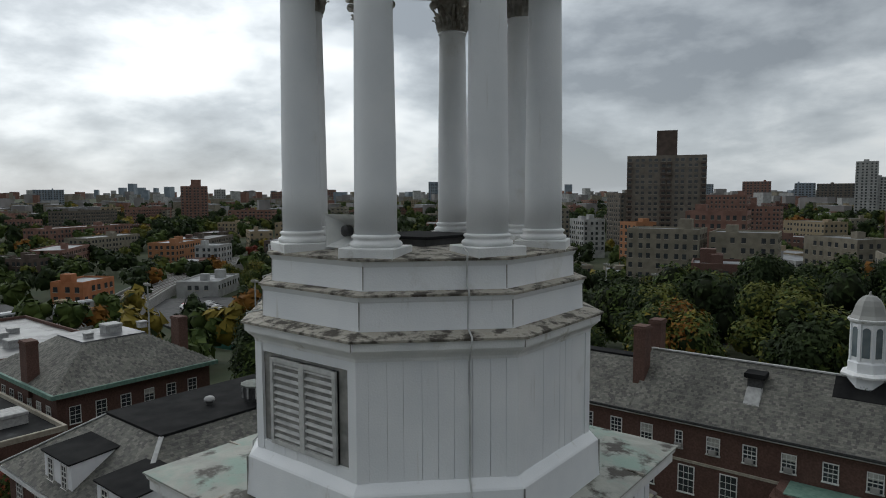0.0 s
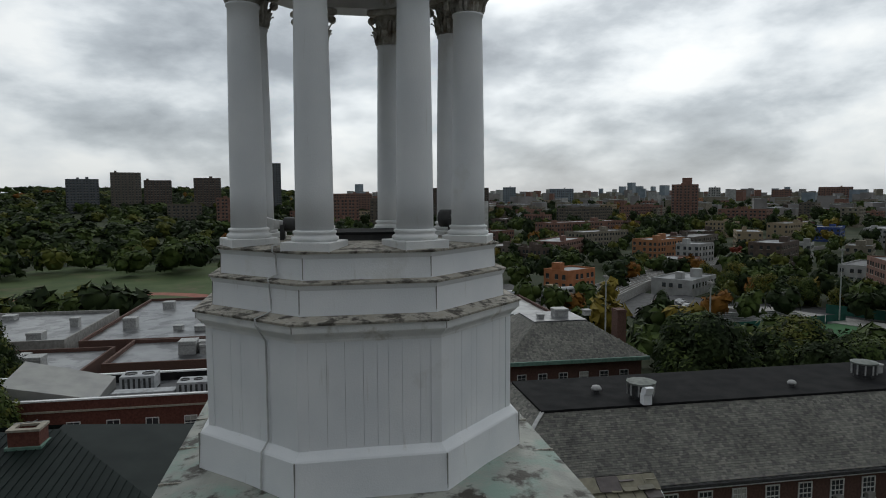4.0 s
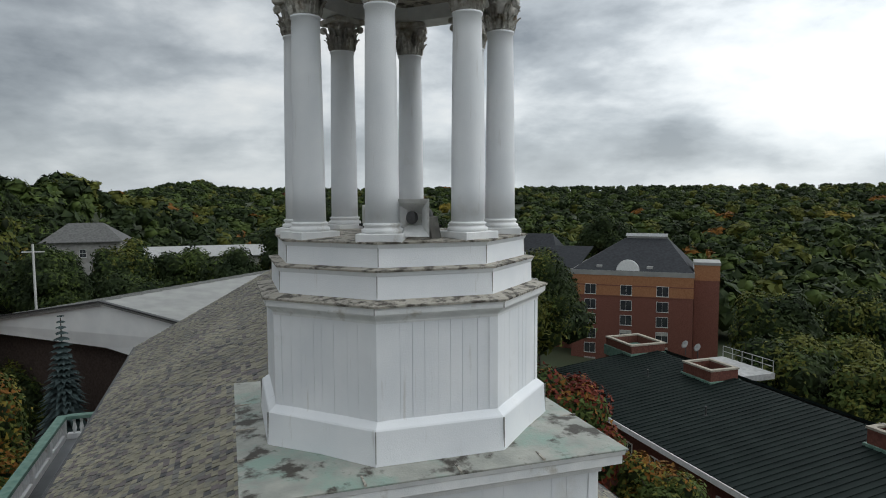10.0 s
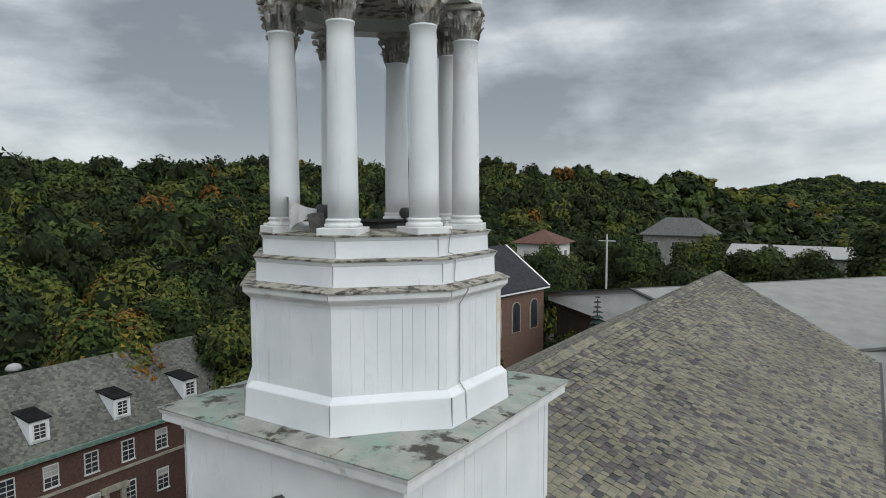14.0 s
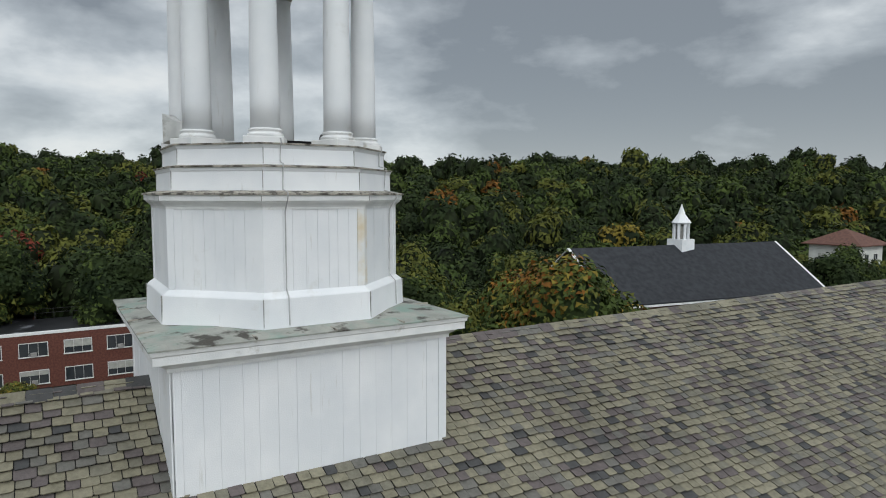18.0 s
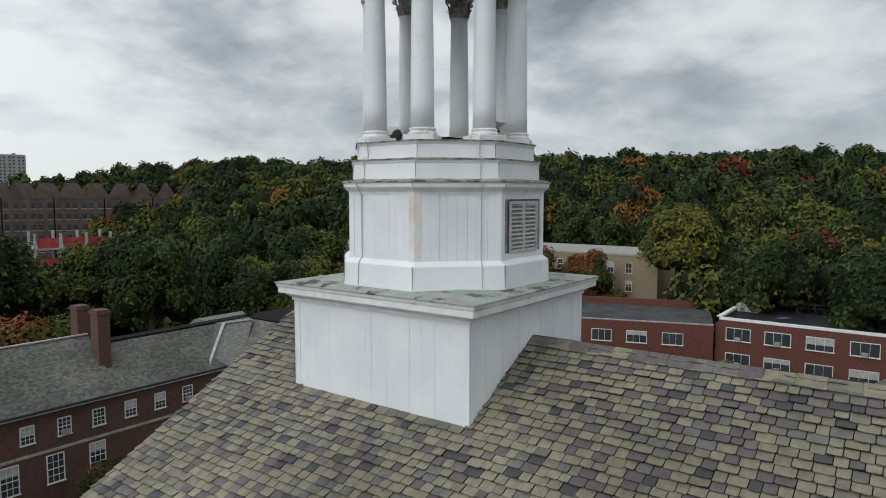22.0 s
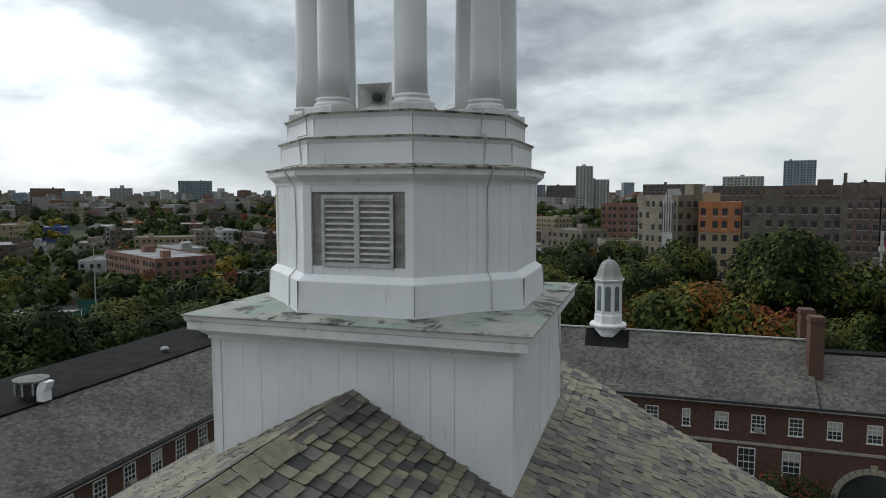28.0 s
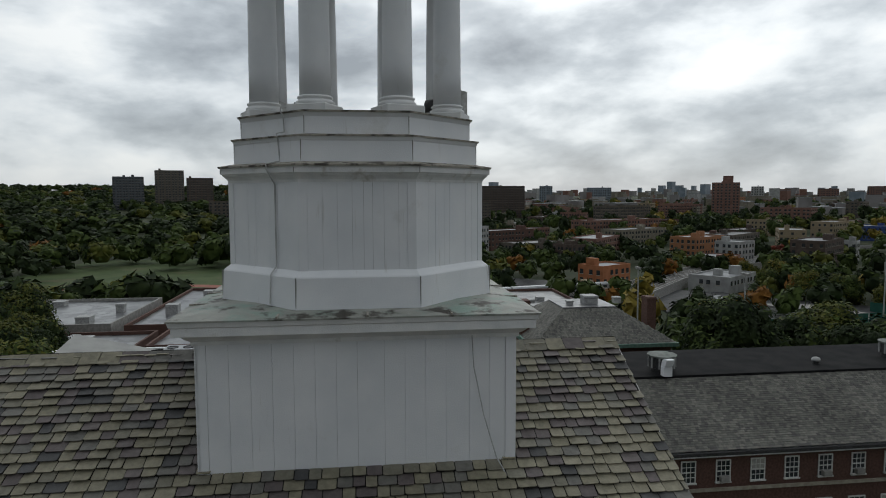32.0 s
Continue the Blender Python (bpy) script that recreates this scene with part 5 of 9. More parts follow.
# ---- dark green roofed building to the south-west ----
g = building("green_roofed_building", -30, -25, -28, "low brick building under a dark green standing seam metal roof")
bbox(g, "wall", -37.5, -24.0, -42, -7.5, -28, -14.75, BRICK_BR)
bpoly(g, "roof", [(-23.2, -43, -14.55), (-23.2, -6.8, -14.55), (-35.2, -17.0, -13.15), (-35.2, -43, -13.15)], GREENROOF, 0.2)
bpoly(g, "roof", [(-23.2, -6.8, -14.55), (-38.2, -6.8, -14.55), (-36.0, -17.0, -13.15), (-35.2, -17.0, -13.15)], GREENROOF, 0.2)
bpoly(g, "roof", [(-38.2, -6.8, -14.55), (-38.2, -43, -14.55), (-36.0, -43, -13.15), (-36.0, -17, -13.15)], GREENROOF, 0.2)
for i in range(70):
    y = -42.8 + i * 0.51
    top = min(1.0, (-6.8 - y) / 10.2)
    strip(g, "seam", (-23.2, y, -14.54), (-23.2 - 12.0 * top, y, -14.54 + 1.4 * top), GREENROOF, 0.008, 0.0)
bbox(g, "fascia", -23.3, -23.1, -43, -6.8, -14.95, -14.6, TRIM)
for i in range(10):
    window(g, -23.98, -39 + i * 3.1, -17.6, 90, 0.95, 1.5, 2, 2, ac=0.6)
def ring_wall(bm, cx, cy, w, d, t, z0, z1):
    """A closed rectangular wall round an open shaft."""
    rows = []
    for hw, hd, z in ((w / 2, d / 2, z0), (w / 2, d / 2, z1), (w / 2 - t, d / 2 - t, z1), (w / 2 - t, d / 2 - t, z0)):
        rows.append([bm.verts.new((cx + sx * hw, cy + sy * hd, z)) for sx, sy in ((-1, -1), (1, -1), (1, 1), (-1, 1))])
    for p, q in zip(rows, rows[1:] + rows[:1]):
        for i in range(4):
            bm.faces.new((p[i], p[(i + 1) % 4], q[(i + 1) % 4], q[i]))


for cx, cy, w, d, zt in ((-34.2, -43.8, 3.6, 4.2, -12.6), (-34.2, -33.6, 2.6, 3.2, -12.5), (-33.4, -18.0, 1.3, 1.7, -12.4)):
    bm = bmesh.new()
    ring_wall(bm, cx, cy, w, d, 0.25, -15, zt)
    bpart(g, "brick_stack", bm, BRICK_BR, "open-topped brick vent stack with a stone rim")
    bm = bmesh.new()
    ring_wall(bm, cx, cy, w + 0.14, d + 0.14, 0.34, zt + 0.002, zt + 0.14)
    bpart(g, "stone_rim", bm, STONE)
    bbox(g, "stack_flashing", cx - w / 2 - 0.15, cx + w / 2 + 0.15, cy - d / 2 - 0.15, cy + d / 2 + 0.15, -14.2, -13.28, COPPERG)
for i, (x, y) in enumerate(((-36.6, -39.6), (-36.8, -38.2))):
    dish = empty("satellite_dish", (x, y, -13.2), "small grey satellite dish on a roof mast", "dish", "dishes on the green roof")
    bm = bmesh.new()
    lathe(bm, [(0.02, 0.0), (0.2, 0.03), (0.36, 0.1), (0.38, 0.11), (0.2, 0.05), (0.03, 0.03)], 18, 0)
    bmesh.ops.transform(bm, matrix=Matrix.Translation((0, 0, 0.9)) @ Matrix.Rotation(radians(60), 4, "Y"), verts=bm.verts)
    smooth(link("reflector", bm, FLASH, dish))
    bm = bmesh.new()
    box(bm, -0.03, 0.03, -0.03, 0.03, 0, 0.9)
    link("mast", bm, DARKMETAL, dish)
for x, y in ((-28.6, -27.4), (-30.2, -36.2)):
    bm = bmesh.new()
    zz = -14.55 + 1.4 * (-23.2 - x) / 12.0
    lathe(bm, [(0.16, zz - 0.02), (0.06, zz + 0.05), (0.06, zz + 0.55), (0.09, zz + 0.56), (0.09, zz + 0.62)], 10, 0, x, y)
    bpart(g, "vent_pipe", bm, DARKMETAL)
aerial = empty("aerial", (-33.4, -18.0, -12.3), "thin metal aerial lying over a brick stack", "aerial")
for (p, q) in (((-0.3, -0.9, 0.1), (0.2, 1.2, 0.35)), ((-0.2, -0.5, 0.12), (0.5, 0.3, 0.45)), ((-0.5, 0.1, 0.1), (0.4, 0.7, 0.5))):
    bm = bmesh.new()
    d_ = Vector(q) - Vector(p)
    lathe(bm, [(0.025, 0), (0.025, d_.length)], 6, 0)
    bmesh.ops.transform(bm, matrix=Matrix.Translation(p) @ d_.to_track_quat("Z", "Y").to_matrix().to_4x4(), verts=bm.verts)
    link("rod", bm, FLASH, aerial)
landing = empty("roof_landing", (-38.6, -36.0, -14.0), "white roof landing with a galvanised guard rail", "landing")
bm = bmesh.new()
box(bm, -1.6, 1.6, -3.0, 3.0, 0.0, 0.5)
link("platform", bm, FLASH, landing)
for k in range(6):
    bm = bmesh.new()
    box(bm, -1.55, -1.5, -2.9 + k * 1.15, -2.85 + k * 1.15, 0.5, 1.5)
    link("post", bm, FLASH, landing)
for z in (1.0, 1.47):
    bm = bmesh.new()
    box(bm, -1.56, -1.5, -2.9, 2.9, z, z + 0.04)
    link("rail", bm, FLASH, landing)
# half-round roof vent and the low grey annex at its north end
mushroom_vent((-26.4, -7.6, -14.4), 0.4, "white half-round vent on the dark roof")
an = building("annex", -30, -3.5, -28, "low brick annex with a black flat roof and stone coping")
bbox(an, "wall", -36, -24.5, -6.6, 0.5, -28, -17.5, BRICK_BR)
bbox(an, "flat_roof", -35.7, -24.8, -6.3, 0.2, -17.5, -17.4, ROOF_BLACK)
for c in ((-36.1, -35.7, -6.7, 0.6), (-24.8, -24.4, -6.7, 0.6), (-35.7, -24.8, -6.7, -6.3), (-35.7, -24.8, 0.2, 0.6)):
    bbox(an, "coping", *c, -17.5, -17.0, STONE)
for i in range(4):
    window(an, -27 - i * 2.6, 0.62, -20.6, 180, 0.9, 1.4, 2, 2, ac=0.5)

# ---- brick hall with white portal and lantern ----
pb = building("portal_building", -58, -6, -28, "red brick campus hall with white parapets, glazed portal and flat roofs")
FX = -50.1
PATCHED = material("patched_roof", (0.05, 0.052, 0.056), (0.11, 0.113, 0.12), 0.45, 0.5, 0.2, 3, spec=0.5, stain=(0.008, 0.008, 0.009), stain_scale=0.8, stain_cut=(0.57, 0.60))
UNITM = material("galvanised_unit", (0.30, 0.31, 0.32), (0.44, 0.45, 0.46), 0.5, 1.2, 0.1, 10, stain=(0.18, 0.18, 0.18), stain_scale=1.5, stain_cut=(0.55, 0.7))
for x0, x1, y0, y1, zt, deep, m in ((-58.3, FX, -30.63, -1.4, -15.65, 0.95, PATCHED), (-55.6, FX, -1.4, 4.5, -15.35, 1.1, ROOF_BLACK), (-57.5, FX, 4.5, 7.1, -15.5, 1.0, PATCHED), (-58.0, FX - 0.6, -34.6, -30.63, -18.3, 0.8, DARKWET)):
    bbox(pb, "wall", x0, x1, y0, y1, -34, zt - deep, BRICK_BR if y1 > -30 else FLASH)
    bbox(pb, "flat_roof", x0 + 0.3, x1 - 0.3, y0 + 0.3, y1 - 0.3, zt - deep, zt - deep + 0.06, m)
    for c in ((x0, x0 + 0.3, y0, y1), (x1 - 0.3, x1, y0, y1), (x0 + 0.3, x1 - 0.3, y0, y0 + 0.3), (x0 + 0.3, x1 - 0.3, y1 - 0.3, y1)):
        bbox(pb, "parapet", *c, zt - deep, zt - 0.12, BRICK_BR if y1 > -30 else FLASH)
        bbox(pb, "coping", c[0] - 0.06, c[1] + 0.06, c[2] - 0.06, c[3] + 0.06, zt - 0.12, zt, TRIM)
for y0, y1, z in ((-30.63, -1.4, -16.72), (-30.63, -1.4, -19.6)):
    bbox(pb, "string_course", FX, FX + 0.08, y0, y1, z, z + 0.16, STONE)
# black upstand of the membrane along the back parapet
bbox(pb, "upstand", -58.02, -57.9, -30.3, -1.7, -16.6, -15.8, ROOF_BLACK)
# portal: piers, lintels, glazing grid
PX = FX + 0.02
bbox(pb, "portal_glass", PX - 0.02, PX + 0.06, -1.0, 4.0, -23.9, -17.2, GLASS_DARK)
bbox(pb, "portal_lintel", PX, PX + 0.3, -1.35, 4.25, -17.5, -16.9, TRIM)
bbox(pb, "portal_lintel", PX, PX + 0.22, -1.35, 4.25, -20.7, -20.2, TRIM)
for y in (-1.15, -0.2, 3.05, 4.0):
    bbox(pb, "portal_pier", PX, PX + 0.2, y - 0.14, y + 0.14, -24.0, -17.4, TRIM)
for j in range(6):
    z = -19.9 + j * 0.45
    bbox(pb, "glazing_bar", PX, PX + 0.1, -1.1, 4.0, z, z + 0.05, TRIM)
for j in range(5):
    z = -23.5 + j * 0.55
    bbox(pb, "glazing_bar", PX, PX + 0.1, -1.1, -0.3, z, z + 0.05, TRIM)
    bbox(pb, "glazing_bar", PX, PX + 0.1, 3.1, 4.0, z, z + 0.05, TRIM)
for j in range(7):
    y = 0.0 + j * 0.47
    bbox(pb, "glazing_bar", PX, PX + 0.1, y, y + 0.05, -19.9, -17.5, TRIM)
for z in (-18.8, -22.2, -25.6):
    for i in range(9):
        window(pb, PX, -27.8 + i * 3.12, z, 90, 0.95, 1.15, 2, 2)
    window(pb, PX, 5.8, z - 0.3, 90, 0.9, 1.3, 2, 2)
# sloping plant house and the machines behind the parapet
bm = bmesh.new()
v = [bm.verts.new(p) for p in ((-51.2, -28.3, -16.6), (-51.2, -20.0, -16.6), (-56.4, -20.0, -16.6), (-56.4, -28.3, -16.6), (-51.2, -27.6, -14.6), (-51.2, -20.0, -16.1), (-56.4, -20.0, -15.5), (-56.4, -27.6, -13.7))]
for q in ((3, 2, 1, 0), (4, 5, 6, 7), (0, 1, 5, 4), (1, 2, 6, 5), (2, 3, 7, 6), (3, 0, 4, 7)):
    bm.faces.new([v[i] for i in q])
bpart(pb, "plant_house", bm, METALGREY, "grey sheet metal plant house with a sloping top")


def air_unit(x, y, z, w, d, h, fans):
    """A rooftop air conditioner: ribbed case on rails, round fan wells on its lid."""
    u = empty("air_unit", (x, y, z), "galvanised rooftop air conditioner with fan grilles", "air conditioner", "rooftop machines")
    bm = bmesh.new()
    box(bm, -w / 2, w / 2, -d / 2, d / 2, 0.18, h)
    bmesh.ops.bevel(bm, geom=bm.edges[:], offset=0.03, segments=1, affect="EDGES")
    link("case", bm, UNITM, u)
    for sx in (-1, 1):
        bm = bmesh.new()
        box(bm, sx * w * 0.38 - 0.06, sx * w * 0.38 + 0.06, -d / 2, d / 2, 0, 0.19)
        link("rail", bm, DARKMETAL, u)
    for k in range(int(d / 0.45)):
        yy = -d / 2 + 0.25 + k * 0.45
        bm = bmesh.new()
        box(bm, w / 2 - 0.005, w / 2 + 0.02, yy, yy + 0.2, 0.35, h - 0.2)
        link("grille", bm, DARKMETAL, u)
    for k in range(fans):
        bm = bmesh.new()
        yy = (k - (fans - 1) / 2) * d / max(fans, 1)
        r = min(w, d / fans) * 0.36
        lathe(bm, [(r, h - 0.01), (r, h + 0.07), (r * 0.85, h + 0.07), (r * 0.85, h + 0.01)], 16, 0, 0, yy)
        link("fan_ring", bm, DARKMETAL, u)
    return u


for x, y, w, d, h, fans in ((-53.6, -29.4, 1.7, 1.8, 1.1, 1), (-55.4, -17.6, 2.2, 3.0, 1.5, 2), (-52.2, -16.4, 1.3, 5.2, 0.8, 0), (-52.4, -11.9, 2.0, 3.4, 1.5, 3), (-55.6, -5.0, 1.5, 2.0, 0.9, 1)):
    air_unit(x, y, -16.58, w, d, h, fans)
ln = building("roof_lantern", -52.3, 1.45, -16.4, "white open octagonal lantern with a conical cap on a flat roof", "lantern")
bm = bmesh.new()
lathe(bm, [(1.42, -16.4), (1.38, -15.2), (1.25, -15.15)], 8, radians(22.5), -52.3, 1.45)
bpart(ln, "base", bm, WHITE)
for z in (-12.7, -11.7):
    bm = bmesh.new()
    lathe(bm, [(1.35, z), (1.5, z + 0.08), (1.5, z + 0.18), (1.3, z + 0.2)], 8, radians(22.5), -52.3, 1.45)
    bpart(ln, "ring", bm, WHITE)
for k in range(8):
    a = radians(22.5) + k * Q45
    bm = bmesh.new()
    v = box(bm, 1.1, 1.3, -0.1, 0.1, -15.2, -11.6)
    bmesh.ops.transform(bm, matrix=Matrix.Translation((-52.3, 1.45, 0)) @ Matrix.Rotation(a, 4, "Z"), verts=v)
    bpart(ln, "post", bm, WHITE)
bm = bmesh.new()
lathe(bm, [(1.55, -11.5), (1.5, -11.42), (0.5, -10.45), (0.1, -10.15), (0.03, -9.75)], 8, radians(22.5), -52.3, 1.45)
bpart(ln, "cone_cap", bm, WHITE)

for z in [-14.7 + 0.42 * k for k in range(5)]:
    bm = bmesh.new()
    lathe(bm, [(1.2, z), (1.24, z), (1.24, z + 0.05), (1.2, z + 0.05)], 8, radians(22.5), -52.3, 1.45, cap=(False, False))
    bpart(ln, "glazing_ring", bm, WHITE)

# ---- hipped brick building beyond the west wing ----
hb = building("hipped_building", -74, 31, -36, "brick building with a hipped grey slate roof, chimneys and copper eaves")
bbox(hb, "wall", -83, -65.5, 20.5, 37.5, -36, -18.8, BRICK)
frustum_roof(hb, -83.5, -64.9, 20, 38, -18.5, -15.0, (6.0, 6.0, 5.5, 5.5), SLATES_GREY, cap=WETROOF, seed=71, sides="es", course=0.3, flash=None)
bbox(hb, "copper_trim", -65.0, -64.7, 19.8, 38.2, -18.9, -18.45, COPPERG)
bbox(hb, "copper_trim", -83.5, -65.0, 19.75, 20.05, -18.9, -18.45, COPPERG)
for i in range(6):
    window(hb, -65.48, 22.2 + i * 2.6, -21.9, 90, 1.0, 1.7, 2, 4)
for i in range(6):
    window(hb, -80 + i * 2.5, 20.48, -21.9, 0, 1.0, 1.7, 2, 4)
chimney(hb, -72.5, 20.7, -20, -14.0, 1.8, 1.2, BRICK)
chimney(hb, -71.8, 37.4, -20, -13.8, 1.8, 1.2, BRICK)
for at, w, h in (((-74, 30, -15.0), 1.8, 1.2), ((-73, 27, -15.0), 0.8, 0.7), ((-74.5, 34, -15.0), 0.9, 0.8)):
    vent_box(at, w, h, "grey metal ventilator on the wet flat roof top")
lf = building("low_flat_building", -68, 15, -36, "low brick building with a wet black flat roof")
bbox(lf, "wall", -80, -60, 11.5, 19.3, -36, -20.6, BRICK)
bbox(lf, "flat_roof", -79.7, -60.3, 11.8, 19.0, -20.6, -20.5, DARKWET)
for c in ((-80, -79.7, 11.5, 19.3), (-60.3, -60, 11.5, 19.3), (-79.7, -60.3, 11.5, 11.8), (-79.7, -60.3, 19.0, 19.3)):
    bbox(lf, "parapet", *c, -20.6, -20.1, STONE)
vent_box((-66, 16.5, -20.5), 2.4, 1.2, "white rooftop air handling unit")
# wet flat roofs farther down the slope
for i, (x0, x1, y0, y1, z, m) in enumerate(((-165, -116, -44, 6, -25, BRICK), (-150, -118, -74, -47, -25, CONCRETE), (-113, -96, -34, -11, -24.5, BRICK), (-113, -96, -58, -37, -25.5, BRICK), (-148, -115, 9, 23, -24, BRICK), (-165, -122, 26, 52, -27, BRICK))):
    b = building("flat_roofed_block", (x0 + x1) / 2, (y0 + y1) / 2, -40, "flat-roofed brick block with a wet reflecting roof", group="blocks below the campus")
    bbox(b, "wall", x0, x1, y0, y1, -42, z, m)
    bbox(b, "flat_roof", x0 + 0.4, x1 - 0.4, y0 + 0.4, y1 - 0.4, z, z + 0.08, WETROOF)
    for c in ((x0, x0 + 0.4, y0, y1), (x1 - 0.4, x1, y0, y1), (x0 + 0.4, x1 - 0.4, y0, y0 + 0.4), (x0 + 0.4, x1 - 0.4, y1 - 0.4, y1)):
        bbox(b, "parapet", *c, z, z + 0.7, m)
    n = int((y1 - y0) / 3)
    for k in range(n):
        for zz in (z - 2.6, z - 5.8):
            window(b, x1 + 0.02, y0 + 1.8 + k * 3, zz, 90, 1.1, 1.5, 2, 2)
    r3 = random.Random(90 + i)
    for k in range(5):
        vent_box((r3.uniform(x0 + 3, x1 - 3), r3.uniform(y0 + 3, y1 - 3), z + 0.08), r3.uniform(1.2, 3.0), r3.uniform(0.8, 2.2), "pale grey rooftop machine housing")

# ---- gymnasium with the ribbed grey roof, set askew ----
gy = building("gymnasium", 0, -75, -30, "gymnasium with a broad low ribbed grey metal roof")
GA, GB, GP = Vector((26.6, -65.6, -10.8)), Vector((-0.4, -45.2, -10.8)), Vector((13.1, -55.6, -8.1))
GD = Vector((-0.655, -0.755, 0)) * 62
bpoly(gy, "roof", [GP, GP + GD, GB + GD, GB], METALGREY, 0.25)
bpoly(gy, "roof", [GP + GD, GP, GA, GA + GD], METALGREY, 0.25)
dn = Vector((0, 0, -1))
# very dark umber tone for the whole wall below the cladding
UMBERWALL = material("dark_umber_wall", (0.05, 0.036, 0.03), (0.08, 0.058, 0.05), 0.85, 5.0, 0.3, 25)
CLAD = material("white_cladding", (0.74, 0.74, 0.73), (0.82, 0.82, 0.80), 0.6, 0.5, 0.1, 8)
for off in (Vector((0, 0, 0)), GD):
    o = GD.normalized() * (0.4 if off.length < 1 else -0.4)
    bm = bmesh.new()
    bm.faces.new([bm.verts.new(p + off + o) for p in (GA + dn * 0.9, GP + dn * 4.2, GB + dn * 4.6, GB + dn * 0.2, GP + dn * 0.2, GA + dn * 0.2)])
    bpart(gy, "gable_cladding", bm, CLAD, "white clad gable over the entrance")
    bm = bmesh.new()
    bm.faces.new([bm.verts.new(p + off + o * 4) for p in (Vector((GA.x, GA.y, -29)), Vector((GB.x, GB.y, -29)), GB + dn * 0.3, GP + dn * 0.3, GA + dn * 0.3)])
    bpart(gy, "gable_wall", bm, UMBERWALL, "dark wall under the cladding")
for k in range(26):
    for A, B in ((GP, GA),):
        q = GD * (k / 26.0)
        strip(gy, "roof_rib", A + q + Vector((0, 0, 0.0)), B + q, METALGREY, 0.06, 0.02)
strip(gy, "dark_edge", GP, GA, DARKMETAL, 0.2, 0.08)
strip(gy, "dark_edge", GP, GB, DARKMETAL, 0.2, 0.08)
# the wide grey roof behind the hall's south gable
wr = building("assembly_hall", -12, -60, -30, "broad hall under a plain light grey membrane roof")
bpoly(wr, "roof", [(7.5, -27.9, -9.6), (3.5, -47.5, -10.6), (-20, -76, -11.9), (-12, -52, -11.6), (-5.8, -27.9, -10.2)], METALGREY, 0.3)

# ---- chapel with the small white lantern ----
ch = building("chapel", 30.5, -51, -28, "brick chapel with a dark slate gable roof and tall arched windows")
bm = bmesh.new()
gable_body(bm, 25.0, 36.4, -63, -38.5, -28, -8.5, -4.55)
bpart(ch, "wall", bm, material("brown_chapel_brick", (0.14, 0.085, 0.064), (0.20, 0.125, 0.094), 0.85, 6.0, 0.3, 30))
DSL = material("dark_slate_sheet", (0.024, 0.026, 0.030), (0.040, 0.043, 0.049), 0.75, 2.0, 0.3, 25, spec=0.2)
bpoly(ch, "roof", [(24.5, -63.4, -8.65), (24.5, -38.1, -8.65), (30.7, -38.1, -4.35), (30.7, -63.4, -4.35)][::-1], DSL, 0.12)
bpoly(ch, "roof", [(30.7, -63.4, -4.35), (30.7, -38.1, -4.35), (36.9, -38.1, -8.65), (36.9, -63.4, -8.65)][::-1], DSL, 0.12)
for y, sgn in ((-63.45, 1), (-38.05, 1)):
    strip(ch, "gable_trim", (24.5, y, -8.7), (30.7, y, -4.4), TRIM, 0.14, 0.02)
    strip(ch, "gable_trim", (36.9, y, -8.7), (30.7, y, -4.4), TRIM, 0.14, 0.02)
strip(ch, "eaves", (24.55, -63.4, -8.95), (24.55, -38.1, -8.95), TRIM, 0.12, 0.1)


def arched_window(b, x, y, z, rz, w, h):
    m = Matrix.Translation((x, y, z)) @ Matrix.Rotation(radians(rz), 4, "Z")
    pts = [(-w / 2, 0), (w / 2, 0)] + [(w / 2 * math.cos(t), h - w / 2 + w / 2 * math.sin(t)) for t in [math.pi * k / 10 for k in range(11)]]
    bm = bmesh.new()
    f = [bm.verts.new((px * 1.22, -0.05, pz * 1.05 - 0.08)) for px, pz in pts]
    bk = [bm.verts.new((px * 1.22, 0.02, pz * 1.05 - 0.08)) for px, pz in pts]
    bm.faces.new(f)
    for i in range(len(f)):
        j = (i + 1) % len(f)
        bm.faces.new((f[j], f[i], bk[i], bk[j]))
    bmesh.ops.transform(bm, matrix=m, verts=bm.verts)
    wn_ = bpart(b, "arched_window", bm, STONE)
    bm = bmesh.new()
    bm.faces.new([bm.verts.new((px, -0.07, pz)) for px, pz in pts])
    for k in (-1, 1):
        box(bm, k * w / 6 - 0.03, k * w / 6 + 0.03, -0.1, -0.07, 0, h - w / 4)
    bmesh.ops.transform(bm, matrix=Matrix.Translation(-b.location) @ m, verts=bm.verts)
    link("pane", bm, GLASS_DARK, wn_)


for i in range(7):
    arched_window(ch, 24.98, -61 + i * 3.4, -13.2, -90, 1.3, 3.2)
for i in (0,):
    arched_window(ch, 30.7, -38.45, -9.5, 180, 1.5, 2.4)
ch.location = (32.0, -49.9, -28.5)
ch.rotation_euler = (0, 0, radians(-9))
cl = building("chapel_lantern", 30.5, -46.5, -5.0, "small white louvred lantern with a concave pointed cap", "lantern")
bm = bmesh.new()
box(bm, 29.6, 31.4, -47.4, -45.6, -5.6, -3.9)
bpart(cl, "base", bm, WHITE)
for k in range(8):
    a = radians(22.5) + k * Q45
    bm = bmesh.new()
    v = box(bm, 0.62, 0.8, -0.11, 0.11, -3.9, -2.3)
    bmesh.ops.transform(bm, matrix=Matrix.Translation((30.5, -46.5, 0)) @ Matrix.Rotation(a, 4, "Z"), verts=v)
    bpart(cl, "post", bm, WHITE)
bm = bmesh.new()
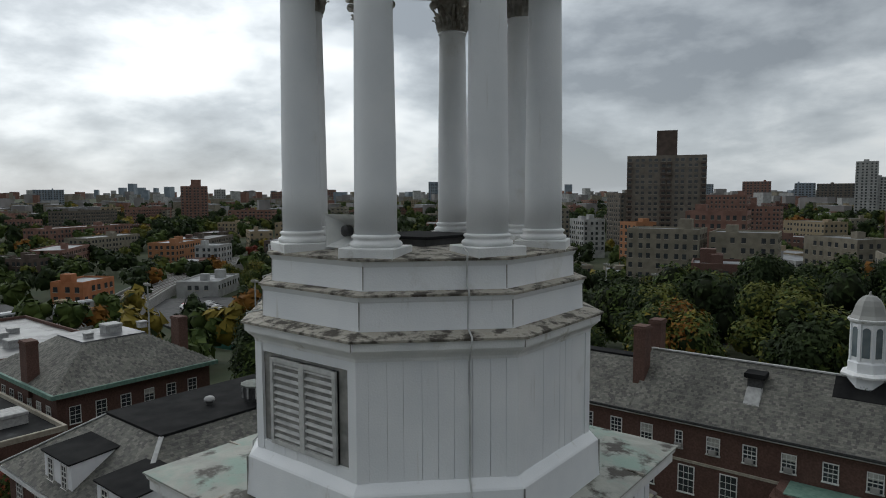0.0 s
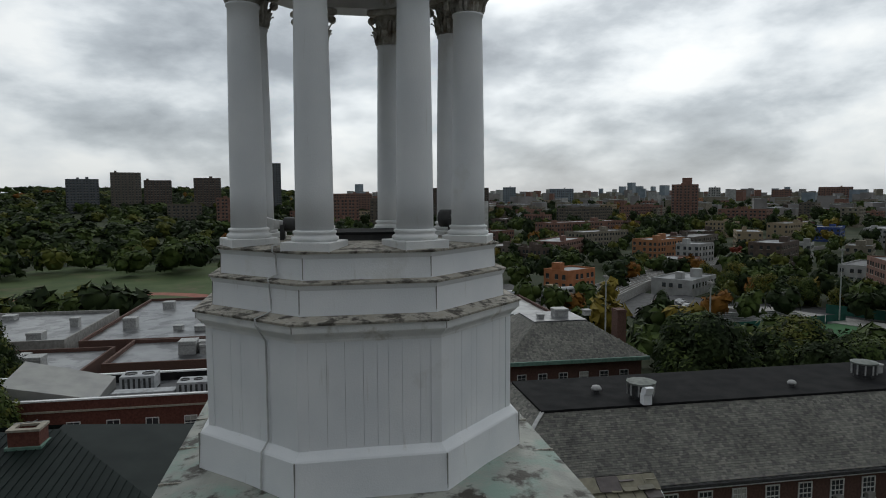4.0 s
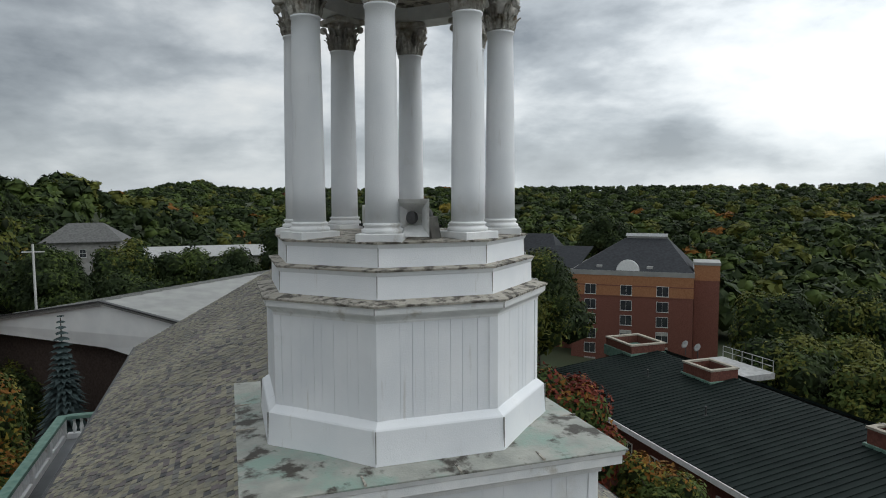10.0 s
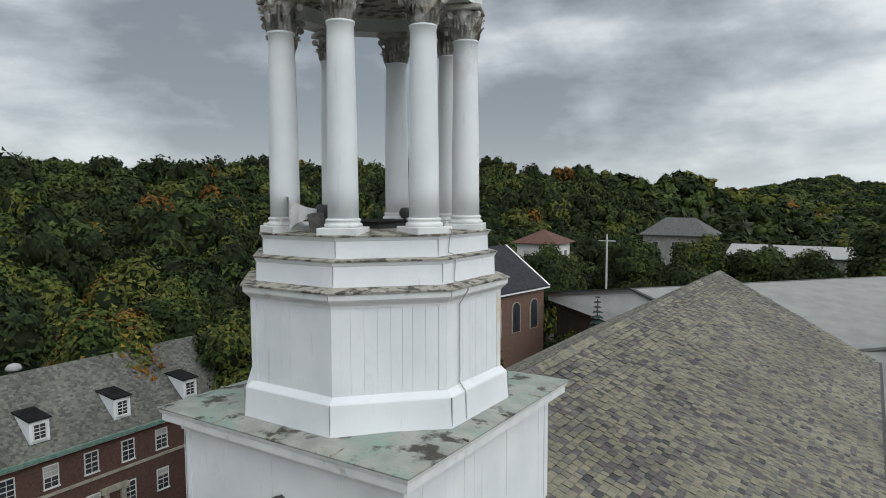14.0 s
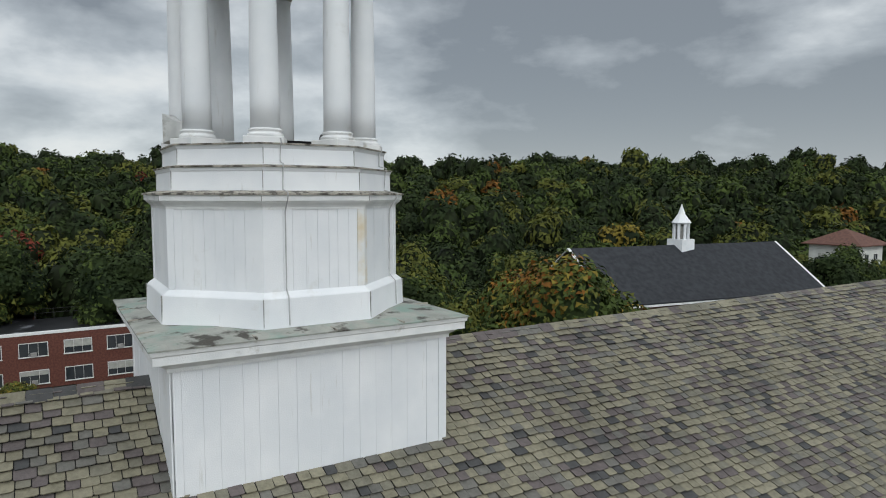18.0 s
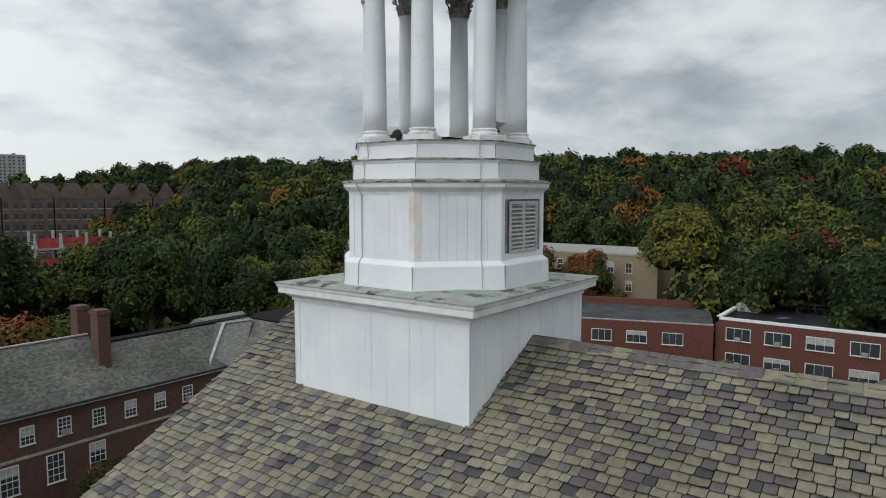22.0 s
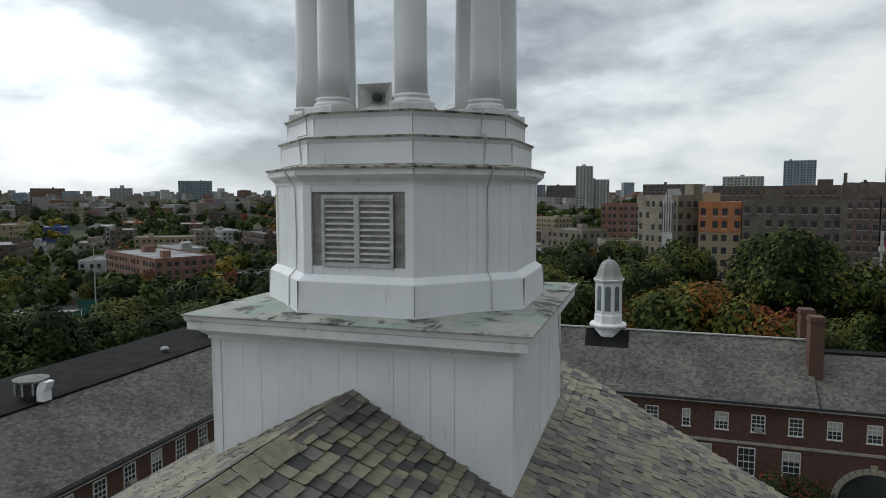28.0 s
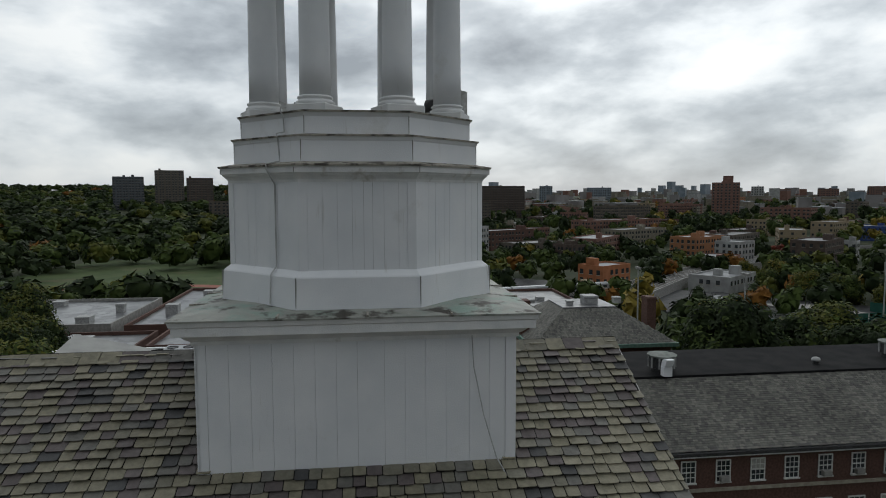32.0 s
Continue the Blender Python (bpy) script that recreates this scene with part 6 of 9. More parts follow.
lathe(bm, [(0.5, -3.9), (0.5, -2.4)], 8, radians(22.5), 30.5, -46.5)
bpart(cl, "core", bm, JOINT)
bm = bmesh.new()
lathe(bm, [(0.85, -2.45), (0.98, -2.3), (0.7, -1.95), (0.38, -1.5), (0.18, -0.95), (0.04, -0.5)], 8, radians(22.5), 30.5, -46.5)
bpart(cl, "cap", bm, WHITE)

cl.location = (32.3, -49.9, -5.4)

# ---- flat-roofed red brick dormitories to the east ----
def prism(b, name, pts, z0, z1, mat, label=""):
    """An upright prism over a plan of corners given in the world."""
    bm = bmesh.new()
    lo = [bm.verts.new((x, y, z0)) for x, y in pts]
    hi = [bm.verts.new((x, y, z1)) for x, y in pts]
    for i in range(len(pts)):
        j = (i + 1) % len(pts)
        bm.faces.new((lo[i], lo[j], hi[j], hi[i]))
    bm.faces.new(hi)
    bm.faces.new(lo[::-1])
    bmesh.ops.recalc_face_normals(bm, faces=bm.faces)
    return bpart(b, name, bm, mat, label)


def wall_run(b, name, p, q, t, z0, z1, mat, grow=0.0):
    """A straight wall or coping of thickness t along p to q, its outer face on the line."""
    d = (Vector(q) - Vector(p)).normalized()
    n = Vector((d.y, -d.x)) * t
    g, o = d * grow, Vector((-d.y, d.x)) * grow
    a, c = Vector(p) + o - g, Vector(q) + o + g
    return prism(b, name, [a, c, c + n - o * 2, a + n - o * 2], z0, z1, mat)


def dorm_windows(b, p, q, first, step, count, z, floors, rz, w=2.05, h=1.2, cols=3):
    d = (Vector(q) - Vector(p)).normalized()
    o = Vector((d.y, -d.x)) * 0.02
    for f in range(floors):
        for i in range(count):
            m = Vector(p) + d * (first + i * step) + o
            window(b, m.x, m.y, z - f * 2.7, rz, w, h, cols, 1, ac=0.3)


BLACKWET = material("wet_black_roof", (0.010, 0.011, 0.013), (0.022, 0.023, 0.026), 0.5, 0.5, 0.15, 4, spec=0.4, stain=(0.20, 0.21, 0.23), stain_scale=0.28, stain_cut=(0.60, 0.64))
fa = building("flat_dormitory", 60, 26, -30, "long flat-roofed red brick dormitory bent at a round stair tower")
FA = [(62.4, 10.6), (56.0, 29.5), (56.0, 41.3), (67.0, 41.3), (67.0, 31.4), (73.0, 13.8)]
prism(fa, "wall", FA, -32, -14.1, BRICK_BR)
DULLROOF = material("dull_grey_roofing", (0.045, 0.046, 0.047), (0.085, 0.086, 0.087), 0.9, 0.6, 0.2, 8, spec=0.15)
prism(fa, "flat_roof", [(62.8, 10.9), (56.4, 29.6), (56.4, 41.0), (66.7, 41.0), (66.7, 31.3), (72.6, 13.9)], -14.1, -14.04, DULLROOF)
for p, q, top, m in (((56.0, 29.5), (62.4, 10.6), -14.0, CONCRETE), ((56.0, 41.3), (56.0, 29.5), -14.0, CONCRETE), ((67.0, 31.4), (67.0, 41.3), -13.2, BRICK_BR), ((73.0, 13.8), (67.0, 31.4), -13.2, BRICK_BR)):
    wall_run(fa, "parapet", q, p, 0.35, -14.1, top, m, 0.0)
dorm_windows(fa, (56.0, 29.5), (62.4, 10.6), 4.6, 3.75, 4, -16.4, 4, -72)
dorm_windows(fa, (56.0, 41.3), (56.0, 29.5), 6.6, 3.6, 2, -16.4, 4, -90)
dorm_windows(fa, (56.0, 41.3), (56.0, 29.5), 1.9, 3.6, 1, -16.2, 4, -90, 1.0, 1.2, 2)
rs = building("round_brick_stack", 38.9, 16.7, -17, "round banded brick stack with a moulded open top", "chimney")
bm = bmesh.new()
lathe(bm, [(0.93, -17), (0.93, -11.2), (1.0, -11.15), (1.0, -11.0), (0.93, -10.95), (0.93, -10.45), (1.04, -10.38), (1.06, -10.1), (0.85, -10.08), (0.8, -11.0)], 24, 0, 38.9, 16.7)
smooth(bpart(rs, "shaft", bm, BRICK))
for z in (-11.9, -11.35, -10.75):
    bm = bmesh.new()
    lathe(bm, [(0.94, z), (0.965, z + 0.01), (0.965, z + 0.05), (0.94, z + 0.06)], 24, 0, 38.9, 16.7)
    bpart(rs, "iron_band", bm, DARKMETAL)
bm = bmesh.new()
lathe(bm, [(1.0, -14.05), (1.0, -13.75), (0.85, -13.35), (0.5, -13.1), (0.05, -13.02)], 16, 0, 58.6, 33.5)
smooth(bpart(fa, "skylight_dome", bm, FLASH, "pale bubble skylight"))
fc = building("flat_dormitory", 58, 44, -30, "taller red brick end block with a flat roof")
prism(fc, "wall", [(55.9, 41.4), (55.9, 46.9), (61.0, 46.9), (61.0, 41.4)], -32, -12.4, BRICK_BR)
prism(fc, "coping", [(55.8, 41.3), (55.8, 47.0), (61.1, 47.0), (61.1, 41.3)], -12.4, -12.2, DARKMETAL)
prism(fc, "flat_roof", [(56.2, 41.7), (56.2, 46.6), (60.7, 46.6), (60.7, 41.7)], -12.2, -12.17, ROOF_BLACK)
dorm_windows(fc, (55.9, 46.9), (55.9, 41.4), 4.0, 1, 1, -14.9, 4, -90, 0.95, 1.2, 1)
fb = building("flat_dormitory", 67, 0, -30, "flat-roofed red brick dormitory block with white coping and a wet roof")
prism(fb, "wall", [(63.0, -13.2), (63.0, 10.6), (84, 10.6), (84, 4.4), (74, 4.4), (74, -13.2)], -32, -13.75, BRICK_BR)
prism(fb, "flat_roof", [(63.3, -12.9), (63.3, 10.3), (83.7, 10.3), (83.7, 4.7), (73.7, 4.7), (73.7, -12.9)], -13.75, -13.68, BLACKWET)
for p, q in (((63.0, -13.2), (63.0, 10.6)), ((63.0, 10.6), (84, 10.6))):
    wall_run(fb, "parapet", p, q, 0.3, -13.75, -13.45, BRICK_BR)
    wall_run(fb, "coping", p, q, 0.34, -13.45, -13.2, TRIM, 0.05)
dorm_windows(fb, (63.0, 10.6), (63.0, -13.2), 2.3, 3.75, 6, -15.5, 4, -90, 2.3, 1.25)
for pts, z0, z1 in (([(66.0, -16.2), (66.0, -12.4), (71.5, -12.4), (71.5, -16.2)], -32, -10.95), ([(78.4, 5.2), (78.4, 9.7), (82.6, 9.7), (82.6, 5.2)], -13.7, -10.5)):
    prism(fb, "stair_head", pts, z0, z1, BRICK_BR)
    prism(fb, "coping", [(x + (0.08 if i > 1 else -0.08), y + (0.08 if i in (1, 2) else -0.08)) for i, (x, y) in enumerate(pts)], z1, z1 + 0.16, TRIM)
    prism(fb, "flat_roof", [(x + (-0.3 if i > 1 else 0.3), y + (-0.3 if i in (1, 2) else 0.3)) for i, (x, y) in enumerate(pts)], z1 + 0.16, z1 + 0.18, BLACKWET)
for p, q in (((73.9, -13.0), (73.9, 4.4)), ((74.0, 4.5), (78.3, 4.5))):
    d_ = Vector(q) - Vector(p)
    k_ = int(d_.length / 1.7)
    for i in range(k_ + 1):
        m = Vector(p) + d_ * (i / k_)
        bbox(fb, "rail_post", m.x - 0.025, m.x + 0.025, m.y - 0.025, m.y + 0.025, -13.7, -12.6, DARKMETAL)
    for z in (-13.1, -12.65):
        wall_run(fb, "guard_rail", p, q, 0.04, z, z + 0.04, DARKMETAL)
for at, w, h in (((71.5, 9.0, -13.6), 2.2, 0.9), ((73.2, 8.6, -13.6), 1.2, 1.1), ((70, -11.2, -13.6), 1.0, 0.6)):
    vent_box(at, w, h, "pale rooftop machine housing")

# ---- tan stone building with the pyramid-roofed tower ----
sb = building("stone_building", 95, 46, -26, "tan stone building with flat parapets and a steep copper pyramid tower")
bbox(sb, "wall", 87.4, 102, 27, 54.8, -27, -9.6, BRICK_TAN)
bbox(sb, "parapet", 87.3, 102.1, 26.9, 54.8, -9.6, -9.35, STONE)
bbox(sb, "pier", 86.0, 90, 24.6, 26.9, -27, -8.2, BRICK_TAN)
bbox(sb, "coping", 85.9, 90.1, 24.5, 26.9, -8.2, -8.05, STONE)
bbox(sb, "flat_roof", 87.7, 101.7, 27.3, 54.5, -9.35, -9.3, CONCRETE)
for i in range(9):
    for z in (-12.2, -15.0, -17.8):
        window(sb, 87.38, 29.5 + i * 2.9, z, -90, 0.9, 1.5, 2, 2)
bbox(sb, "tower", 93.7, 99.3, 55.3, 60.9, -27, -5.7, BRICK_TAN)
bm = bmesh.new()
lathe(bm, [(3.1 * R2, -5.75), (3.0 * R2, -5.55), (0.05, 1.35)], 4, Q45, 96.5, 58.1)
DULLCU = material("dull_copper", (0.10, 0.13, 0.13), (0.16, 0.19, 0.19), 0.6, 2.0, 0.2, 10)
bpart(sb, "pyramid_roof", bm, DULLCU)
apex = Vector((96.5, 58.1, 1.3))
for a, b in (((93.5, 55.1), (93.5, 61.1)), ((93.5, 55.1), (99.5, 55.1))):
    for i in range(1, 9):
        m = Vector(a).lerp(Vector(b), i / 9)
        strip(sb, "standing_seam", (m.x, m.y, -5.5), tuple(Vector((m.x, m.y, -5.5)).lerp(apex, 1 - abs(2 * i / 9 - 1) * 0.96)), DULLCU, 0.05, 0.05)
for y in (56.5, 59.6):
    bbox(sb, "tower_slit", 93.6, 93.8, y - 0.3, y + 0.3, -9.2, -6.9, GLASS_DARK)
for x in (95.2, 97.8):
    bbox(sb, "tower_slit", x - 0.3, x + 0.3, 55.2, 55.4, -9.2, -6.9, GLASS_DARK)
# tan apartment house with machines on its grey roof
ta = building("tan_apartment_house", 76, 70, -28, "tan brick apartment house with machines on its flat roof", "apartment building")
TA = [(64.4, 70.2), (69.6, 66.9), (71.6, 60.8), (86.0, 55.2), (90.5, 66.0), (71.2, 80.8)]
prism(ta, "wall", TA, -28, -10.7, BRICK_TAN)
prism(ta, "parapet", [(x - 0.1, y - 0.1) for x, y in TA], -10.7, -10.45, STONE)
prism(ta, "flat_roof", [(65.0, 70.3), (69.9, 67.3), (72.0, 61.2), (85.6, 55.9), (89.9, 65.8), (71.3, 80.0)], -10.45, -10.41, FLASH)
for z in (-13.0, -15.8, -18.6, -21.4):
    for p, q, n_, rz in (((64.4, 70.2), (69.6, 66.9), 3, -32.4), ((71.6, 60.8), (86.0, 55.2), 6, -21.3), ((71.2, 80.8), (64.4, 70.2), 4, -122.7)):
        for i in range(n_):
            m = Vector(p).lerp(Vector(q), (i + 0.5) / n_)
            window(ta, m.x, m.y, z, rz, 1.1, 1.6, 1, 2)
for at, w, h in (((68.5, 73.5, -10.4), 2.4, 1.6), ((71.5, 72.0, -10.4), 1.8, 2.4), ((74.6, 64.5, -10.4), 4.2, 2.4), ((70.2, 69.4, -10.4), 1.3, 0.9), ((67.0, 71.6, -10.4), 0.9, 1.2), ((79.0, 62.0, -10.4), 1.2, 1.5)):
    vent_box(at, w, h, "pale rooftop machine housing")

# ---- orange and red brick residence to the south-west, drawn along its own front and then turned ----
BRICK_RES = material("residence_brick", (0.160, 0.062, 0.046), (0.225, 0.092, 0.068), 0.85, 6.0, 0.3, 30)
od = building("residence_hall", 0, 0, 0, "orange and red brick residence hall with dark hipped roofs")
for x0, x1, y0, zt in ((-21, 0, 0, 0.0), (-36, -21.2, 7, -0.6)):
    bbox(od, "wall", x0, x1, y0, 20, -40, -17.1 + zt, BRICK_RES)
    bbox(od, "string_course", x0 - 0.06, x1 + 0.06, y0 - 0.06, 20.06, -17.1 + zt, -16.95 + zt, BRICK_RES)
    bbox(od, "upper_wall", x0 - 0.03, x1 + 0.03, y0 - 0.03, 20.03, -16.95 + zt, -13.3 + zt, BRICK_OR)
    bbox(od, "string_course", x0 - 0.05, x1 + 0.05, y0 - 0.05, y0, -15.2 + zt, -15.02 + zt, BRICK_RES)
    bbox(od, "roof_band", x0 - 0.1, x1 + 0.1, y0 - 0.1, 20.1, -13.3 + zt, -12.45 + zt, METALGREY, "pale grey metal fascia")
bpoly(od, "roof", [(-21, 0, -12.45), (0, 0, -12.45), (-4.9, 10, -6.9), (-12, 10, -6.9)], DSL)
bpoly(od, "roof", [(-21, 20, -12.45), (-21, 0, -12.45), (-12, 10, -6.9), (-12, 12, -6.9)], DSL)
bpoly(od, "roof", [(0, 0, -12.45), (0, 20, -12.45), (-4.9, 12, -6.9), (-4.9, 10, -6.9)], DSL)
bpoly(od, "roof", [(0, 20, -12.45), (-21, 20, -12.45), (-12, 12, -6.9), (-4.9, 12, -6.9)], DSL)
bpoly(od, "roof", [(-36, 7, -13.05), (-21.2, 7, -13.05), (-19, 14, -9.2), (-31, 14, -9.2)], DSL)
bpoly(od, "roof", [(-36, 20, -13.05), (-36, 7, -13.05), (-31, 14, -9.2)], DSL)
bbox(od, "roof_penthouse", -12.1, -4.9, 9.6, 13, -9.3, -6.75, METALGREY, "pale flat-topped roof well")
bbox(od, "penthouse_rim", -12.3, -4.7, 9.4, 9.7, -6.75, -6.2, TRIM)
bm = bmesh.new()
lathe(bm, [(0.05, -0.2), (2.0, -0.2), (2.0, 0.35), (1.7, 0.35), (1.7, 5.0), (0.05, 5.0)], 32, 0)
bmesh.ops.rotate(bm, verts=bm.verts, cent=(0, 0, 0), matrix=Matrix.Rotation(radians(-90), 3, "X"))
bmesh.ops.translate(bm, verts=bm.verts, vec=(-11.1, 0.3, -12.45))
bpart(od, "round_dormer", bm, TRIM, "white half-round dormer on the roof edge")
for x in (-16.2, -7.4):
    bbox(od, "roof_vent", x - 0.5, x + 0.5, 0.8, 1.6, -12.3, -11.6, FLASH)
bbox(od, "stair_tower", 0.1, 4.2, 2.0, 8.0, -40, -13.9, BRICK_RES)
bbox(od, "stair_tower_top", 0.08, 4.25, 1.95, 8.05, -13.9, -11.2, BRICK_OR)
bbox(od, "stair_tower_band", -0.1, 4.35, 1.85, 8.15, -11.2, -10.7, METALGREY)
for x in (-17.6, -11.3, -5.1):
    for k in range(6):
        window(od, x, -0.07, -16.8 - k * 2.7 + (0.0 if k else 0.06), 0, 1.9, 1.7, 2, 1)
# cross wing behind with its own gable
bbox(od, "rear_wing", -46, -27.5, 20.2, 36, -40, -13.0, BRICK_OR)
bpoly(od, "roof", [(-46.5, 19.8, -13.0), (-27, 19.8, -13.0), (-30, 28, -7.6), (-43, 28, -7.6)], DSL)
bpoly(od, "roof", [(-27, 19.8, -13.0), (-27, 36.2, -13.0), (-30, 28, -7.6)], DSL)
bbox(od, "roof_band", -46.2, -27.3, 20.0, 20.2, -13.7, -13.0, METALGREY)
bm = bmesh.new()
lathe(bm, [(0.05, -0.2), (2.0, -0.2), (2.0, 0.35), (1.7, 0.35), (1.7, 5.0), (0.05, 5.0)], 32, 0)
bmesh.ops.rotate(bm, verts=bm.verts, cent=(0, 0, 0), matrix=Matrix.Rotation(radians(-90), 3, "X"))
bmesh.ops.translate(bm, verts=bm.verts, vec=(-31.5, 20.6, -12.95))
bpart(od, "round_dormer", bm, TRIM, "white half-round dormer on the roof edge")
od.matrix_world = Matrix.Translation((-74.3, -84.7, 0)) @ Matrix.Rotation(radians(141.3), 4, "Z")

# white house and long grey roofs among the southern trees
wh = building("white_house", 42, -99, -28, "white stucco house with a red tile roof among trees", "house")
bbox(wh, "wall", 38.5, 45.5, -102.5, -95.6, -28, -7.2, material("white_stucco", (0.6, 0.6, 0.57), (0.7, 0.7, 0.66), 0.8, 1.0))
REDT = material("red_tile", (0.10, 0.05, 0.04), (0.16, 0.08, 0.06), 0.8, 3.0)
for pts in ([(37.7, -94.8, -7.2), (46.3, -94.8, -7.2), (42, -99, -5.0)], [(37.7, -103.3, -7.2), (37.7, -94.8, -7.2), (42, -99, -5.0)], [(46.3, -94.8, -7.2), (46.3, -103.3, -7.2), (42, -99, -5.0)]):
    bpoly(wh, "roof", pts[::-1], REDT)
for x in (40.4, 43.6):
    window(wh, x, -95.58, -10.2, 180, 1.0, 1.6, 2, 2)
for y in (-98, -100.5):
    window(wh, 38.48, y, -10.2, -90, 1.0, 1.6, 2, 2)
DSLATE = material("grey_shingle", (0.09, 0.09, 0.088), (0.14, 0.14, 0.135), 0.85, 2.0, 0.3, 20)
gh = building("grey_roofed_house", 32, -150, -30, "pale house with a big hipped grey roof", "house")
bbox(gh, "wall", 25, 40, -165, -153, -30, -8.6, CONCRETE)
for tri_ in ([(24.2, -152, -8.6), (40.8, -152, -8.6), (36, -158, -4.6), (29, -158, -4.6)], [(24.2, -166, -8.6), (24.2, -152, -8.6), (29, -158, -4.6)], [(40.8, -152, -8.6), (40.8, -166, -8.6), (36, -158, -4.6)]):
    bpoly(gh, "roof", tri_[::-1], DSLATE)
for x in (28, 32.5, 37):
    window(gh, x, -152.9, -12.0, 180, 1.2, 1.7, 2, 2)
lo = building("long_pale_building", 8, -160, -30, "long low building with a pale metal roof")
bbox(lo, "wall", -6, 20, -168, -152, -30, -12.5, CONCRETE)
bpoly(lo, "roof", [(-7, -151, -12.5), (21, -151, -12.5), (21, -160, -10.6), (-7, -160, -10.6)][::-1], FLASH)
# utility pole
up = empty("utility_pole", (24.4, -81.3, -28), "weathered wooden utility pole with a crossarm", "pole")
bm = bmesh.new()
lathe(bm, [(0.19, 0), (0.13, 23.6)], 10, 0)
link("post", bm, GREYWOOD, up)
bm = bmesh.new()
box(bm, -1.2, 1.2, -0.06, 0.06, 22.6, 22.75)
link("crossarm", bm, GREYWOOD, up)
# floodlight masts of the playing field
for x, y, z1 in ((-69, 157, -17), (-50.5, 143, -17), (-41, 143, -16), (-96, 66, -14), (-104, 50, -13.5), (-150, 140, -14)):
    mst = empty("floodlight_mast", (x, y, -34), "tall pale steel floodlight mast by the playing field", "light mast", "floodlight masts")
    bm = bmesh.new()
    lathe(bm, [(0.2, 0), (0.12, z1 + 34)], 8, 0)
    link("mast", bm, FLASH, mst)
    bm = bmesh.new()
    box(bm, -1.0, 1.0, -0.06, 0.06, z1 + 33.4, z1 + 33.5)
    link("crossbar", bm, FLASH, mst)
    for k in range(4):
        bm = bmesh.new()
        box(bm, -0.95 + k * 0.5, -0.55 + k * 0.5, -0.25, 0.15, z1 + 33.5, z1 + 33.85)
        link("lamp", bm, CONCRETE, mst)
# lawns and paths of the quad
COURT = material("court_asphalt", (0.055, 0.057, 0.06), (0.085, 0.087, 0.09), 0.7, 1.2, 0.2, 12)
tagged(quadmesh("lawn", [(-25.5, 4, -27.9), (25.5, 4, -27.9), (25.5, 43, -27.9), (-25.5, 43, -27.9)], [(0, 1, 2, 3)], GRASS), "mown lawn in the college quad", "lawn", kind="structure")
tagged(quadmesh("pavement", [(10.2, -60, -27.9), (37, -60, -27.9), (37, 2, -27.9), (10.2, 2, -27.9)], [(0, 1, 2, 3)], COURT), "dark paved court beside the hall", "pavement", kind="structure")

band = empty("paving_bands", (23, -30, -27.9), "pale concrete bands across the dark court", "paving")
for k in range(9):
    bm = bmesh.new()
    box(bm, -12.4, 13.6, -28 + k * 6.5, -27.5 + k * 6.5, 0.0, 0.03)
    part("band", bm, CONCRETE, band)

# ---- city: kit ----
CREAM = material("cream_brick", (0.17, 0.15, 0.115), (0.25, 0.225, 0.175), 0.85, 0.4, 0.2, 10)
GREYBR = material("grey_brown_brick", (0.095, 0.08, 0.066), (0.15, 0.13, 0.107), 0.85, 0.4, 0.2, 10)
DARKBR = material("dark_brown_brick", (0.075, 0.055, 0.045), (0.12, 0.09, 0.075), 0.85, 0.4, 0.2, 10)
ROSEBR = material("rose_brick", (0.17, 0.09, 0.07), (0.25, 0.14, 0.11), 0.85, 0.4, 0.2, 10)
PALEWALL = material("pale_render", (0.28, 0.28, 0.27), (0.42, 0.42, 0.41), 0.7, 0.3, 0.1, 10)
ORANGEW = material("orange_render", (0.34, 0.13, 0.055), (0.42, 0.17, 0.08), 0.8, 0.5, 0.1, 10)
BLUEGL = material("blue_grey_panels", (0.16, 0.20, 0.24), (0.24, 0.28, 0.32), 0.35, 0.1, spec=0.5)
ROOFPALE = material("pale_flat_roof", (0.13, 0.135, 0.14), (0.30, 0.31, 0.32), 0.6, 0.15, 0.1, 3)
ROOFDARK = material("dark_flat_roof", (0.05, 0.05, 0.052), (0.11, 0.11, 0.11), 0.5, 0.15, 0.1, 3)
REDSTEEL = material("red_panel", (0.32, 0.04, 0.05), (0.42, 0.07, 0.07), 0.6, 0.8)
GREYCON = material("dark_grey_concrete", (0.075, 0.082, 0.092), (0.115, 0.123, 0.135), 0.8, 0.3, 0.1, 8)
# brick for far houses, its grey stands in for distance haze
GREYHAZE = material("haze_greyed_brick", (0.20, 0.185, 0.18), (0.29, 0.275, 0.27), 0.85, 0.05, 0.1, 8)
BLUEPAN = material("blue_panel", (0.03, 0.06, 0.20), (0.05, 0.09, 0.27), 0.6, 0.8)
WALLS = {"brown brick": DARKBR, "grey-brown brick": GREYBR, "rose brick": ROSEBR, "cream brick": CREAM, "tan brick": BRICK_TAN, "white rendered": PALEWALL, "orange rendered": ORANGEW, "orange brick": BRICK_OR, "red brick": BRICK}
TOWERBR = material("tower_brick", (0.14, 0.12, 0.098), (0.21, 0.185, 0.155), 0.85, 0.4, 0.2, 10)
crng = random.Random(2024)


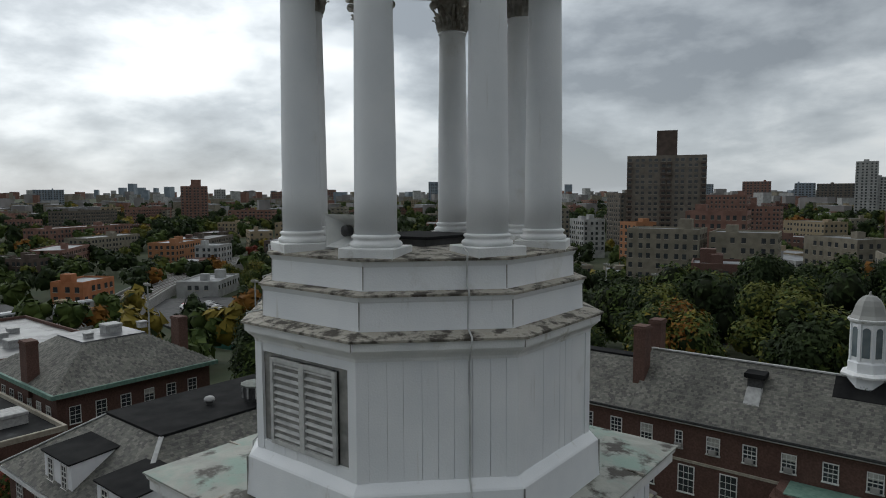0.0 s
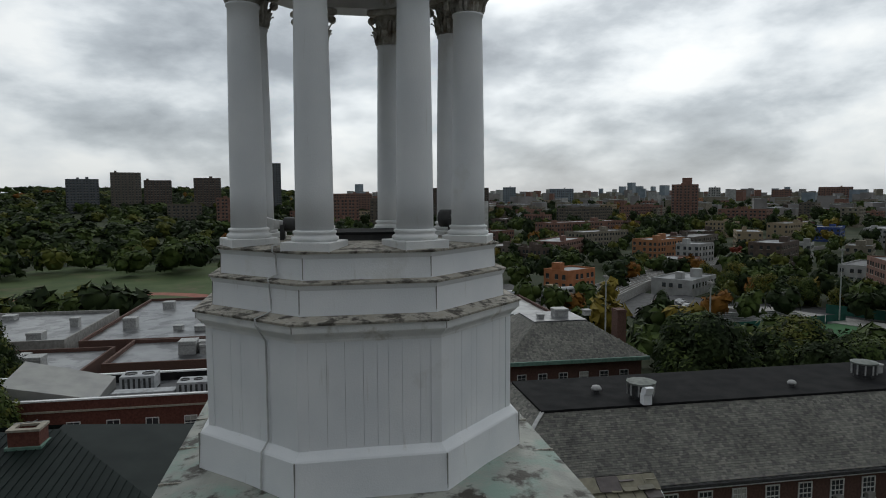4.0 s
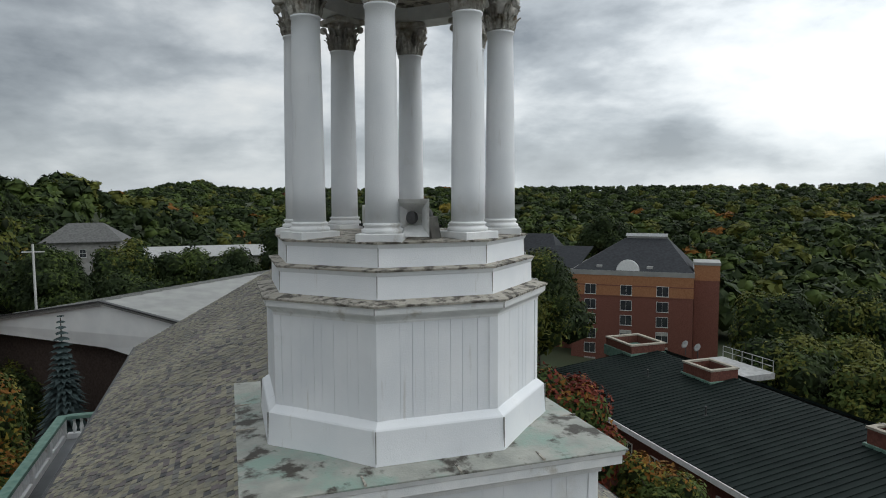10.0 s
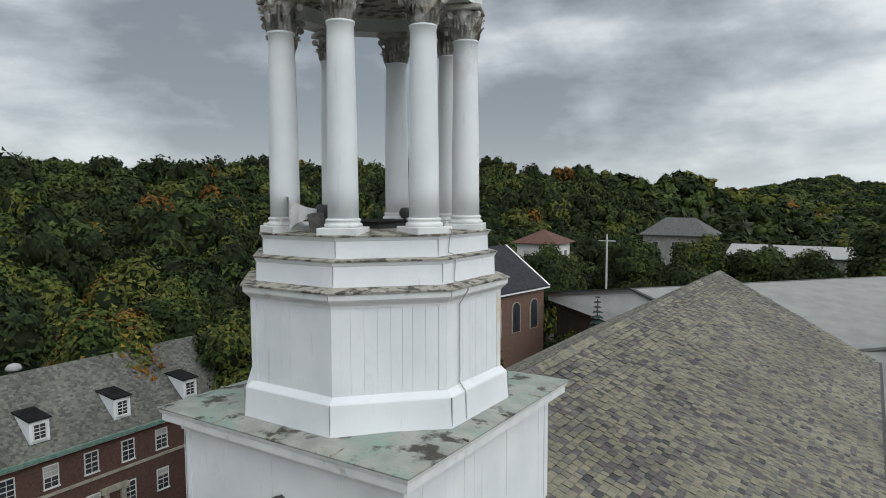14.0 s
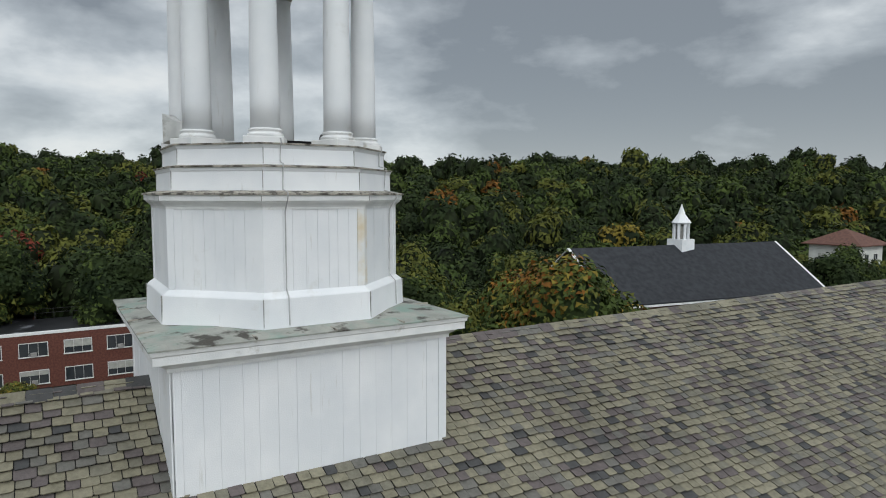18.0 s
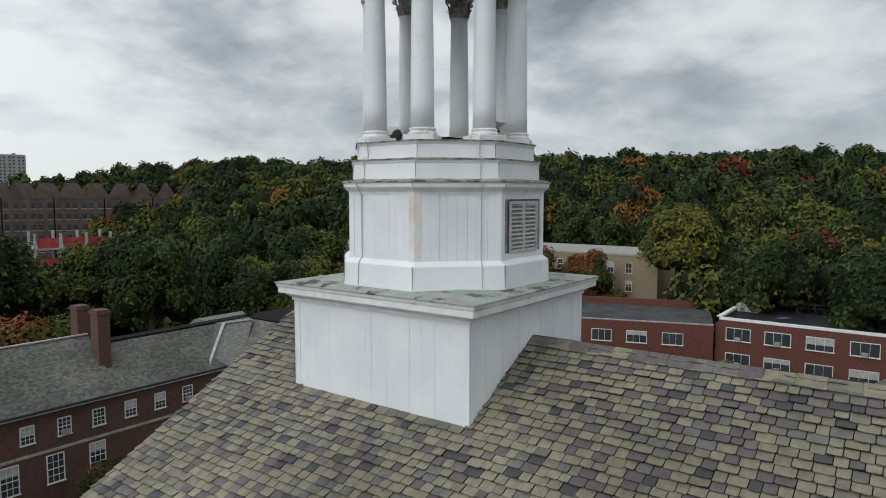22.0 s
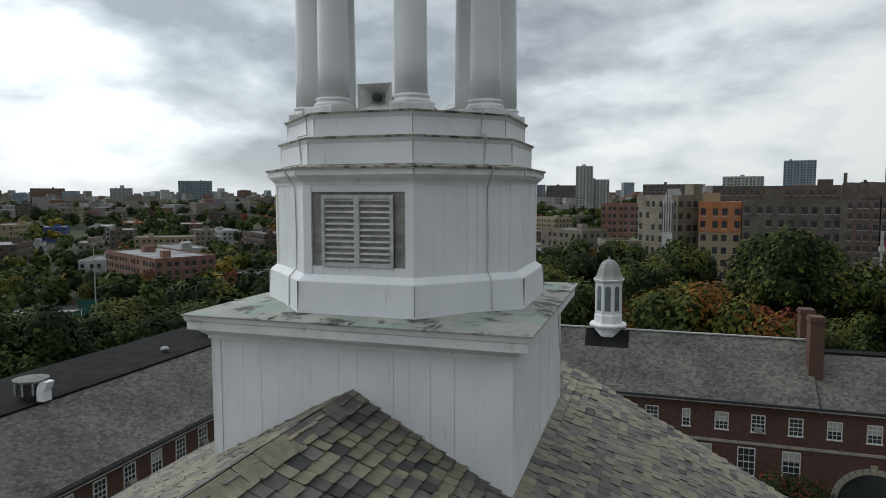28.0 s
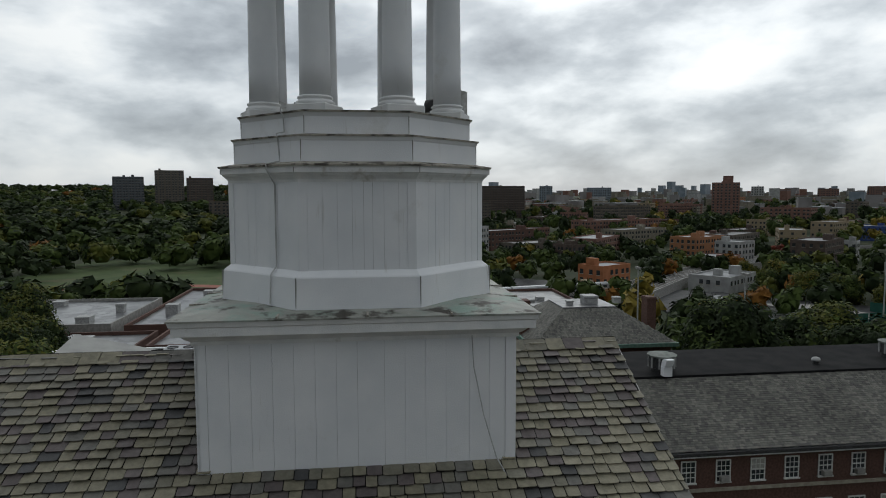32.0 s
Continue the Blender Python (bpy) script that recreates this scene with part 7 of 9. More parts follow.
def wall_shell(w, d, z0, z1, rim=0.35):
    """Walls with a parapet rim; the roof sheet lies inside the rim."""
    a, b = w / 2, d / 2
    v = [(-a, -b, z0), (a, -b, z0), (a, b, z0), (-a, b, z0), (-a, -b, z1), (a, -b, z1), (a, b, z1), (-a, b, z1)]
    a, b = a - rim, b - rim
    v += [(-a, -b, z1), (a, -b, z1), (a, b, z1), (-a, b, z1), (-a, -b, z1 - 0.8), (a, -b, z1 - 0.8), (a, b, z1 - 0.8), (-a, b, z1 - 0.8)]
    f = []
    for i in range(4):
        j = (i + 1) % 4
        f += [(i, j, j + 4, i + 4), (i + 4, j + 4, j + 8, i + 8), (i + 8, j + 8, j + 12, i + 12)]
    return v, f


def opening_boxes(w, d, z0, z1, floor_h, bay, ww, wh, skip=0.0, rng=crng):
    """Dark sash openings with pale sills on all four sides."""
    pv, pf, sv, sf = [], [], [], []
    for L, off, dx, dy, nx, ny in ((w, d / 2, 1, 0, 0, -1), (d, w / 2, 0, 1, 1, 0), (w, d / 2, -1, 0, 0, 1), (d, w / 2, 0, -1, -1, 0)):
        nb, nf = max(1, int(L / bay)), max(1, int((z1 - z0 - 1.2) / floor_h))
        for k in range(nf):
            z = z1 - 1.6 - wh - k * floor_h
            for i in range(nb):
                if rng.random() < skip:
                    continue
                s = (i + 0.5) * L / nb - L / 2 + (0.25 * bay if i % 2 else -0.12 * bay) * 0.4
                for (h0, h1, half, o, vv, ff) in ((0, wh, ww / 2, 0.05, pv, pf), (-0.18, 0, ww / 2 + 0.12, 0.16, sv, sf)):
                    n0 = len(vv)
                    for e, zz in ((-half, z + h0), (half, z + h0), (half, z + h1), (-half, z + h1)):
                        vv.append((nx * (off + o) + dx * (s + e), ny * (off + o) + dy * (s + e), zz))
                    for e, zz in ((-half, z + h0), (half, z + h0), (half, z + h1), (-half, z + h1)):
                        vv.append((nx * (off - 0.1) + dx * (s + e), ny * (off - 0.1) + dy * (s + e), zz))
                    ff += [(n0, n0 + 1, n0 + 2, n0 + 3), (n0 + 4, n0 + 5, n0 + 1, n0), (n0 + 2, n0 + 6, n0 + 7, n0 + 3), (n0 + 1, n0 + 5, n0 + 6, n0 + 2), (n0 + 4, n0, n0 + 3, n0 + 7)]
    return pv, pf, sv, sf


def city_block(name, wall, x, y, rz, w, d, z0, z1, label="", group="", floor_h=3.1, bay=2.6, ww=1.2, wh=1.6, roof=None, bulk=1, skip=0.08, cat="apartment building", wins=True):
    roof = roof or (ROOFPALE if crng.random() < 0.55 else ROOFDARK)
    mat = WALLS[wall] if isinstance(wall, str) else wall
    label = label or "%s apartment block with %s flat roof" % (wall, "a pale" if roof is ROOFPALE else "a dark")
    b = building(name, x, y, z0, label, cat, group)
    b.matrix_local = Matrix.Translation((x, y, z0)) @ Matrix.Rotation(radians(rz), 4, "Z")
    v, f = wall_shell(w, d, -6, z1 - z0)
    quadmesh("wall", v, f, mat, b)
    h = z1 - z0 - 0.55
    quadmesh("roof", [(sx * (w / 2 - 0.3), sy * (d / 2 - 0.3), h + o) for o in (-0.2, 0) for sx, sy in ((-1, -1), (1, -1), (1, 1), (-1, 1))], [(4, 5, 6, 7), (3, 2, 1, 0)], roof, b)
    for k in range(bulk):
        bw, bd, bh = crng.uniform(2.5, 5), crng.uniform(2.5, 4.5), crng.uniform(1.8, 3.4)
        bx, by = crng.uniform(-0.38, 0.38) * w, crng.uniform(-0.3, 0.3) * d
        bm = bmesh.new()
        box(bm, bx - bw / 2, bx + bw / 2, by - bd / 2, by + bd / 2, h - 0.1, h + bh)
        link("stair_bulkhead", bm, mat, b)
    if wins:
        pv, pf, sv, sf = opening_boxes(w, d, 0, z1 - z0, floor_h, bay, ww, wh, skip)
        if pv:
            tagged(quadmesh("window_pane", pv, pf, GLASS_DARK, b), kind="stuff")
            tagged(quadmesh("window_sill", sv, sf, STONE, b), kind="stuff")
    return b


# ---- brown slab tower to the north-west ----
ht = city_block("high_rise", TOWERBR, -116.5, 332.5, 19, 38, 17, -36, 20.6, "tall grey-brown brick apartment tower with balconies and dark penthouse", floor_h=2.75, bay=3.1, ww=1.6, wh=1.4, roof=ROOFDARK, bulk=0)
for x0, x1, y0, y1, z0, z1 in ((-5, 5, -3, 5, 55.6, 69.5),):
    bm = bmesh.new()
    box(bm, x0, x1, y0, y1, z0, z1)
    link("penthouse", bm, DARKBR, ht, "dark rooftop plant tower")
for side in (-17.6, -1.5, 1.5, 17.6):
    for k in range(19):
        bm = bmesh.new()
        z = 2.6 + k * 2.75
        box(bm, side - 1.35, side + 1.35, -9.9, -8.45, z, z + 0.16)
        box(bm, side - 1.35, side + 1.35, -9.9, -9.8, z + 0.16, z + 1.05)
        link("balcony", bm, DARKBR, ht)

# ---- low blocks in front of the tower ----
city_block("apartment_block", "cream brick", -70, 205, 8, 22, 15, -36, -9.6, "cream brick walk-up block with red roof parapets", roof=ROOFPALE, bulk=2)
city_block("apartment_block", "cream brick", -48, 212, 8, 19, 16, -36, -10.4, "cream brick walk-up block with blank side walls", roof=ROOFPALE, skip=0.5)
city_block("apartment_block", "rose brick", -67, 250, 8, 21, 14, -36, -5.0, "rose brick block with white parapet behind cream block", roof=ROOFDARK)
city_block("service_building", "red brick", -37, 156, 16, 18, 13, -36, -14.6, "low red brick building under a white flat roof", cat="building", roof=ROOFPALE, bulk=3)
city_block("apartment_block", "cream brick", -5, 170, 14, 9, 12, -34, -12, "narrow cream block with open balconies and pitched roof", roof=ROOFDARK, bulk=0)
city_block("apartment_block", "rose brick", -132, 500, 4, 30, 16, -34, 0.5, roof=ROOFDARK)
city_block("apartment_block", "rose brick", -108, 505, 4, 24, 16, -34, -8, roof=ROOFDARK)

# ---- north apartments ----
for wall, x, y, rz, w, d, z0, z1, lab in (
        ("cream brick", 10.0, 180, -52, 16, 14, -32, -0.4, "beige brick apartment house with half-timbered gable bay"),
        ("tan brick", 20.0, 171.5, -8, 9.5, 12, -32, -2.4, "beige apartment house beneath orange rendered storeys"),
        ("grey-brown brick", 35.5, 168, -10, 21, 14, -32, -1.6, "long grey-brown apartment house with stepped chimney"),
        ("grey-brown brick", 40.5, 136, -14, 15, 12, -32, -14.2, "low grey-brown walk-up block with a pale roof rim"),
        ("brown brick", 48, 242, -22, 46, 16, -32, 2.6, "long dark brown brick block with a plain roofline"),
        ("rose brick", -4, 292, -8, 26, 16, -34, -4, "rose brick apartment block among the trees")):
    b = city_block("apartment_block", wall, x, y, rz, w, d, z0, z1, lab, "apartment houses north of the campus", bay=2.3, bulk=1, skip=0.05)
    if "orange" in lab:
        bm = bmesh.new()
        box(bm, -4.83, 4.83, -6.12, 6.1, 22.4, 29.9)
        link("orange_storey", bm, ORANGEW, b, "orange rendered upper storeys")
        pv, pf, sv, sf = opening_boxes(9.9, 12.3, 22.4, 29.9, 3.1, 2.3, 1.2, 1.6)
        tagged(quadmesh("window_pane", pv, pf, GLASS_DARK, b), kind="stuff")
    if "half-timbered" in lab:
        bm = bmesh.new()
        box(bm, 3.2, 7.0, -7.7, -6.9, 15, 29.5)
        v = [bm.verts.new(p) for p in ((3.0, -7.8, 29.5), (7.2, -7.8, 29.5), (5.1, -7.8, 33.2), (3.0, -4, 29.5), (7.2, -4, 29.5), (5.1, -4, 33.2))]
        for f in ((0, 1, 2), (5, 4, 3), (1, 4, 5, 2), (3, 0, 2, 5)):
            bm.faces.new([v[i] for i in f])
        link("gable_bay", bm, PALEWALL, b, "white half-timbered gable bay")
        for k in range(5):
            bm = bmesh.new()
            box(bm, 3.1 + k * 0.95, 3.25 + k * 0.95, -7.86, -7.7, 22, 29.5 + (0, 1.5, 3.2, 1.5, 0)[k])
            link("timber", bm, DARKBR, b)
    if "stepped chimney" in lab:
        bm = bmesh.new()
        box(bm, 9.6, 10.9, -7.9, -6.6, -4, 33.5)
        box(bm, 9.9, 10.6, -7.6, -6.9, 33.5, 36.5)
        link("chimney", bm, GREYBR, b)
# gabled dark brick row
for i in range(5):
    x, y = 63 + i * 10.6, 212 - i * 7.6
    b = city_block("gabled_house", "brown brick", x, y, -35, 12.6, 16, -30, -1.0, "dark brown brick house row with steep slate gables", "gabled row", bay=2.1, bulk=0, skip=0.03)
    for gx in (-3.2, 3.2):
        bm = bmesh.new()
        v = [bm.verts.new(p) for p in ((gx - 2.6, -8.2, 28.6), (gx + 2.6, -8.2, 28.6), (gx, -8.2, 33.2), (gx - 2.6, 8.2, 28.6), (gx + 2.6, 8.2, 28.6), (gx, 8.2, 33.2))]
        for f in ((0, 1, 2), (5, 4, 3), (1, 4, 5, 2), (3, 0, 2, 5)):
            bm.faces.new([v[k] for k in f])
        link("gable_roof", bm, DARKBR, b)
# concrete frame under construction
cf = building("construction_frame", 51, 132, -28, "open concrete frame under construction with red safety netting", "building")
cf.matrix_local = Matrix.Translation((51, 132, -30)) @ Matrix.Rotation(radians(-16), 4, "Z")
for k in range(7):
    bm = bmesh.new()
    box(bm, -7, 7, -6, 6, 3.2 * k, 3.2 * k + 0.3)
    link("floor_slab", bm, CONCRETE, cf)
    for x in (-6.5, -2.2, 2.2, 6.5):
        for y in (-5.6, 5.6):
            bm = bmesh.new()
            box(bm, x - 0.25, x + 0.25, y - 0.25, y + 0.25, 3.2 * k + 0.3, 3.2 * k + 3.2)
            link("column", bm, PALEWALL, cf)
    for x in (-4.3, 0, 4.3):
        bm = bmesh.new()
        box(bm, x - 1.8, x + 1.8, -5.5, -5.4, 3.2 * k + 0.3, 3.2 * k + (1.5 if k % 2 else 2.3))
        link("netting", bm, REDSTEEL, cf)

# ---- distant towers ----
for wall, x, y, w, d, z0, z1, lab in (
        ("white rendered", -76, 803, 20, 16, -30, 34, "tall white residential tower on the skyline"),
        ("white rendered", -58, 807, 22, 14, -30, 18, "pale stepped residential slab on the skyline"),
        (BLUEGL, 170, 872, 34, 22, -30, 40, "blue-grey glass tower on the skyline"),
        ("white rendered", 220, 655, 46, 16, -20, 35, "pale slab block on the skyline"),
        ("rose brick", 403, 275, 54, 16, -6, 29, "rose brick slab block above the woods"),
        (BLUEGL, -1110, 1400, 80, 40, -30, 36, "blue glass hospital block on the skyline"),
        ("rose brick", -1000, 1450, 34, 30, -30, 12, "rose brick block on the skyline"),
        ("rose brick", -1350, 1180, 70, 30, -30, 16, "rose brick slab on the skyline"),
        ("white rendered", -1240, 1290, 50, 30, -30, 17, "pale twin block on the skyline"),
        ("rose brick", -648, 384, 27, 22, -38, 11.5, "tall rose brick slab tower above low blocks"),
        (GREYCON, -868, -80, 47, 24, -25, 43, "dark grey twin slab tower above the woods"),
        ("brown brick", -860, -146, 32, 24, -25, 24, "dark brown slab block above the woods"),
        ("brown brick", -848, -202, 31, 22, -25, 21, "dark brown slab block above the woods"),
        ("grey-brown brick", -839, -236, 33, 22, -25, 30, "dark brown slab block above the woods"),
        ("white rendered", -876, 108, 12, 18, -30, 13, "rose brick slab block above the woods"),
        ("brown brick", -834, 170, 80, 24, -30, 10.5, "rose brick slab block above the woods"),
        ("rose brick", -860, 30, 60, 24, -30, 4, "long rose brick block on the slope"),
        (BLUEGL, -1500, 430, 30, 30, -20, 19, "blue-grey tower on the skyline"),
        (BLUEGL, -1500, 560, 56, 30, -20, 15, "blue-grey tower on the skyline"),
        ("white rendered", -1400, 900, 26, 26, -20, 16, "pale tower on the skyline"),
        ("rose brick", -1300, 1000, 40, 26, -20, 10, "rose brick block on the skyline"),
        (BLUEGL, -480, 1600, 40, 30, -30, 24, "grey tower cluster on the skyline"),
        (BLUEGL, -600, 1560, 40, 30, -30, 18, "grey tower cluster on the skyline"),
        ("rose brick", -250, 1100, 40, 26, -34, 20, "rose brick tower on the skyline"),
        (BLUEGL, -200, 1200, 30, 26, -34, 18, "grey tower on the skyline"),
        ("grey-brown brick", -150, 1150, 50, 22, -34, 16, "grey-brown slab on the skyline"),
        ("white rendered", 95, 760, 40, 16, -30, 19, "white stepped block on the skyline"),
        ("grey-brown brick", 20, 620, 50, 16, -30, 9, "grey-brown slab on the skyline")):
    rz = math.degrees(math.atan2(y, x)) + 90
    big = math.hypot(x, y) > 1000
    b = city_block("tower_block", wall, x, y, rz, w, d, z0, z1, lab, "skyline towers", floor_h=4.0 if big else 3.0, bay=5.0 if big else 3.4, ww=2.6 if big else 1.7, wh=2.2 if big else 1.7, bulk=1, skip=0.0, cat="tower")
    if "twin" in lab or "tall rose" in lab:
        bm = bmesh.new()
        box(bm, -7, 3, -5, 5, z1 - z0 - 1, z1 - z0 + 7)
        if wall is GREYCON:
            box(bm, 10, 17, -5, 5, z1 - z0 - 1, z1 - z0 + 3)
        link("plant_room", bm, GREYCON if wall is GREYCON else WALLS[wall], b)

# ---- named low buildings of the valley ----
for name, wall, x, y, rz, w, d, z0, z1, lab, roof in (
        ("rail_building", "orange rendered", -218, 87, -58, 16, 11, -38, -25.5, "orange rendered railway building with a flat grey roof", ROOFPALE),
        ("rail_building", "tan brick", -207, 80, -58, 20, 9, -38, -31.5, "low tan railway shed with a dark roof", ROOFDARK),
        ("garage", "white rendered", -232, 141, -52, 26, 16, -38, -31.5, "white flat-roofed garage beside the car park", ROOFPALE),
        ("apartment_block", "orange brick", -340, 188, -58, 30, 16, -38, -24, "orange brick apartment block with a pale flat roof", ROOFPALE),
        ("apartment_block", "white rendered", -314, 195, -58, 17, 13, -38, -25, "white rendered apartment block among low houses", ROOFPALE),
        ("apartment_block", "brown brick", -336, 118, -64, 26, 15, -38, -27, "dark brown brick block with roof bulkheads", ROOFDARK),
        ("apartment_block", "cream brick", -425, 187, -62, 50, 16, -38, -24, "cream brick apartment row with bay fronts", ROOFPALE),
        ("apartment_block", "rose brick", -488, 200, -66, 80, 18, -38, -20, "long rose brick apartment row", ROOFDARK),
        ("apartment_block", "grey-brown brick", -630, 262, -66, 60, 20, -36, -12, "grey-brown brick row with projecting bays", ROOFDARK),
        ("apartment_block", "rose brick", -700, 360, -60, 60, 18, -32, -12, "rose brick row on the far slope", ROOFDARK),
        ("store_building", BLUEPAN, -436, 380, -47, 34, 20, -37, -24, "blue and red panelled storage building", ROOFPALE),
        ("apartment_block", "cream brick", -290, 275, -47, 22, 12, -36, -25.5, "cream brick walk-up block by the avenue", ROOFPALE),
        ("apartment_block", "white rendered", -318, 262, -47, 12, 12, -36, -26, "white rendered walk-up by the avenue", ROOFDARK),
        ("school_wing", "white rendered", -220, 262, -35, 38, 14, -36, -25.5, "pale blue-grey school wing with ribbon windows", ROOFPALE),
        ("school", "rose brick", -180, 200, -28, 52, 22, -36, -22.5, "long red-brown brick school with big windows and white roof", ROOFPALE),
        ("apartment_block", "brown brick", -215, 330, -40, 44, 16, -36, -22, "brown brick block with dark roof", ROOFDARK),
        ("apartment_block", "cream brick", -205, 380, -40, 10, 12, -36, -8, "slim cream brick tower house", ROOFPALE),
        ("apartment_block", "white rendered", -180, 372, -40, 22, 14, -36, -14, "white stepped apartment block", ROOFPALE),
        ("apartment_block", "grey-brown brick", -176, 420, -40, 20, 16, -36, 2, "grey-brown brick tower block", ROOFDARK),
        ("apartment_block", "orange brick", -118, 300, -30, 12, 12, -36, -12, "orange brick corner block", ROOFPALE)):
    b = city_block(name, wall, x, y, rz, w, d, z0, z1, lab, cat="building", roof=roof, bulk=2 if w > 20 else 1, bay=3.0, ww=1.5, wh=1.7, skip=0.1)
    if name == "store_building":
        bm = bmesh.new()
        box(bm, -17.1, 17.1, -10.12, -9.9, 4, 9)
        link("red_band", bm, REDSTEEL, b, "red panel band")

# ---- low-rise city filling the valley ----
placed = []
KINDS = ["brown brick", "grey-brown brick", "rose brick", "rose brick", "red brick", "cream brick", "cream brick", "tan brick", "white rendered", "orange brick"]
for i in range(420):
    if len(placed) >= 230:
        break
    az = radians(crng.uniform(62, 183))
    r = 250 + 1050 * crng.random() ** 1.25
    x, y = r * math.cos(az), r * math.sin(az)
    if -260 < x < -95 and -140 < y < 190 or (-420 < x < -150 and y < 60) or (x > -100 and y < 240) or (x > 40 and r < 420):
        continue
    if any(abs(x - a) < 36 and abs(y - c) < 36 for a, c in placed) or any(math.hypot(x - a, y - c) < 30 for a, c in ((-340, 188), (-314, 195), (-425, 187), (-488, 200), (-290, 275), (-220, 262), (-180, 200), (-436, 380), (-118, 340), (-215, 330), (-70, 250))):
        continue
    placed.append((x, y))
    z = terrain(x, y)
    far = r > 650
    city_block("apartment_block" if r < 500 else "city_house", crng.choice(KINDS), x, y, crng.choice((-52, -58, -40, -30, 35)), crng.uniform(22, 46), crng.uniform(13, 18), z, z + crng.choice((7, 10, 10, 13, 13, 16, 19)), group="low city blocks", bay=4.0 if far else 3.0, ww=2.0 if far else 1.4, floor_h=3.4, skip=0.06, bulk=1)

# ---- field, running track, turf, railway, station ----
FIELD = material("mown_grass", (0.055, 0.085, 0.03), (0.085, 0.115, 0.045), 0.95, 0.08, 0.3, 3, stain=(0.14, 0.115, 0.07), stain_scale=0.03, stain_cut=(0.55, 0.7))
TURF = material("green_turf", (0.03, 0.10, 0.035), (0.045, 0.13, 0.05), 0.9, 0.2)
CINDER = material("red_track", (0.26, 0.10, 0.075), (0.34, 0.14, 0.10), 0.9, 0.3)
BALLAST = material("railway_ballast", (0.11, 0.10, 0.09), (0.18, 0.165, 0.15), 0.95, 1.5, 0.5, 6)
MAROON = material("maroon_roof", (0.13, 0.035, 0.045), (0.19, 0.055, 0.065), 0.5, 1.0)


def sheet(name, pts, z, mat, label, cat):
    n0 = len(pts)
    v = [(x, y, z) for x, y in pts] + [(x, y, z - 6) for x, y in pts]
    f = [tuple(range(n0))] + [(i, n0 + i, n0 + (i + 1) % n0, (i + 1) % n0) for i in range(n0)]
    return tagged(quadmesh(name, v, f, mat), label, cat, kind="structure")


sheet("field", [(-212, -128), (-205, -30), (-300, 8), (-390, -20), (-380, -150), (-290, -160)], -37.2, FIELD, "wide mown grass field", "field")
ring = [(-245 + 26 * math.cos(k * math.tau / 40) * (1 + 0.0), -85 + 46 * math.sin(k * math.tau / 40)) for k in range(40)]
inner = [(-245 + 19 * math.cos(k * math.tau / 40), -85 + 38 * math.sin(k * math.tau / 40)) for k in range(40)]
v = [(x, y, -37.17) for x, y in ring + inner]
tagged(quadmesh("running_track", v, [(k, (k + 1) % 40, 40 + (k + 1) % 40, 40 + k) for k in range(40)], CINDER), "reddish oval running track on the field", "running track", kind="structure")
sheet("turf_field", [(-150, 88), (-105, 92), (-112, 158), (-158, 150)], -36.6, TURF, "green artificial turf pitch", "field")
sheet("car_park", [(-212, 100), (-168, 92), (-172, 128), (-222, 136)], -37.3, ASPHALT, "worn asphalt car park", "road")
sheet("avenue", [(-330, -6), (-300, 4), (-150, 176), (-120, 205), (-60, 250), (-66, 258), (-132, 214), (-164, 186), (-230, 120)], -37.35, ASPHALT, "grey asphalt avenue through the valley", "road")
sheet("tennis_court", [(-190, 128), (-128, 160), (-122, 172), (-186, 144)], -36.4, CONCRETE, "grey hard court beside the green fence", "court")
# bleachers beside the pitch
bl = building("bleachers", -166, 120, -37, "white metal bleachers beside the pitch", "bleachers")
for k in range(6):
    bm = bmesh.new()
    box(bm, -164 - k * 0.8, -163.4 - k * 0.8, 100, 140, -36.6, -36.2 + k * 0.4)
    bpart(bl, "row_seat", bm, FLASH)
gf = building("pitch_fence", -140, 165, -37, "dark green windscreen fence round the pitch", "fence")
GREENF = material("green_windscreen", (0.02, 0.09, 0.07), (0.03, 0.12, 0.09), 0.8, 0.5)
for (xa, ya), (xb, yb) in (((-176, 158), (-116, 190)), ((-150, 87), (-104, 91)), ((-160, 151), (-151, 88))):
    for k in range(8):
        p, q = (xa + (xb - xa) * k / 8, ya + (yb - ya) * k / 8), (xa + (xb - xa) * (k + 0.97) / 8, ya + (yb - ya) * (k + 0.97) / 8)
        v = [(p[0], p[1], -37.5), (q[0], q[1], -37.5), (q[0], q[1], -34.4), (p[0], p[1], -34.4)]
        v += [(a + 0.06, c - 0.06, e) for a, c, e in v]
        quadmesh("fence_panel", [(a + 140, c - 165, e + 37) for a, c, e in v], [(0, 1, 2, 3), (7, 6, 5, 4), (0, 4, 5, 1), (3, 2, 6, 7), (0, 3, 7, 4), (1, 5, 6, 2)], GREENF, gf)
# curved railway on its low viaduct
RAIL = [Vector(p) for p in ((-128, -40, -33), (-140, 10, -34), (-160, 40, -34.6), (-182, 63, -35), (-205, 90, -35), (-242, 122, -35), (-286, 174, -35), (-330, 240, -35), (-390, 330, -35))]
rl = building("railway", -205, 90, -38, "curved railway yard with several tracks on a low viaduct", "railway")


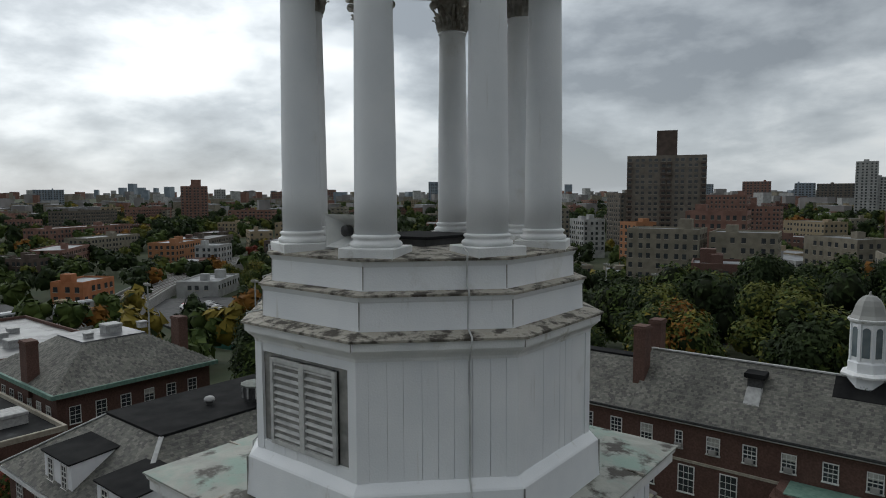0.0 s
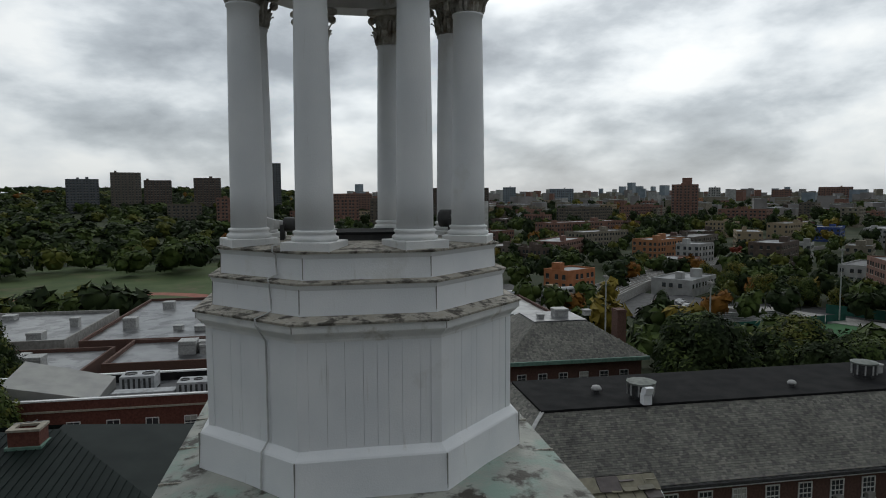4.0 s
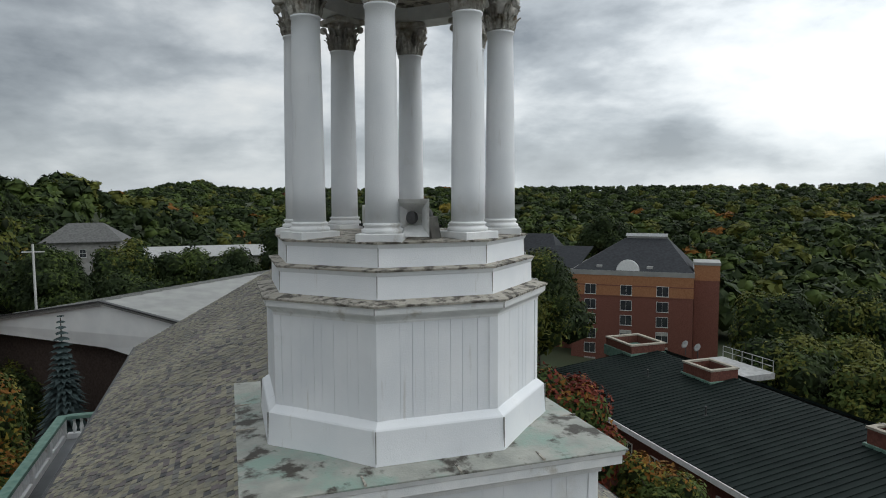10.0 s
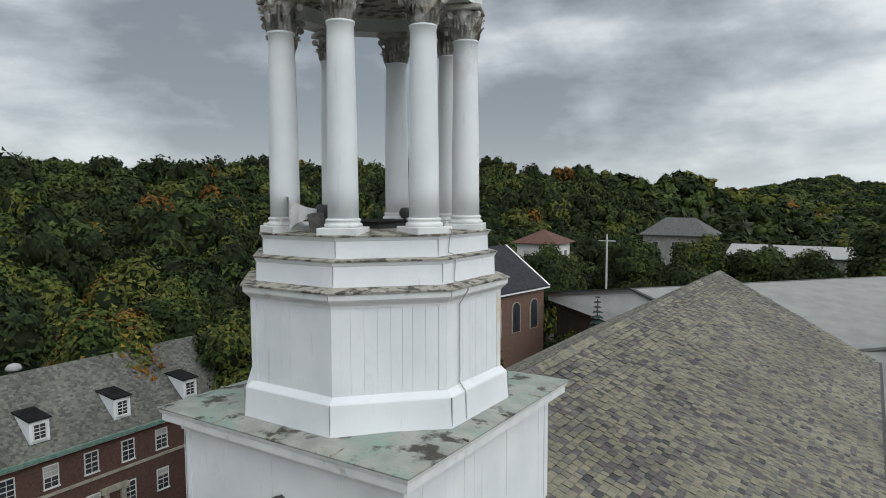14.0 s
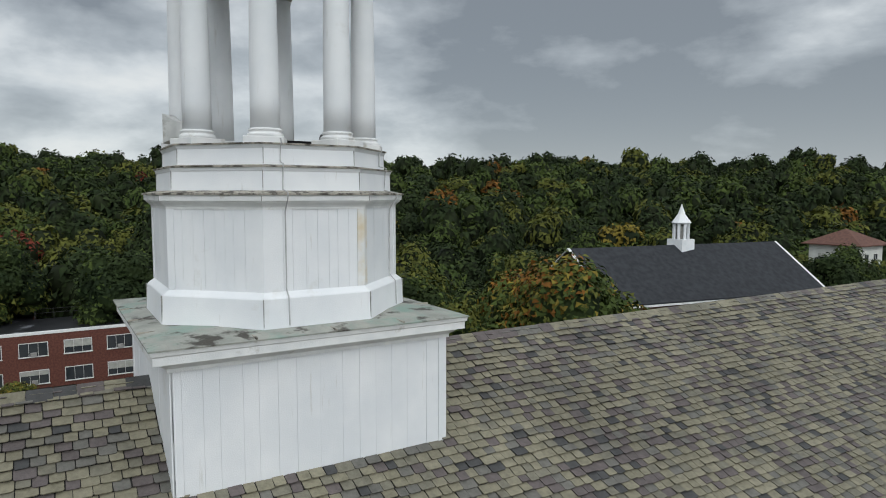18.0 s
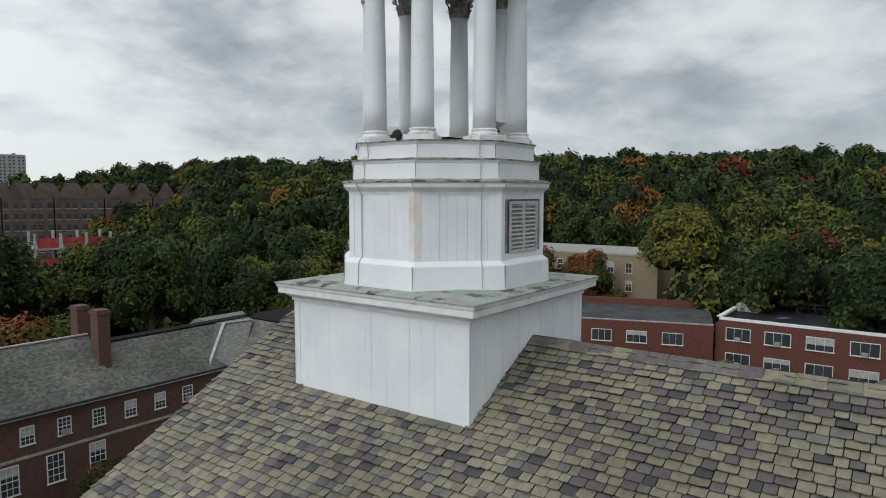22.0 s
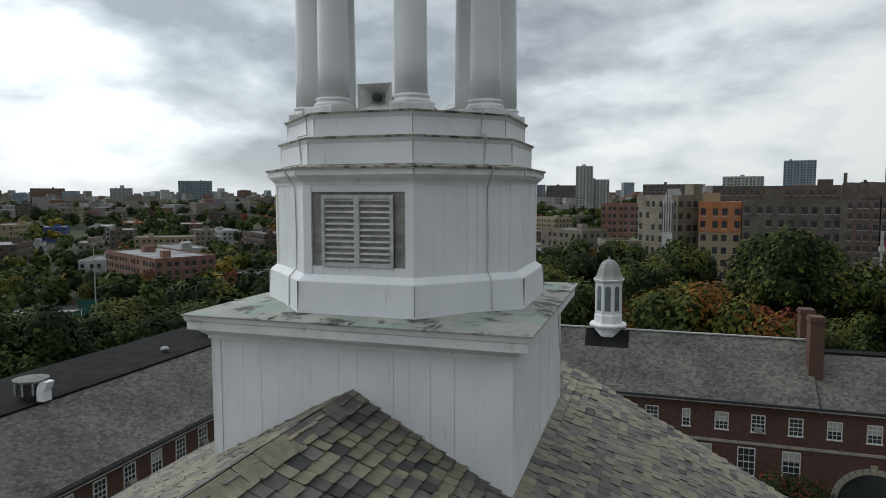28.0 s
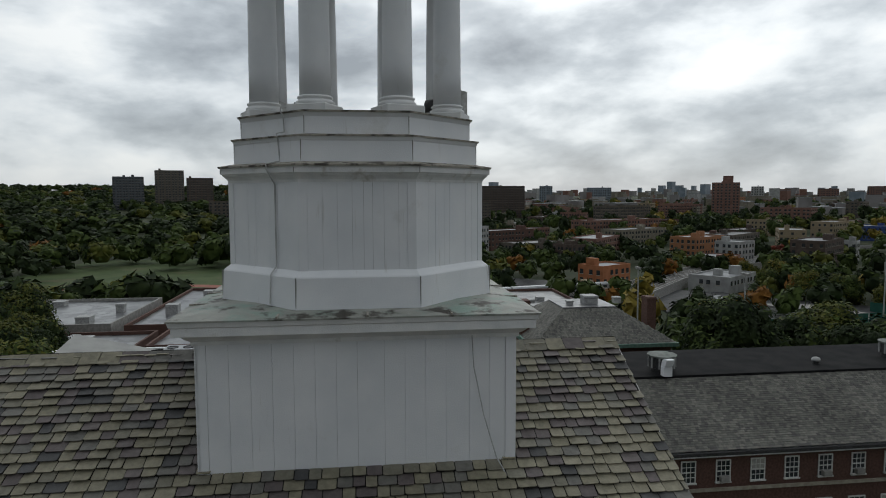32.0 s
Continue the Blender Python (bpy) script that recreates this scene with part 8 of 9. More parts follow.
def rail_strip(name, off, half, z0, z1, mat):
    v, f = [], []
    for i, p in enumerate(RAIL):
        d = (RAIL[min(i + 1, len(RAIL) - 1)] - RAIL[max(i - 1, 0)]).normalized()
        s = Vector((d.y, -d.x, 0))
        for o, z in ((off - half, z0), (off - half, z1), (off + half, z1), (off + half, z0)):
            q = p + s * o
            v.append((q.x + 205, q.y - 90, q.z + z + 38))
        if i:
            n0 = 4 * i
            for k in range(3):
                f.append((n0 - 4 + k, n0 + k, n0 + k + 1, n0 - 3 + k))
    return quadmesh(name, v, f, mat, rl)


rail_strip("ballast", 0, 7.5, -6, 0, BALLAST)
for o in (-7.7, 7.7):
    rail_strip("parapet", o, 0.2, -6, 1.1, CONCRETE)
for o in (-5.4, -1.8, 1.8, 5.4):
    for e in (-0.75, 0.75):
        rail_strip("rail", o + e, 0.12, 0, 0.22, FLASH)
# elevated station with maroon canopies
st = building("station", -133, -66, -38, "elevated station with maroon canopy roofs", "station")
for k in range(2):
    bbox(st, "canopy", -139 + k * 7, -133 + k * 7, -96, -50, -29.6, -29.2, MAROON)
    bbox(st, "canopy_edge", -139 + k * 7, -138.8 + k * 7, -96, -50, -29.9, -29.6, FLASH)
    for j in range(8):
        bbox(st, "post", -136.1 + k * 7, -135.9 + k * 7, -95 + j * 6.2, -94.8 + j * 6.2, -38, -29.6, DARKMETAL)
bbox(st, "platform", -142, -124, -97, -49, -34, -33, CONCRETE)
for j in range(6):
    bbox(st, "pier", -142, -124, -95 + j * 9, -94 + j * 9, -40, -34, CONCRETE)
# street-side cars
CARM = [material("car_paint_%s" % c, a, b2, 0.3, 1.0, spec=0.5) for c, a, b2 in (("white", (0.55, 0.55, 0.55), (0.62, 0.62, 0.62)), ("black", (0.02, 0.02, 0.022), (0.03, 0.03, 0.03)), ("silver", (0.28, 0.29, 0.30), (0.34, 0.35, 0.36)), ("red", (0.28, 0.02, 0.02), (0.34, 0.03, 0.03)))]


def car_thing(mat, colour):
    c = empty("car", (0, 0, 0), "parked %s car with dark windows" % colour, "car", "parked cars")
    bm = bmesh.new()
    prof = [(-2.2, 0.35), (2.2, 0.35), (2.25, 0.75), (1.35, 0.9), (0.6, 1.45), (-1.2, 1.48), (-2.0, 0.98), (-2.25, 0.9)]
    a = [bm.verts.new((x, -0.88, z)) for x, z in prof]
    b2 = [bm.verts.new((x, 0.88, z)) for x, z in prof]
    bm.faces.new(a), bm.faces.new(b2[::-1])
    for i in range(8):
        bm.faces.new((a[i], b2[i], b2[(i + 1) % 8], a[(i + 1) % 8]))
    bmesh.ops.recalc_face_normals(bm, faces=bm.faces)
    part("body", bm, mat, c)
    for y in (-0.89, 0.89):
        bm = bmesh.new()
        box(bm, -1.5, 0.85, y - 0.01, y + 0.01, 0.98, 1.36)
        part("side_window", bm, GLASS_DARK, c)
    for x in (-1.4, 1.4):
        for y in (-0.85, 0.85):
            bm = bmesh.new()
            bmesh.ops.create_cone(bm, cap_ends=True, segments=12, radius1=0.33, radius2=0.33, depth=0.22, matrix=Matrix.Translation((x, y, 0.33)) @ Matrix.Rotation(radians(90), 4, "X"))
            part("wheel", bm, ROOF_BLACK, c)
    return c


protos = [car_thing(m, c) for m, c in zip(CARM, ("white", "black", "silver", "red"))]
for i, c in enumerate(protos):
    c.matrix_world = pose(-196 - 3 * i, 112 + i, -37.3, 0, 0, 120)
for i in range(34):
    c = protos[crng.choice((0, 0, 1, 1, 2, 2, 2, 3))]
    if i < 18:
        at = (-178 - (i % 9) * 3.2, 106 + (i // 9) * 9 + (i % 9) * 1.0, -37.3)
    else:
        k = i - 18
        at = (-171 + k * 3.9 + 0.4 * (k % 3), 163 + k * 2.05, -37.35 + 1.0)
    copy_thing(c, pose(*at, 0, 0, 118 if i < 18 else 27))

# silver train on its elevated track
tr = building("elevated_track", -190, 15, -38, "dark steel elevated railway deck on piers", "railway")
TA, TB = Vector((-176, -42, -33.6)), Vector((-203, 80, -33.6))
td = (TB - TA).normalized()
tang = math.degrees(math.atan2(td.y, td.x))
for k in range(12):
    m = TA.lerp(TB, (k + 0.5) / 12)
    for nm, hw, hl, z0, z1, mat in (("deck", 4.2, 5.3, -0.8, 0.0, DARKMETAL), ("railing", 0.1, 5.2, 0.0, 1.1, CONCRETE), ("pier", 3.6, 0.5, -8, -0.8, CONCRETE)):
        bm = bmesh.new()
        box(bm, -hl, hl, -hw - (4.1 if nm == "railing" else 0), hw - (4.1 if nm == "railing" else 0), z0, z1)
        bmesh.ops.transform(bm, matrix=pose(*m, 0, 0, tang), verts=bm.verts)
        bpart(tr, nm, bm, mat)
STEEL = material("train_steel", (0.30, 0.31, 0.32), (0.42, 0.43, 0.44), 0.35, 0.6, metal=0.4)


def train_car():
    c = empty("train_car", (0, 0, 0), "silver ribbed metro train car with dark windows", "train", "train cars")
    bm = bmesh.new()
    prof = [(-1.45, 0.9), (1.45, 0.9), (1.5, 2.0), (1.45, 3.2), (1.0, 3.65), (-1.0, 3.65), (-1.45, 3.2), (-1.5, 2.0)]
    a = [bm.verts.new((-8.8, y, z)) for y, z in prof]
    e = [bm.verts.new((8.8, y, z)) for y, z in prof]
    bm.faces.new(a[::-1]), bm.faces.new(e)
    for i in range(8):
        bm.faces.new((a[i], a[(i + 1) % 8], e[(i + 1) % 8], e[i]))
    bmesh.ops.recalc_face_normals(bm, faces=bm.faces)
    part("body", bm, STEEL, c)
    for y in (-1.5, 1.5):
        for k in range(7):
            bm = bmesh.new()
            box(bm, -8 + k * 2.35, -6.5 + k * 2.35, y - 0.03, y + 0.03, 2.05, 2.85)
            part("window", bm, GLASS_DARK, c)
    for x in (-6.2, 6.2):
        bm = bmesh.new()
        box(bm, x - 1.3, x + 1.3, -1.1, 1.1, 0.0, 0.92)
        part("bogie", bm, DARKMETAL, c)
    return c


tc0 = train_car()
for k in range(5):
    m = TA.lerp(TB, 0.36 + k * 0.146) + Vector((td.y, -td.x, 0)) * 1.6
    if k == 0:
        tc0.matrix_world = pose(*m, 0, 0, tang)
    else:
        copy_thing(tc0, pose(*m, 0, 0, tang))

# ---- far city beyond the valley ----
def far_roofs(label, wall, roof, count, r0, r1, sizes, heights):
    v, f, rv, rf = [], [], [], []
    for i in range(count):
        az = radians(crng.uniform(66, 178))
        r = r0 + (r1 - r0) * crng.random() ** 1.3
        x, y, a = r * math.cos(az), r * math.sin(az), radians(crng.choice((-52, -40, -30, 35)))
        w, d, h = crng.uniform(*sizes) / 2, crng.uniform(12, 18) / 2, crng.choice(heights) * crng.uniform(0.9, 1.1)
        z = terrain(x, y)
        for hw, hd, za, zb, vv, ff in ((w, d, z - 2, z + h, v, f), (w + 0.2, d + 0.2, z + h, z + h + 0.6, rv, rf)):
            n0 = len(vv)
            for zz in (za, zb):
                for sx, sy in ((-1, -1), (1, -1), (1, 1), (-1, 1)):
                    vv.append((x + sx * hw * math.cos(a) - sy * hd * math.sin(a), y + sx * hw * math.sin(a) + sy * hd * math.cos(a), zz))
            ff += [(n0 + k, n0 + (k + 1) % 4, n0 + 4 + (k + 1) % 4, n0 + 4 + k) for k in range(4)] + [(n0 + 4, n0 + 5, n0 + 6, n0 + 7)]
    ob = tagged(quadmesh("distant_houses", v, f, wall), label, "houses", kind="stuff")
    tagged(quadmesh("roof_covering", rv, rf, roof, ob), kind="stuff")


far_roofs("distant rose and brown brick houses across the valley", WALLS["rose brick"], ROOFPALE, 130, 900, 3000, (16, 44), (9, 12, 15, 18, 22))
far_roofs("distant brick houses across the valley, greyed as by haze", GREYHAZE, ROOFPALE, 300, 900, 3000, (16, 44), (9, 12, 15, 18, 22))
far_roofs("distant cream brick houses across the valley", WALLS["cream brick"], ROOFPALE, 300, 900, 3000, (14, 36), (9, 12, 15, 18))
far_roofs("distant white rendered blocks across the valley", WALLS["white rendered"], ROOFPALE, 150, 1000, 3200, (12, 30), (10, 14, 20, 28))
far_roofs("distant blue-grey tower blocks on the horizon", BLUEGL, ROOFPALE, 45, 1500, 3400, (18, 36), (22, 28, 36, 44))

# ---- brick slabs above the western woods ----
for wall, x, y, w, d, z0, z1, lab in (
        (GREYCON, -825, -280, 34, 22, -25, 22, "dark grey ribbed slab block above the woods"),
        ("rose brick", -633, 14, 35, 16, -36, -1.5, "brown-rose brick slab with dark plant room above the woods"),
        ("grey-brown brick", -645, 50, 13, 16, -36, -3, "grey-brown brick slab with balconies above the woods"),
        ("rose brick", -627, -78, 42, 14, -36, 0, "rose-brown brick slab block above the woods"),
        ("grey-brown brick", -640, -130, 30, 14, -36, -6, "grey-brown brick slab block above the woods"),
        ("rose brick", -681, -9, 54, 14, -36, -14, "long low brick row above the woods"),
        ("grey-brown brick", -684, 102, 68, 14, -36, -8, "long grey-brown brick row above the woods")):
    b = city_block("slab_block", wall, x, y, math.degrees(math.atan2(y, x)) + 90, w, d, z0, z1, lab, "slab blocks above the woods", bay=3.4, ww=1.7, bulk=2, skip=0.0, cat="apartment building")

# ---- trees ----
LEAF = {}
# inner is no leaf tone: it colours in the shade within crowns
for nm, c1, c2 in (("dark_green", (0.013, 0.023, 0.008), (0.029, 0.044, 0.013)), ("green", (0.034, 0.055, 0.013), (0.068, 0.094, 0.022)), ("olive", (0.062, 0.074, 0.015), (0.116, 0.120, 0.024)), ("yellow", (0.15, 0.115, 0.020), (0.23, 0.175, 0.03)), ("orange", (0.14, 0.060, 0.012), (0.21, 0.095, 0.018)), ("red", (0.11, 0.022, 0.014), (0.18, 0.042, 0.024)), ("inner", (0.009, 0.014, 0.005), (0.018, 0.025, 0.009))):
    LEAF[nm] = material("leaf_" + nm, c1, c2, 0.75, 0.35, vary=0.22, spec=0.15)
BARK = material("bark", (0.045, 0.037, 0.030), (0.085, 0.072, 0.060), 0.95, 6.0, 0.5, 25)


def crown_arrays(rng, lobes, quads, size, flat=0.8):
    """Leaf clumps on the outer shells of several lobes: unit crown, about 1 wide and 1 high, base at z = 0."""
    cs, rs = [(0.0, 0.0, 0.52)], [0.36]
    for k in range(lobes):
        a, h = k * 2.4 + rng.uniform(0, 0.8), rng.uniform(0.25, 0.8)
        q = 0.34 * (1 - abs(h - 0.42) * 1.1)
        cs.append((q * math.cos(a), q * math.sin(a), h))
        rs.append(rng.uniform(0.15, 0.24))
    cs, rs = np.array(cs), np.array(rs)
    pick = rng.choice(len(rs), quads, p=rs ** 2 / (rs ** 2).sum())
    d = rng.normal(size=(quads, 3))
    d /= np.linalg.norm(d, axis=1)[:, None]
    d[:, 2] = np.where(d[:, 2] < -0.45, -d[:, 2], d[:, 2])
    p = cs[pick] + d * rs[pick][:, None] * rng.uniform(0.74, 1.14, (quads, 1))
    nrm = d + np.array([0, 0, 0.25]) + rng.normal(size=(quads, 3)) * 0.34
    nrm /= np.linalg.norm(nrm, axis=1)[:, None]
    u = np.cross(nrm, rng.normal(size=(quads, 3)))
    u /= np.linalg.norm(u, axis=1)[:, None]
    w = np.cross(nrm, u)
    s = size * rng.uniform(0.6, 1.3, (quads, 1))
    v = np.stack([p - u * s * 0.9 - w * s * 0.55, p - u * s * 0.5 + w * s * 0.75, p + u * s * 1.15], axis=1)
    return v, cs, rs


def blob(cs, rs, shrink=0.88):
    """Inner masses: small rough ellipsoids inside the leaves, often coloured dark as crown shade."""
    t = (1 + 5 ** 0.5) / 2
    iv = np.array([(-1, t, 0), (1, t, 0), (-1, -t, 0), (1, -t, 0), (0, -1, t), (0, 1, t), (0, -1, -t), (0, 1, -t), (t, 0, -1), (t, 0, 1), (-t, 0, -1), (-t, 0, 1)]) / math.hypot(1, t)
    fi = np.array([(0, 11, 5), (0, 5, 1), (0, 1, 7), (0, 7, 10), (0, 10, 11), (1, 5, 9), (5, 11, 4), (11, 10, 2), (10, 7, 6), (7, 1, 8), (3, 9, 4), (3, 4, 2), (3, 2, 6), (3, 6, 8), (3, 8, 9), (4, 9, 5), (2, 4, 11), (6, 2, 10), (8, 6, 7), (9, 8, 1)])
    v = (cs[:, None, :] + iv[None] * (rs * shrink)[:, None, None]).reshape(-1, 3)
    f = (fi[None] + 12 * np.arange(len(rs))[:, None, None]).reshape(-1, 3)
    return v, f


def fill_mesh(name, quads, tris_v, tris_f, mats, qmat, tmat):
    """A mesh from arrays of leaf triangles and inner ones."""
    nq, nt = len(quads), len(tris_f)
    me = bpy.data.meshes.new(name)
    co = np.concatenate([quads.reshape(-1, 3), tris_v])
    me.vertices.add(len(co))
    me.vertices.foreach_set("co", co.astype(np.float32).ravel())
    loops = np.concatenate([np.arange(nq * 3), tris_f.ravel() + nq * 3]).astype(np.int32)
    me.loops.add(len(loops))
    me.loops.foreach_set("vertex_index", loops)
    me.polygons.add(nq + nt)
    me.polygons.foreach_set("loop_start", (np.arange(nq + nt) * 3).astype(np.int32))
    me.polygons.foreach_set("material_index", np.concatenate([qmat, tmat]).astype(np.int32))
    for m in mats:
        me.materials.append(m)
    me.update(calc_edges=True)
    me.validate()
    return me


def tree_proto(seed, lobes, quads, size, shrink=0.9):
    rng = np.random.default_rng(seed)
    v, cs, rs = crown_arrays(rng, lobes, quads, size)
    bv, bf = blob(cs, rs, shrink)
    return v, bv, bf


NEAR = [tree_proto(10 + k, 20, 8500, 0.026, 0.84) for k in range(3)] + [tree_proto(20 + k, 26, 36000, 0.0145, 0.8) for k in range(2)]
NEAR_MESH = {}


def crown_mesh(k, colours):
    key = (k, colours)
    if key not in NEAR_MESH:
        v, bv, bf = NEAR[k]
        rng = np.random.default_rng(k)
        # colour goes by patches of the crown
        c = v.mean(axis=1)
        ph = np.sin(c[:, 0] * 9 + k) + np.sin(c[:, 1] * 8 + 2 * k) + np.sin(c[:, 2] * 7) + rng.normal(size=len(c)) * 1.0
        qm = np.clip(np.digitize(ph, np.linspace(-1.2, 1.2, len(colours) + 1)[1:-1]), 0, len(colours) - 1)
        # masses behind the leaves take dark green, coloured in as shaded gaps
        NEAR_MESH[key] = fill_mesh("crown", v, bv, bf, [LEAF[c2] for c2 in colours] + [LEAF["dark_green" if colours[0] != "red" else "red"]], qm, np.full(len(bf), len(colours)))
    return NEAR_MESH[key]


def trunk_mesh(k):
    if ("t", k) in NEAR_MESH:
        return NEAR_MESH[("t", k)]
    rng = random.Random(50 + k)
    bm = bmesh.new()

    def limb(p, q, r0, r1):
        p, q = Vector(p), Vector(q)
        d = (q - p).normalized()
        a = d.orthogonal().normalized()
        c = d.cross(a)
        rings = []
        for s in (0.0, 0.5, 1.0):
            m = p.lerp(q, s) + (a * rng.uniform(-0.02, 0.02) if 0 < s < 1 else a * 0)
            r = r0 + (r1 - r0) * s
            rings.append([bm.verts.new(m + (a * math.cos(t) + c * math.sin(t)) * r) for t in [math.tau * i / 7 for i in range(7)]])
        for x, y in zip(rings, rings[1:]):
            for i in range(7):
                bm.faces.new((x[i], x[(i + 1) % 7], y[(i + 1) % 7], y[i]))

    limb((0, 0, -0.25), (0, 0, 0.4), 0.035, 0.022)
    for i in range(7):
        a = i * 2.4
        limb((0, 0, 0.1 + 0.045 * i), (0.3 * math.cos(a), 0.3 * math.sin(a), 0.42 + 0.07 * i), 0.014, 0.004)
    me = bpy.data.meshes.new("trunk")
    bm.to_mesh(me)
    bm.free()
    me.materials.append(BARK)
    NEAR_MESH[("t", k)] = me
    return me


def tree(x, y, top, wide, colours, k, label, spin=0.0, tall=None, foot=None):
    """A tree whose crown ends at the height top and is as wide and about as high as given."""
    g = terrain(x, y) if foot is None else foot
    tall = tall or wide * 1.05
    t = empty("tree", (x, y, g), label, "tree", "trees round the campus")
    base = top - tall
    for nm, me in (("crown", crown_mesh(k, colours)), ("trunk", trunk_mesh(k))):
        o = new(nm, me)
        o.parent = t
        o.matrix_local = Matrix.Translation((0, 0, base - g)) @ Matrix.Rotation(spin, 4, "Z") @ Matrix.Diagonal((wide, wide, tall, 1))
    # the stem below the crown
    bm = bmesh.new()
    lathe(bm, [(wide * 0.045, -0.5), (wide * 0.036, max(base - g, 0.3) + 0.1 * tall)], 8)
    part("stem", bm, BARK, t)
    return t


GR, DG, OL, OR, YE, RE = ("dark_green", "green", "olive"), ("dark_green", "dark_green", "green"), ("green", "olive", "olive"), ("olive", "orange", "orange", "red"), ("olive", "yellow", "olive"), ("green", "red", "orange", "red")
GO, RD = ("green", "olive", "yellow", "olive", "orange"), ("dark_green", "red", "dark_green")
LABELS = {GR: "broad leafy tree in dull green", DG: "dense dark green tree", OL: "leafy tree turning yellow-green", OR: "autumn tree with orange and red leaves", YE: "autumn tree with yellow leaves", RE: "maple with deep red autumn leaves", GO: "leafy green tree with orange patches", RD: "dark red leaved tree over green"}
trng = random.Random(5)
for i, (x, y, top, wide, col) in enumerate((
        (17.6, -21.5, -3.4, 12.6, GO), (24, -27, -3.8, 10, GO), (14.6, -24.5, -6.6, 8.5, GO),
        (-13.5, -45, -2.4, 9.5, OL), (-19.5, -51, -1.6, 12, OL), (-13.8, -38, -7.4, 7, YE), (-26.5, -50, -4.0, 10, GR), (-24.5, -56, -3.0, 11, DG), (-20, -46, -8, 9, DG), (-14.4, -21.5, -8.0, 6.0, RE), (-17.5, -17.5, -11.5, 5, GO),
        (-45, -36, -11.5, 10, GR), (-47, -29, -12, 9, OL), (-54, -31, -13.5, 8, OL), (-64, -57, -11, 12, GR), (-82, -60, -12.5, 12, GR), (-107, -58, -15, 12, GR), (-60, -44, -14, 10, OL), (-75, -45, -15, 10, GR), (-92, -48, -17, 10, GR), (-35, -66, -7, 13, GR),
        (-50, 36, -10.2, 10, DG), (-49, 45, -11, 10, GR), (-42, 45, -11.2, 9, DG), (-57, 40, -12, 9, DG), (-56, 52, -12.5, 10, GR), (-36, 49, -11.5, 9, GR), (-38, 20, -16.5, 6, DG), (-44, 22, -19.5, 5, YE), (-48, 27, -19, 6, OL), (-52, 62, -14, 9, GR), (-40, 58, -13.5, 9, GR), (-44, 72, -14, 10, GO), (-30, 62, -13, 9, GR), (-62, 70, -16, 10, GR),
        (6.5, 66, -9.5, 12, GO), (14, 63, -11, 11, OR), (-6, 70, -9, 12, GR), (-20, 68, -11, 11, GO), (21, 85, -4.5, 12, GR), (23, 69, -12.5, 9, GR), (31, 66, -4.8, 10, DG), (20, 97, -6, 13, GR), (36, 74, -7, 11, DG), (2, 88, -9, 13, GR), (-14, 92, -10, 13, OL), (-26, 84, -12, 12, GR), (-34, 100, -13, 13, GR), (8, 108, -8, 14, GR), (44, 62, -8, 10, GR), (28, 110, -8, 13, OL), (40, 98, -7, 12, GR), (52, 82, -6, 12, DG), (60, 70, -5, 12, GR), (-6, 60, -15, 7, RE), (-2, 75, -13, 8, OR), (62, 100, -4, 13, GR),
        (78, 42, -7.0, 10, RE), (82, 34.5, -8.2, 9, RE), (84, 31, -14.5, 6.5, YE), (70, 55, -7.8, 10, OL), (62, 57, -8.5, 9, OL), (48, 58, -8, 9, GR), (45.5, 5.5, -13.5, 4, YE), (74, 8, -4.5, 10, GR), (70, -4, -6, 10, DG), (82, 20, -1.5, 11, YE),
        (-178, 168, -26, 12, YE), (-190, 160, -27, 12, OL), (-200, 153, -27, 11, YE), (-165, 178, -26, 12, OR), (-140, 190, -28, 9, OL), (-216, 150, -28, 11, OL), (-248, 160, -28, 12, YE), (-238, 168, -27, 12, YE),
        (-47.2, 10.4, -17.8, 5.0, RE), (8.5, 24, -17.6, 7.5, RD), (13, 38, -18.5, 7, RD),
        (40, -30, -9, 9, GR), (36, -87, -6.5, 10, DG), (43, -88, -8.5, 9, GR), (30, -112, -6.5, 12, DG), (20, -118, -6, 12, GR), (60, 60, -10, 10, OL), (66, 57.5, -10.5, 10, OL), (73, 53.5, -11, 10, OL), (79, 50, -11, 9, GO), (85, 46, -9.5, 8, RE), (-12, 118, -8.5, 13, DG), (-2, 122, -9, 12, GR), (-23, 124, -9.5, 13, DG), (6, 117, -12, 11, GO), (-32, 116, -12, 12, GR), (46, -22, -8, 10, GO), (52, -32, -7, 11, GR), (48, -42, -6, 11, GR), (44, -58, -7, 10, DG), (22, -64, -14, 8, GR), (36, -72, -8, 10, GR), (16, -98, -10, 11, DG), (2, -108, -7, 12, DG), (-10, -116, -3, 14, GR), (-22, -124, -1.0, 15, DG), (-38, -122, -1.5, 15, DG), (-46, -112, -4, 14, GR), (28, -108, -9, 11, DG), (38, -96, -9, 11, GR), (10, -120, -8, 13, DG), (-54, -130, -1, 15, GO), (-84, -128, -3, 15, DG))):
    tree(x, y, top, wide, col, 3 + i % 2 if i < 9 or (0 < x < 15 and 20 < y < 40) else i % 3, LABELS[col], spin=trng.uniform(0, 6.28), tall=wide * trng.uniform(0.95, 1.15))

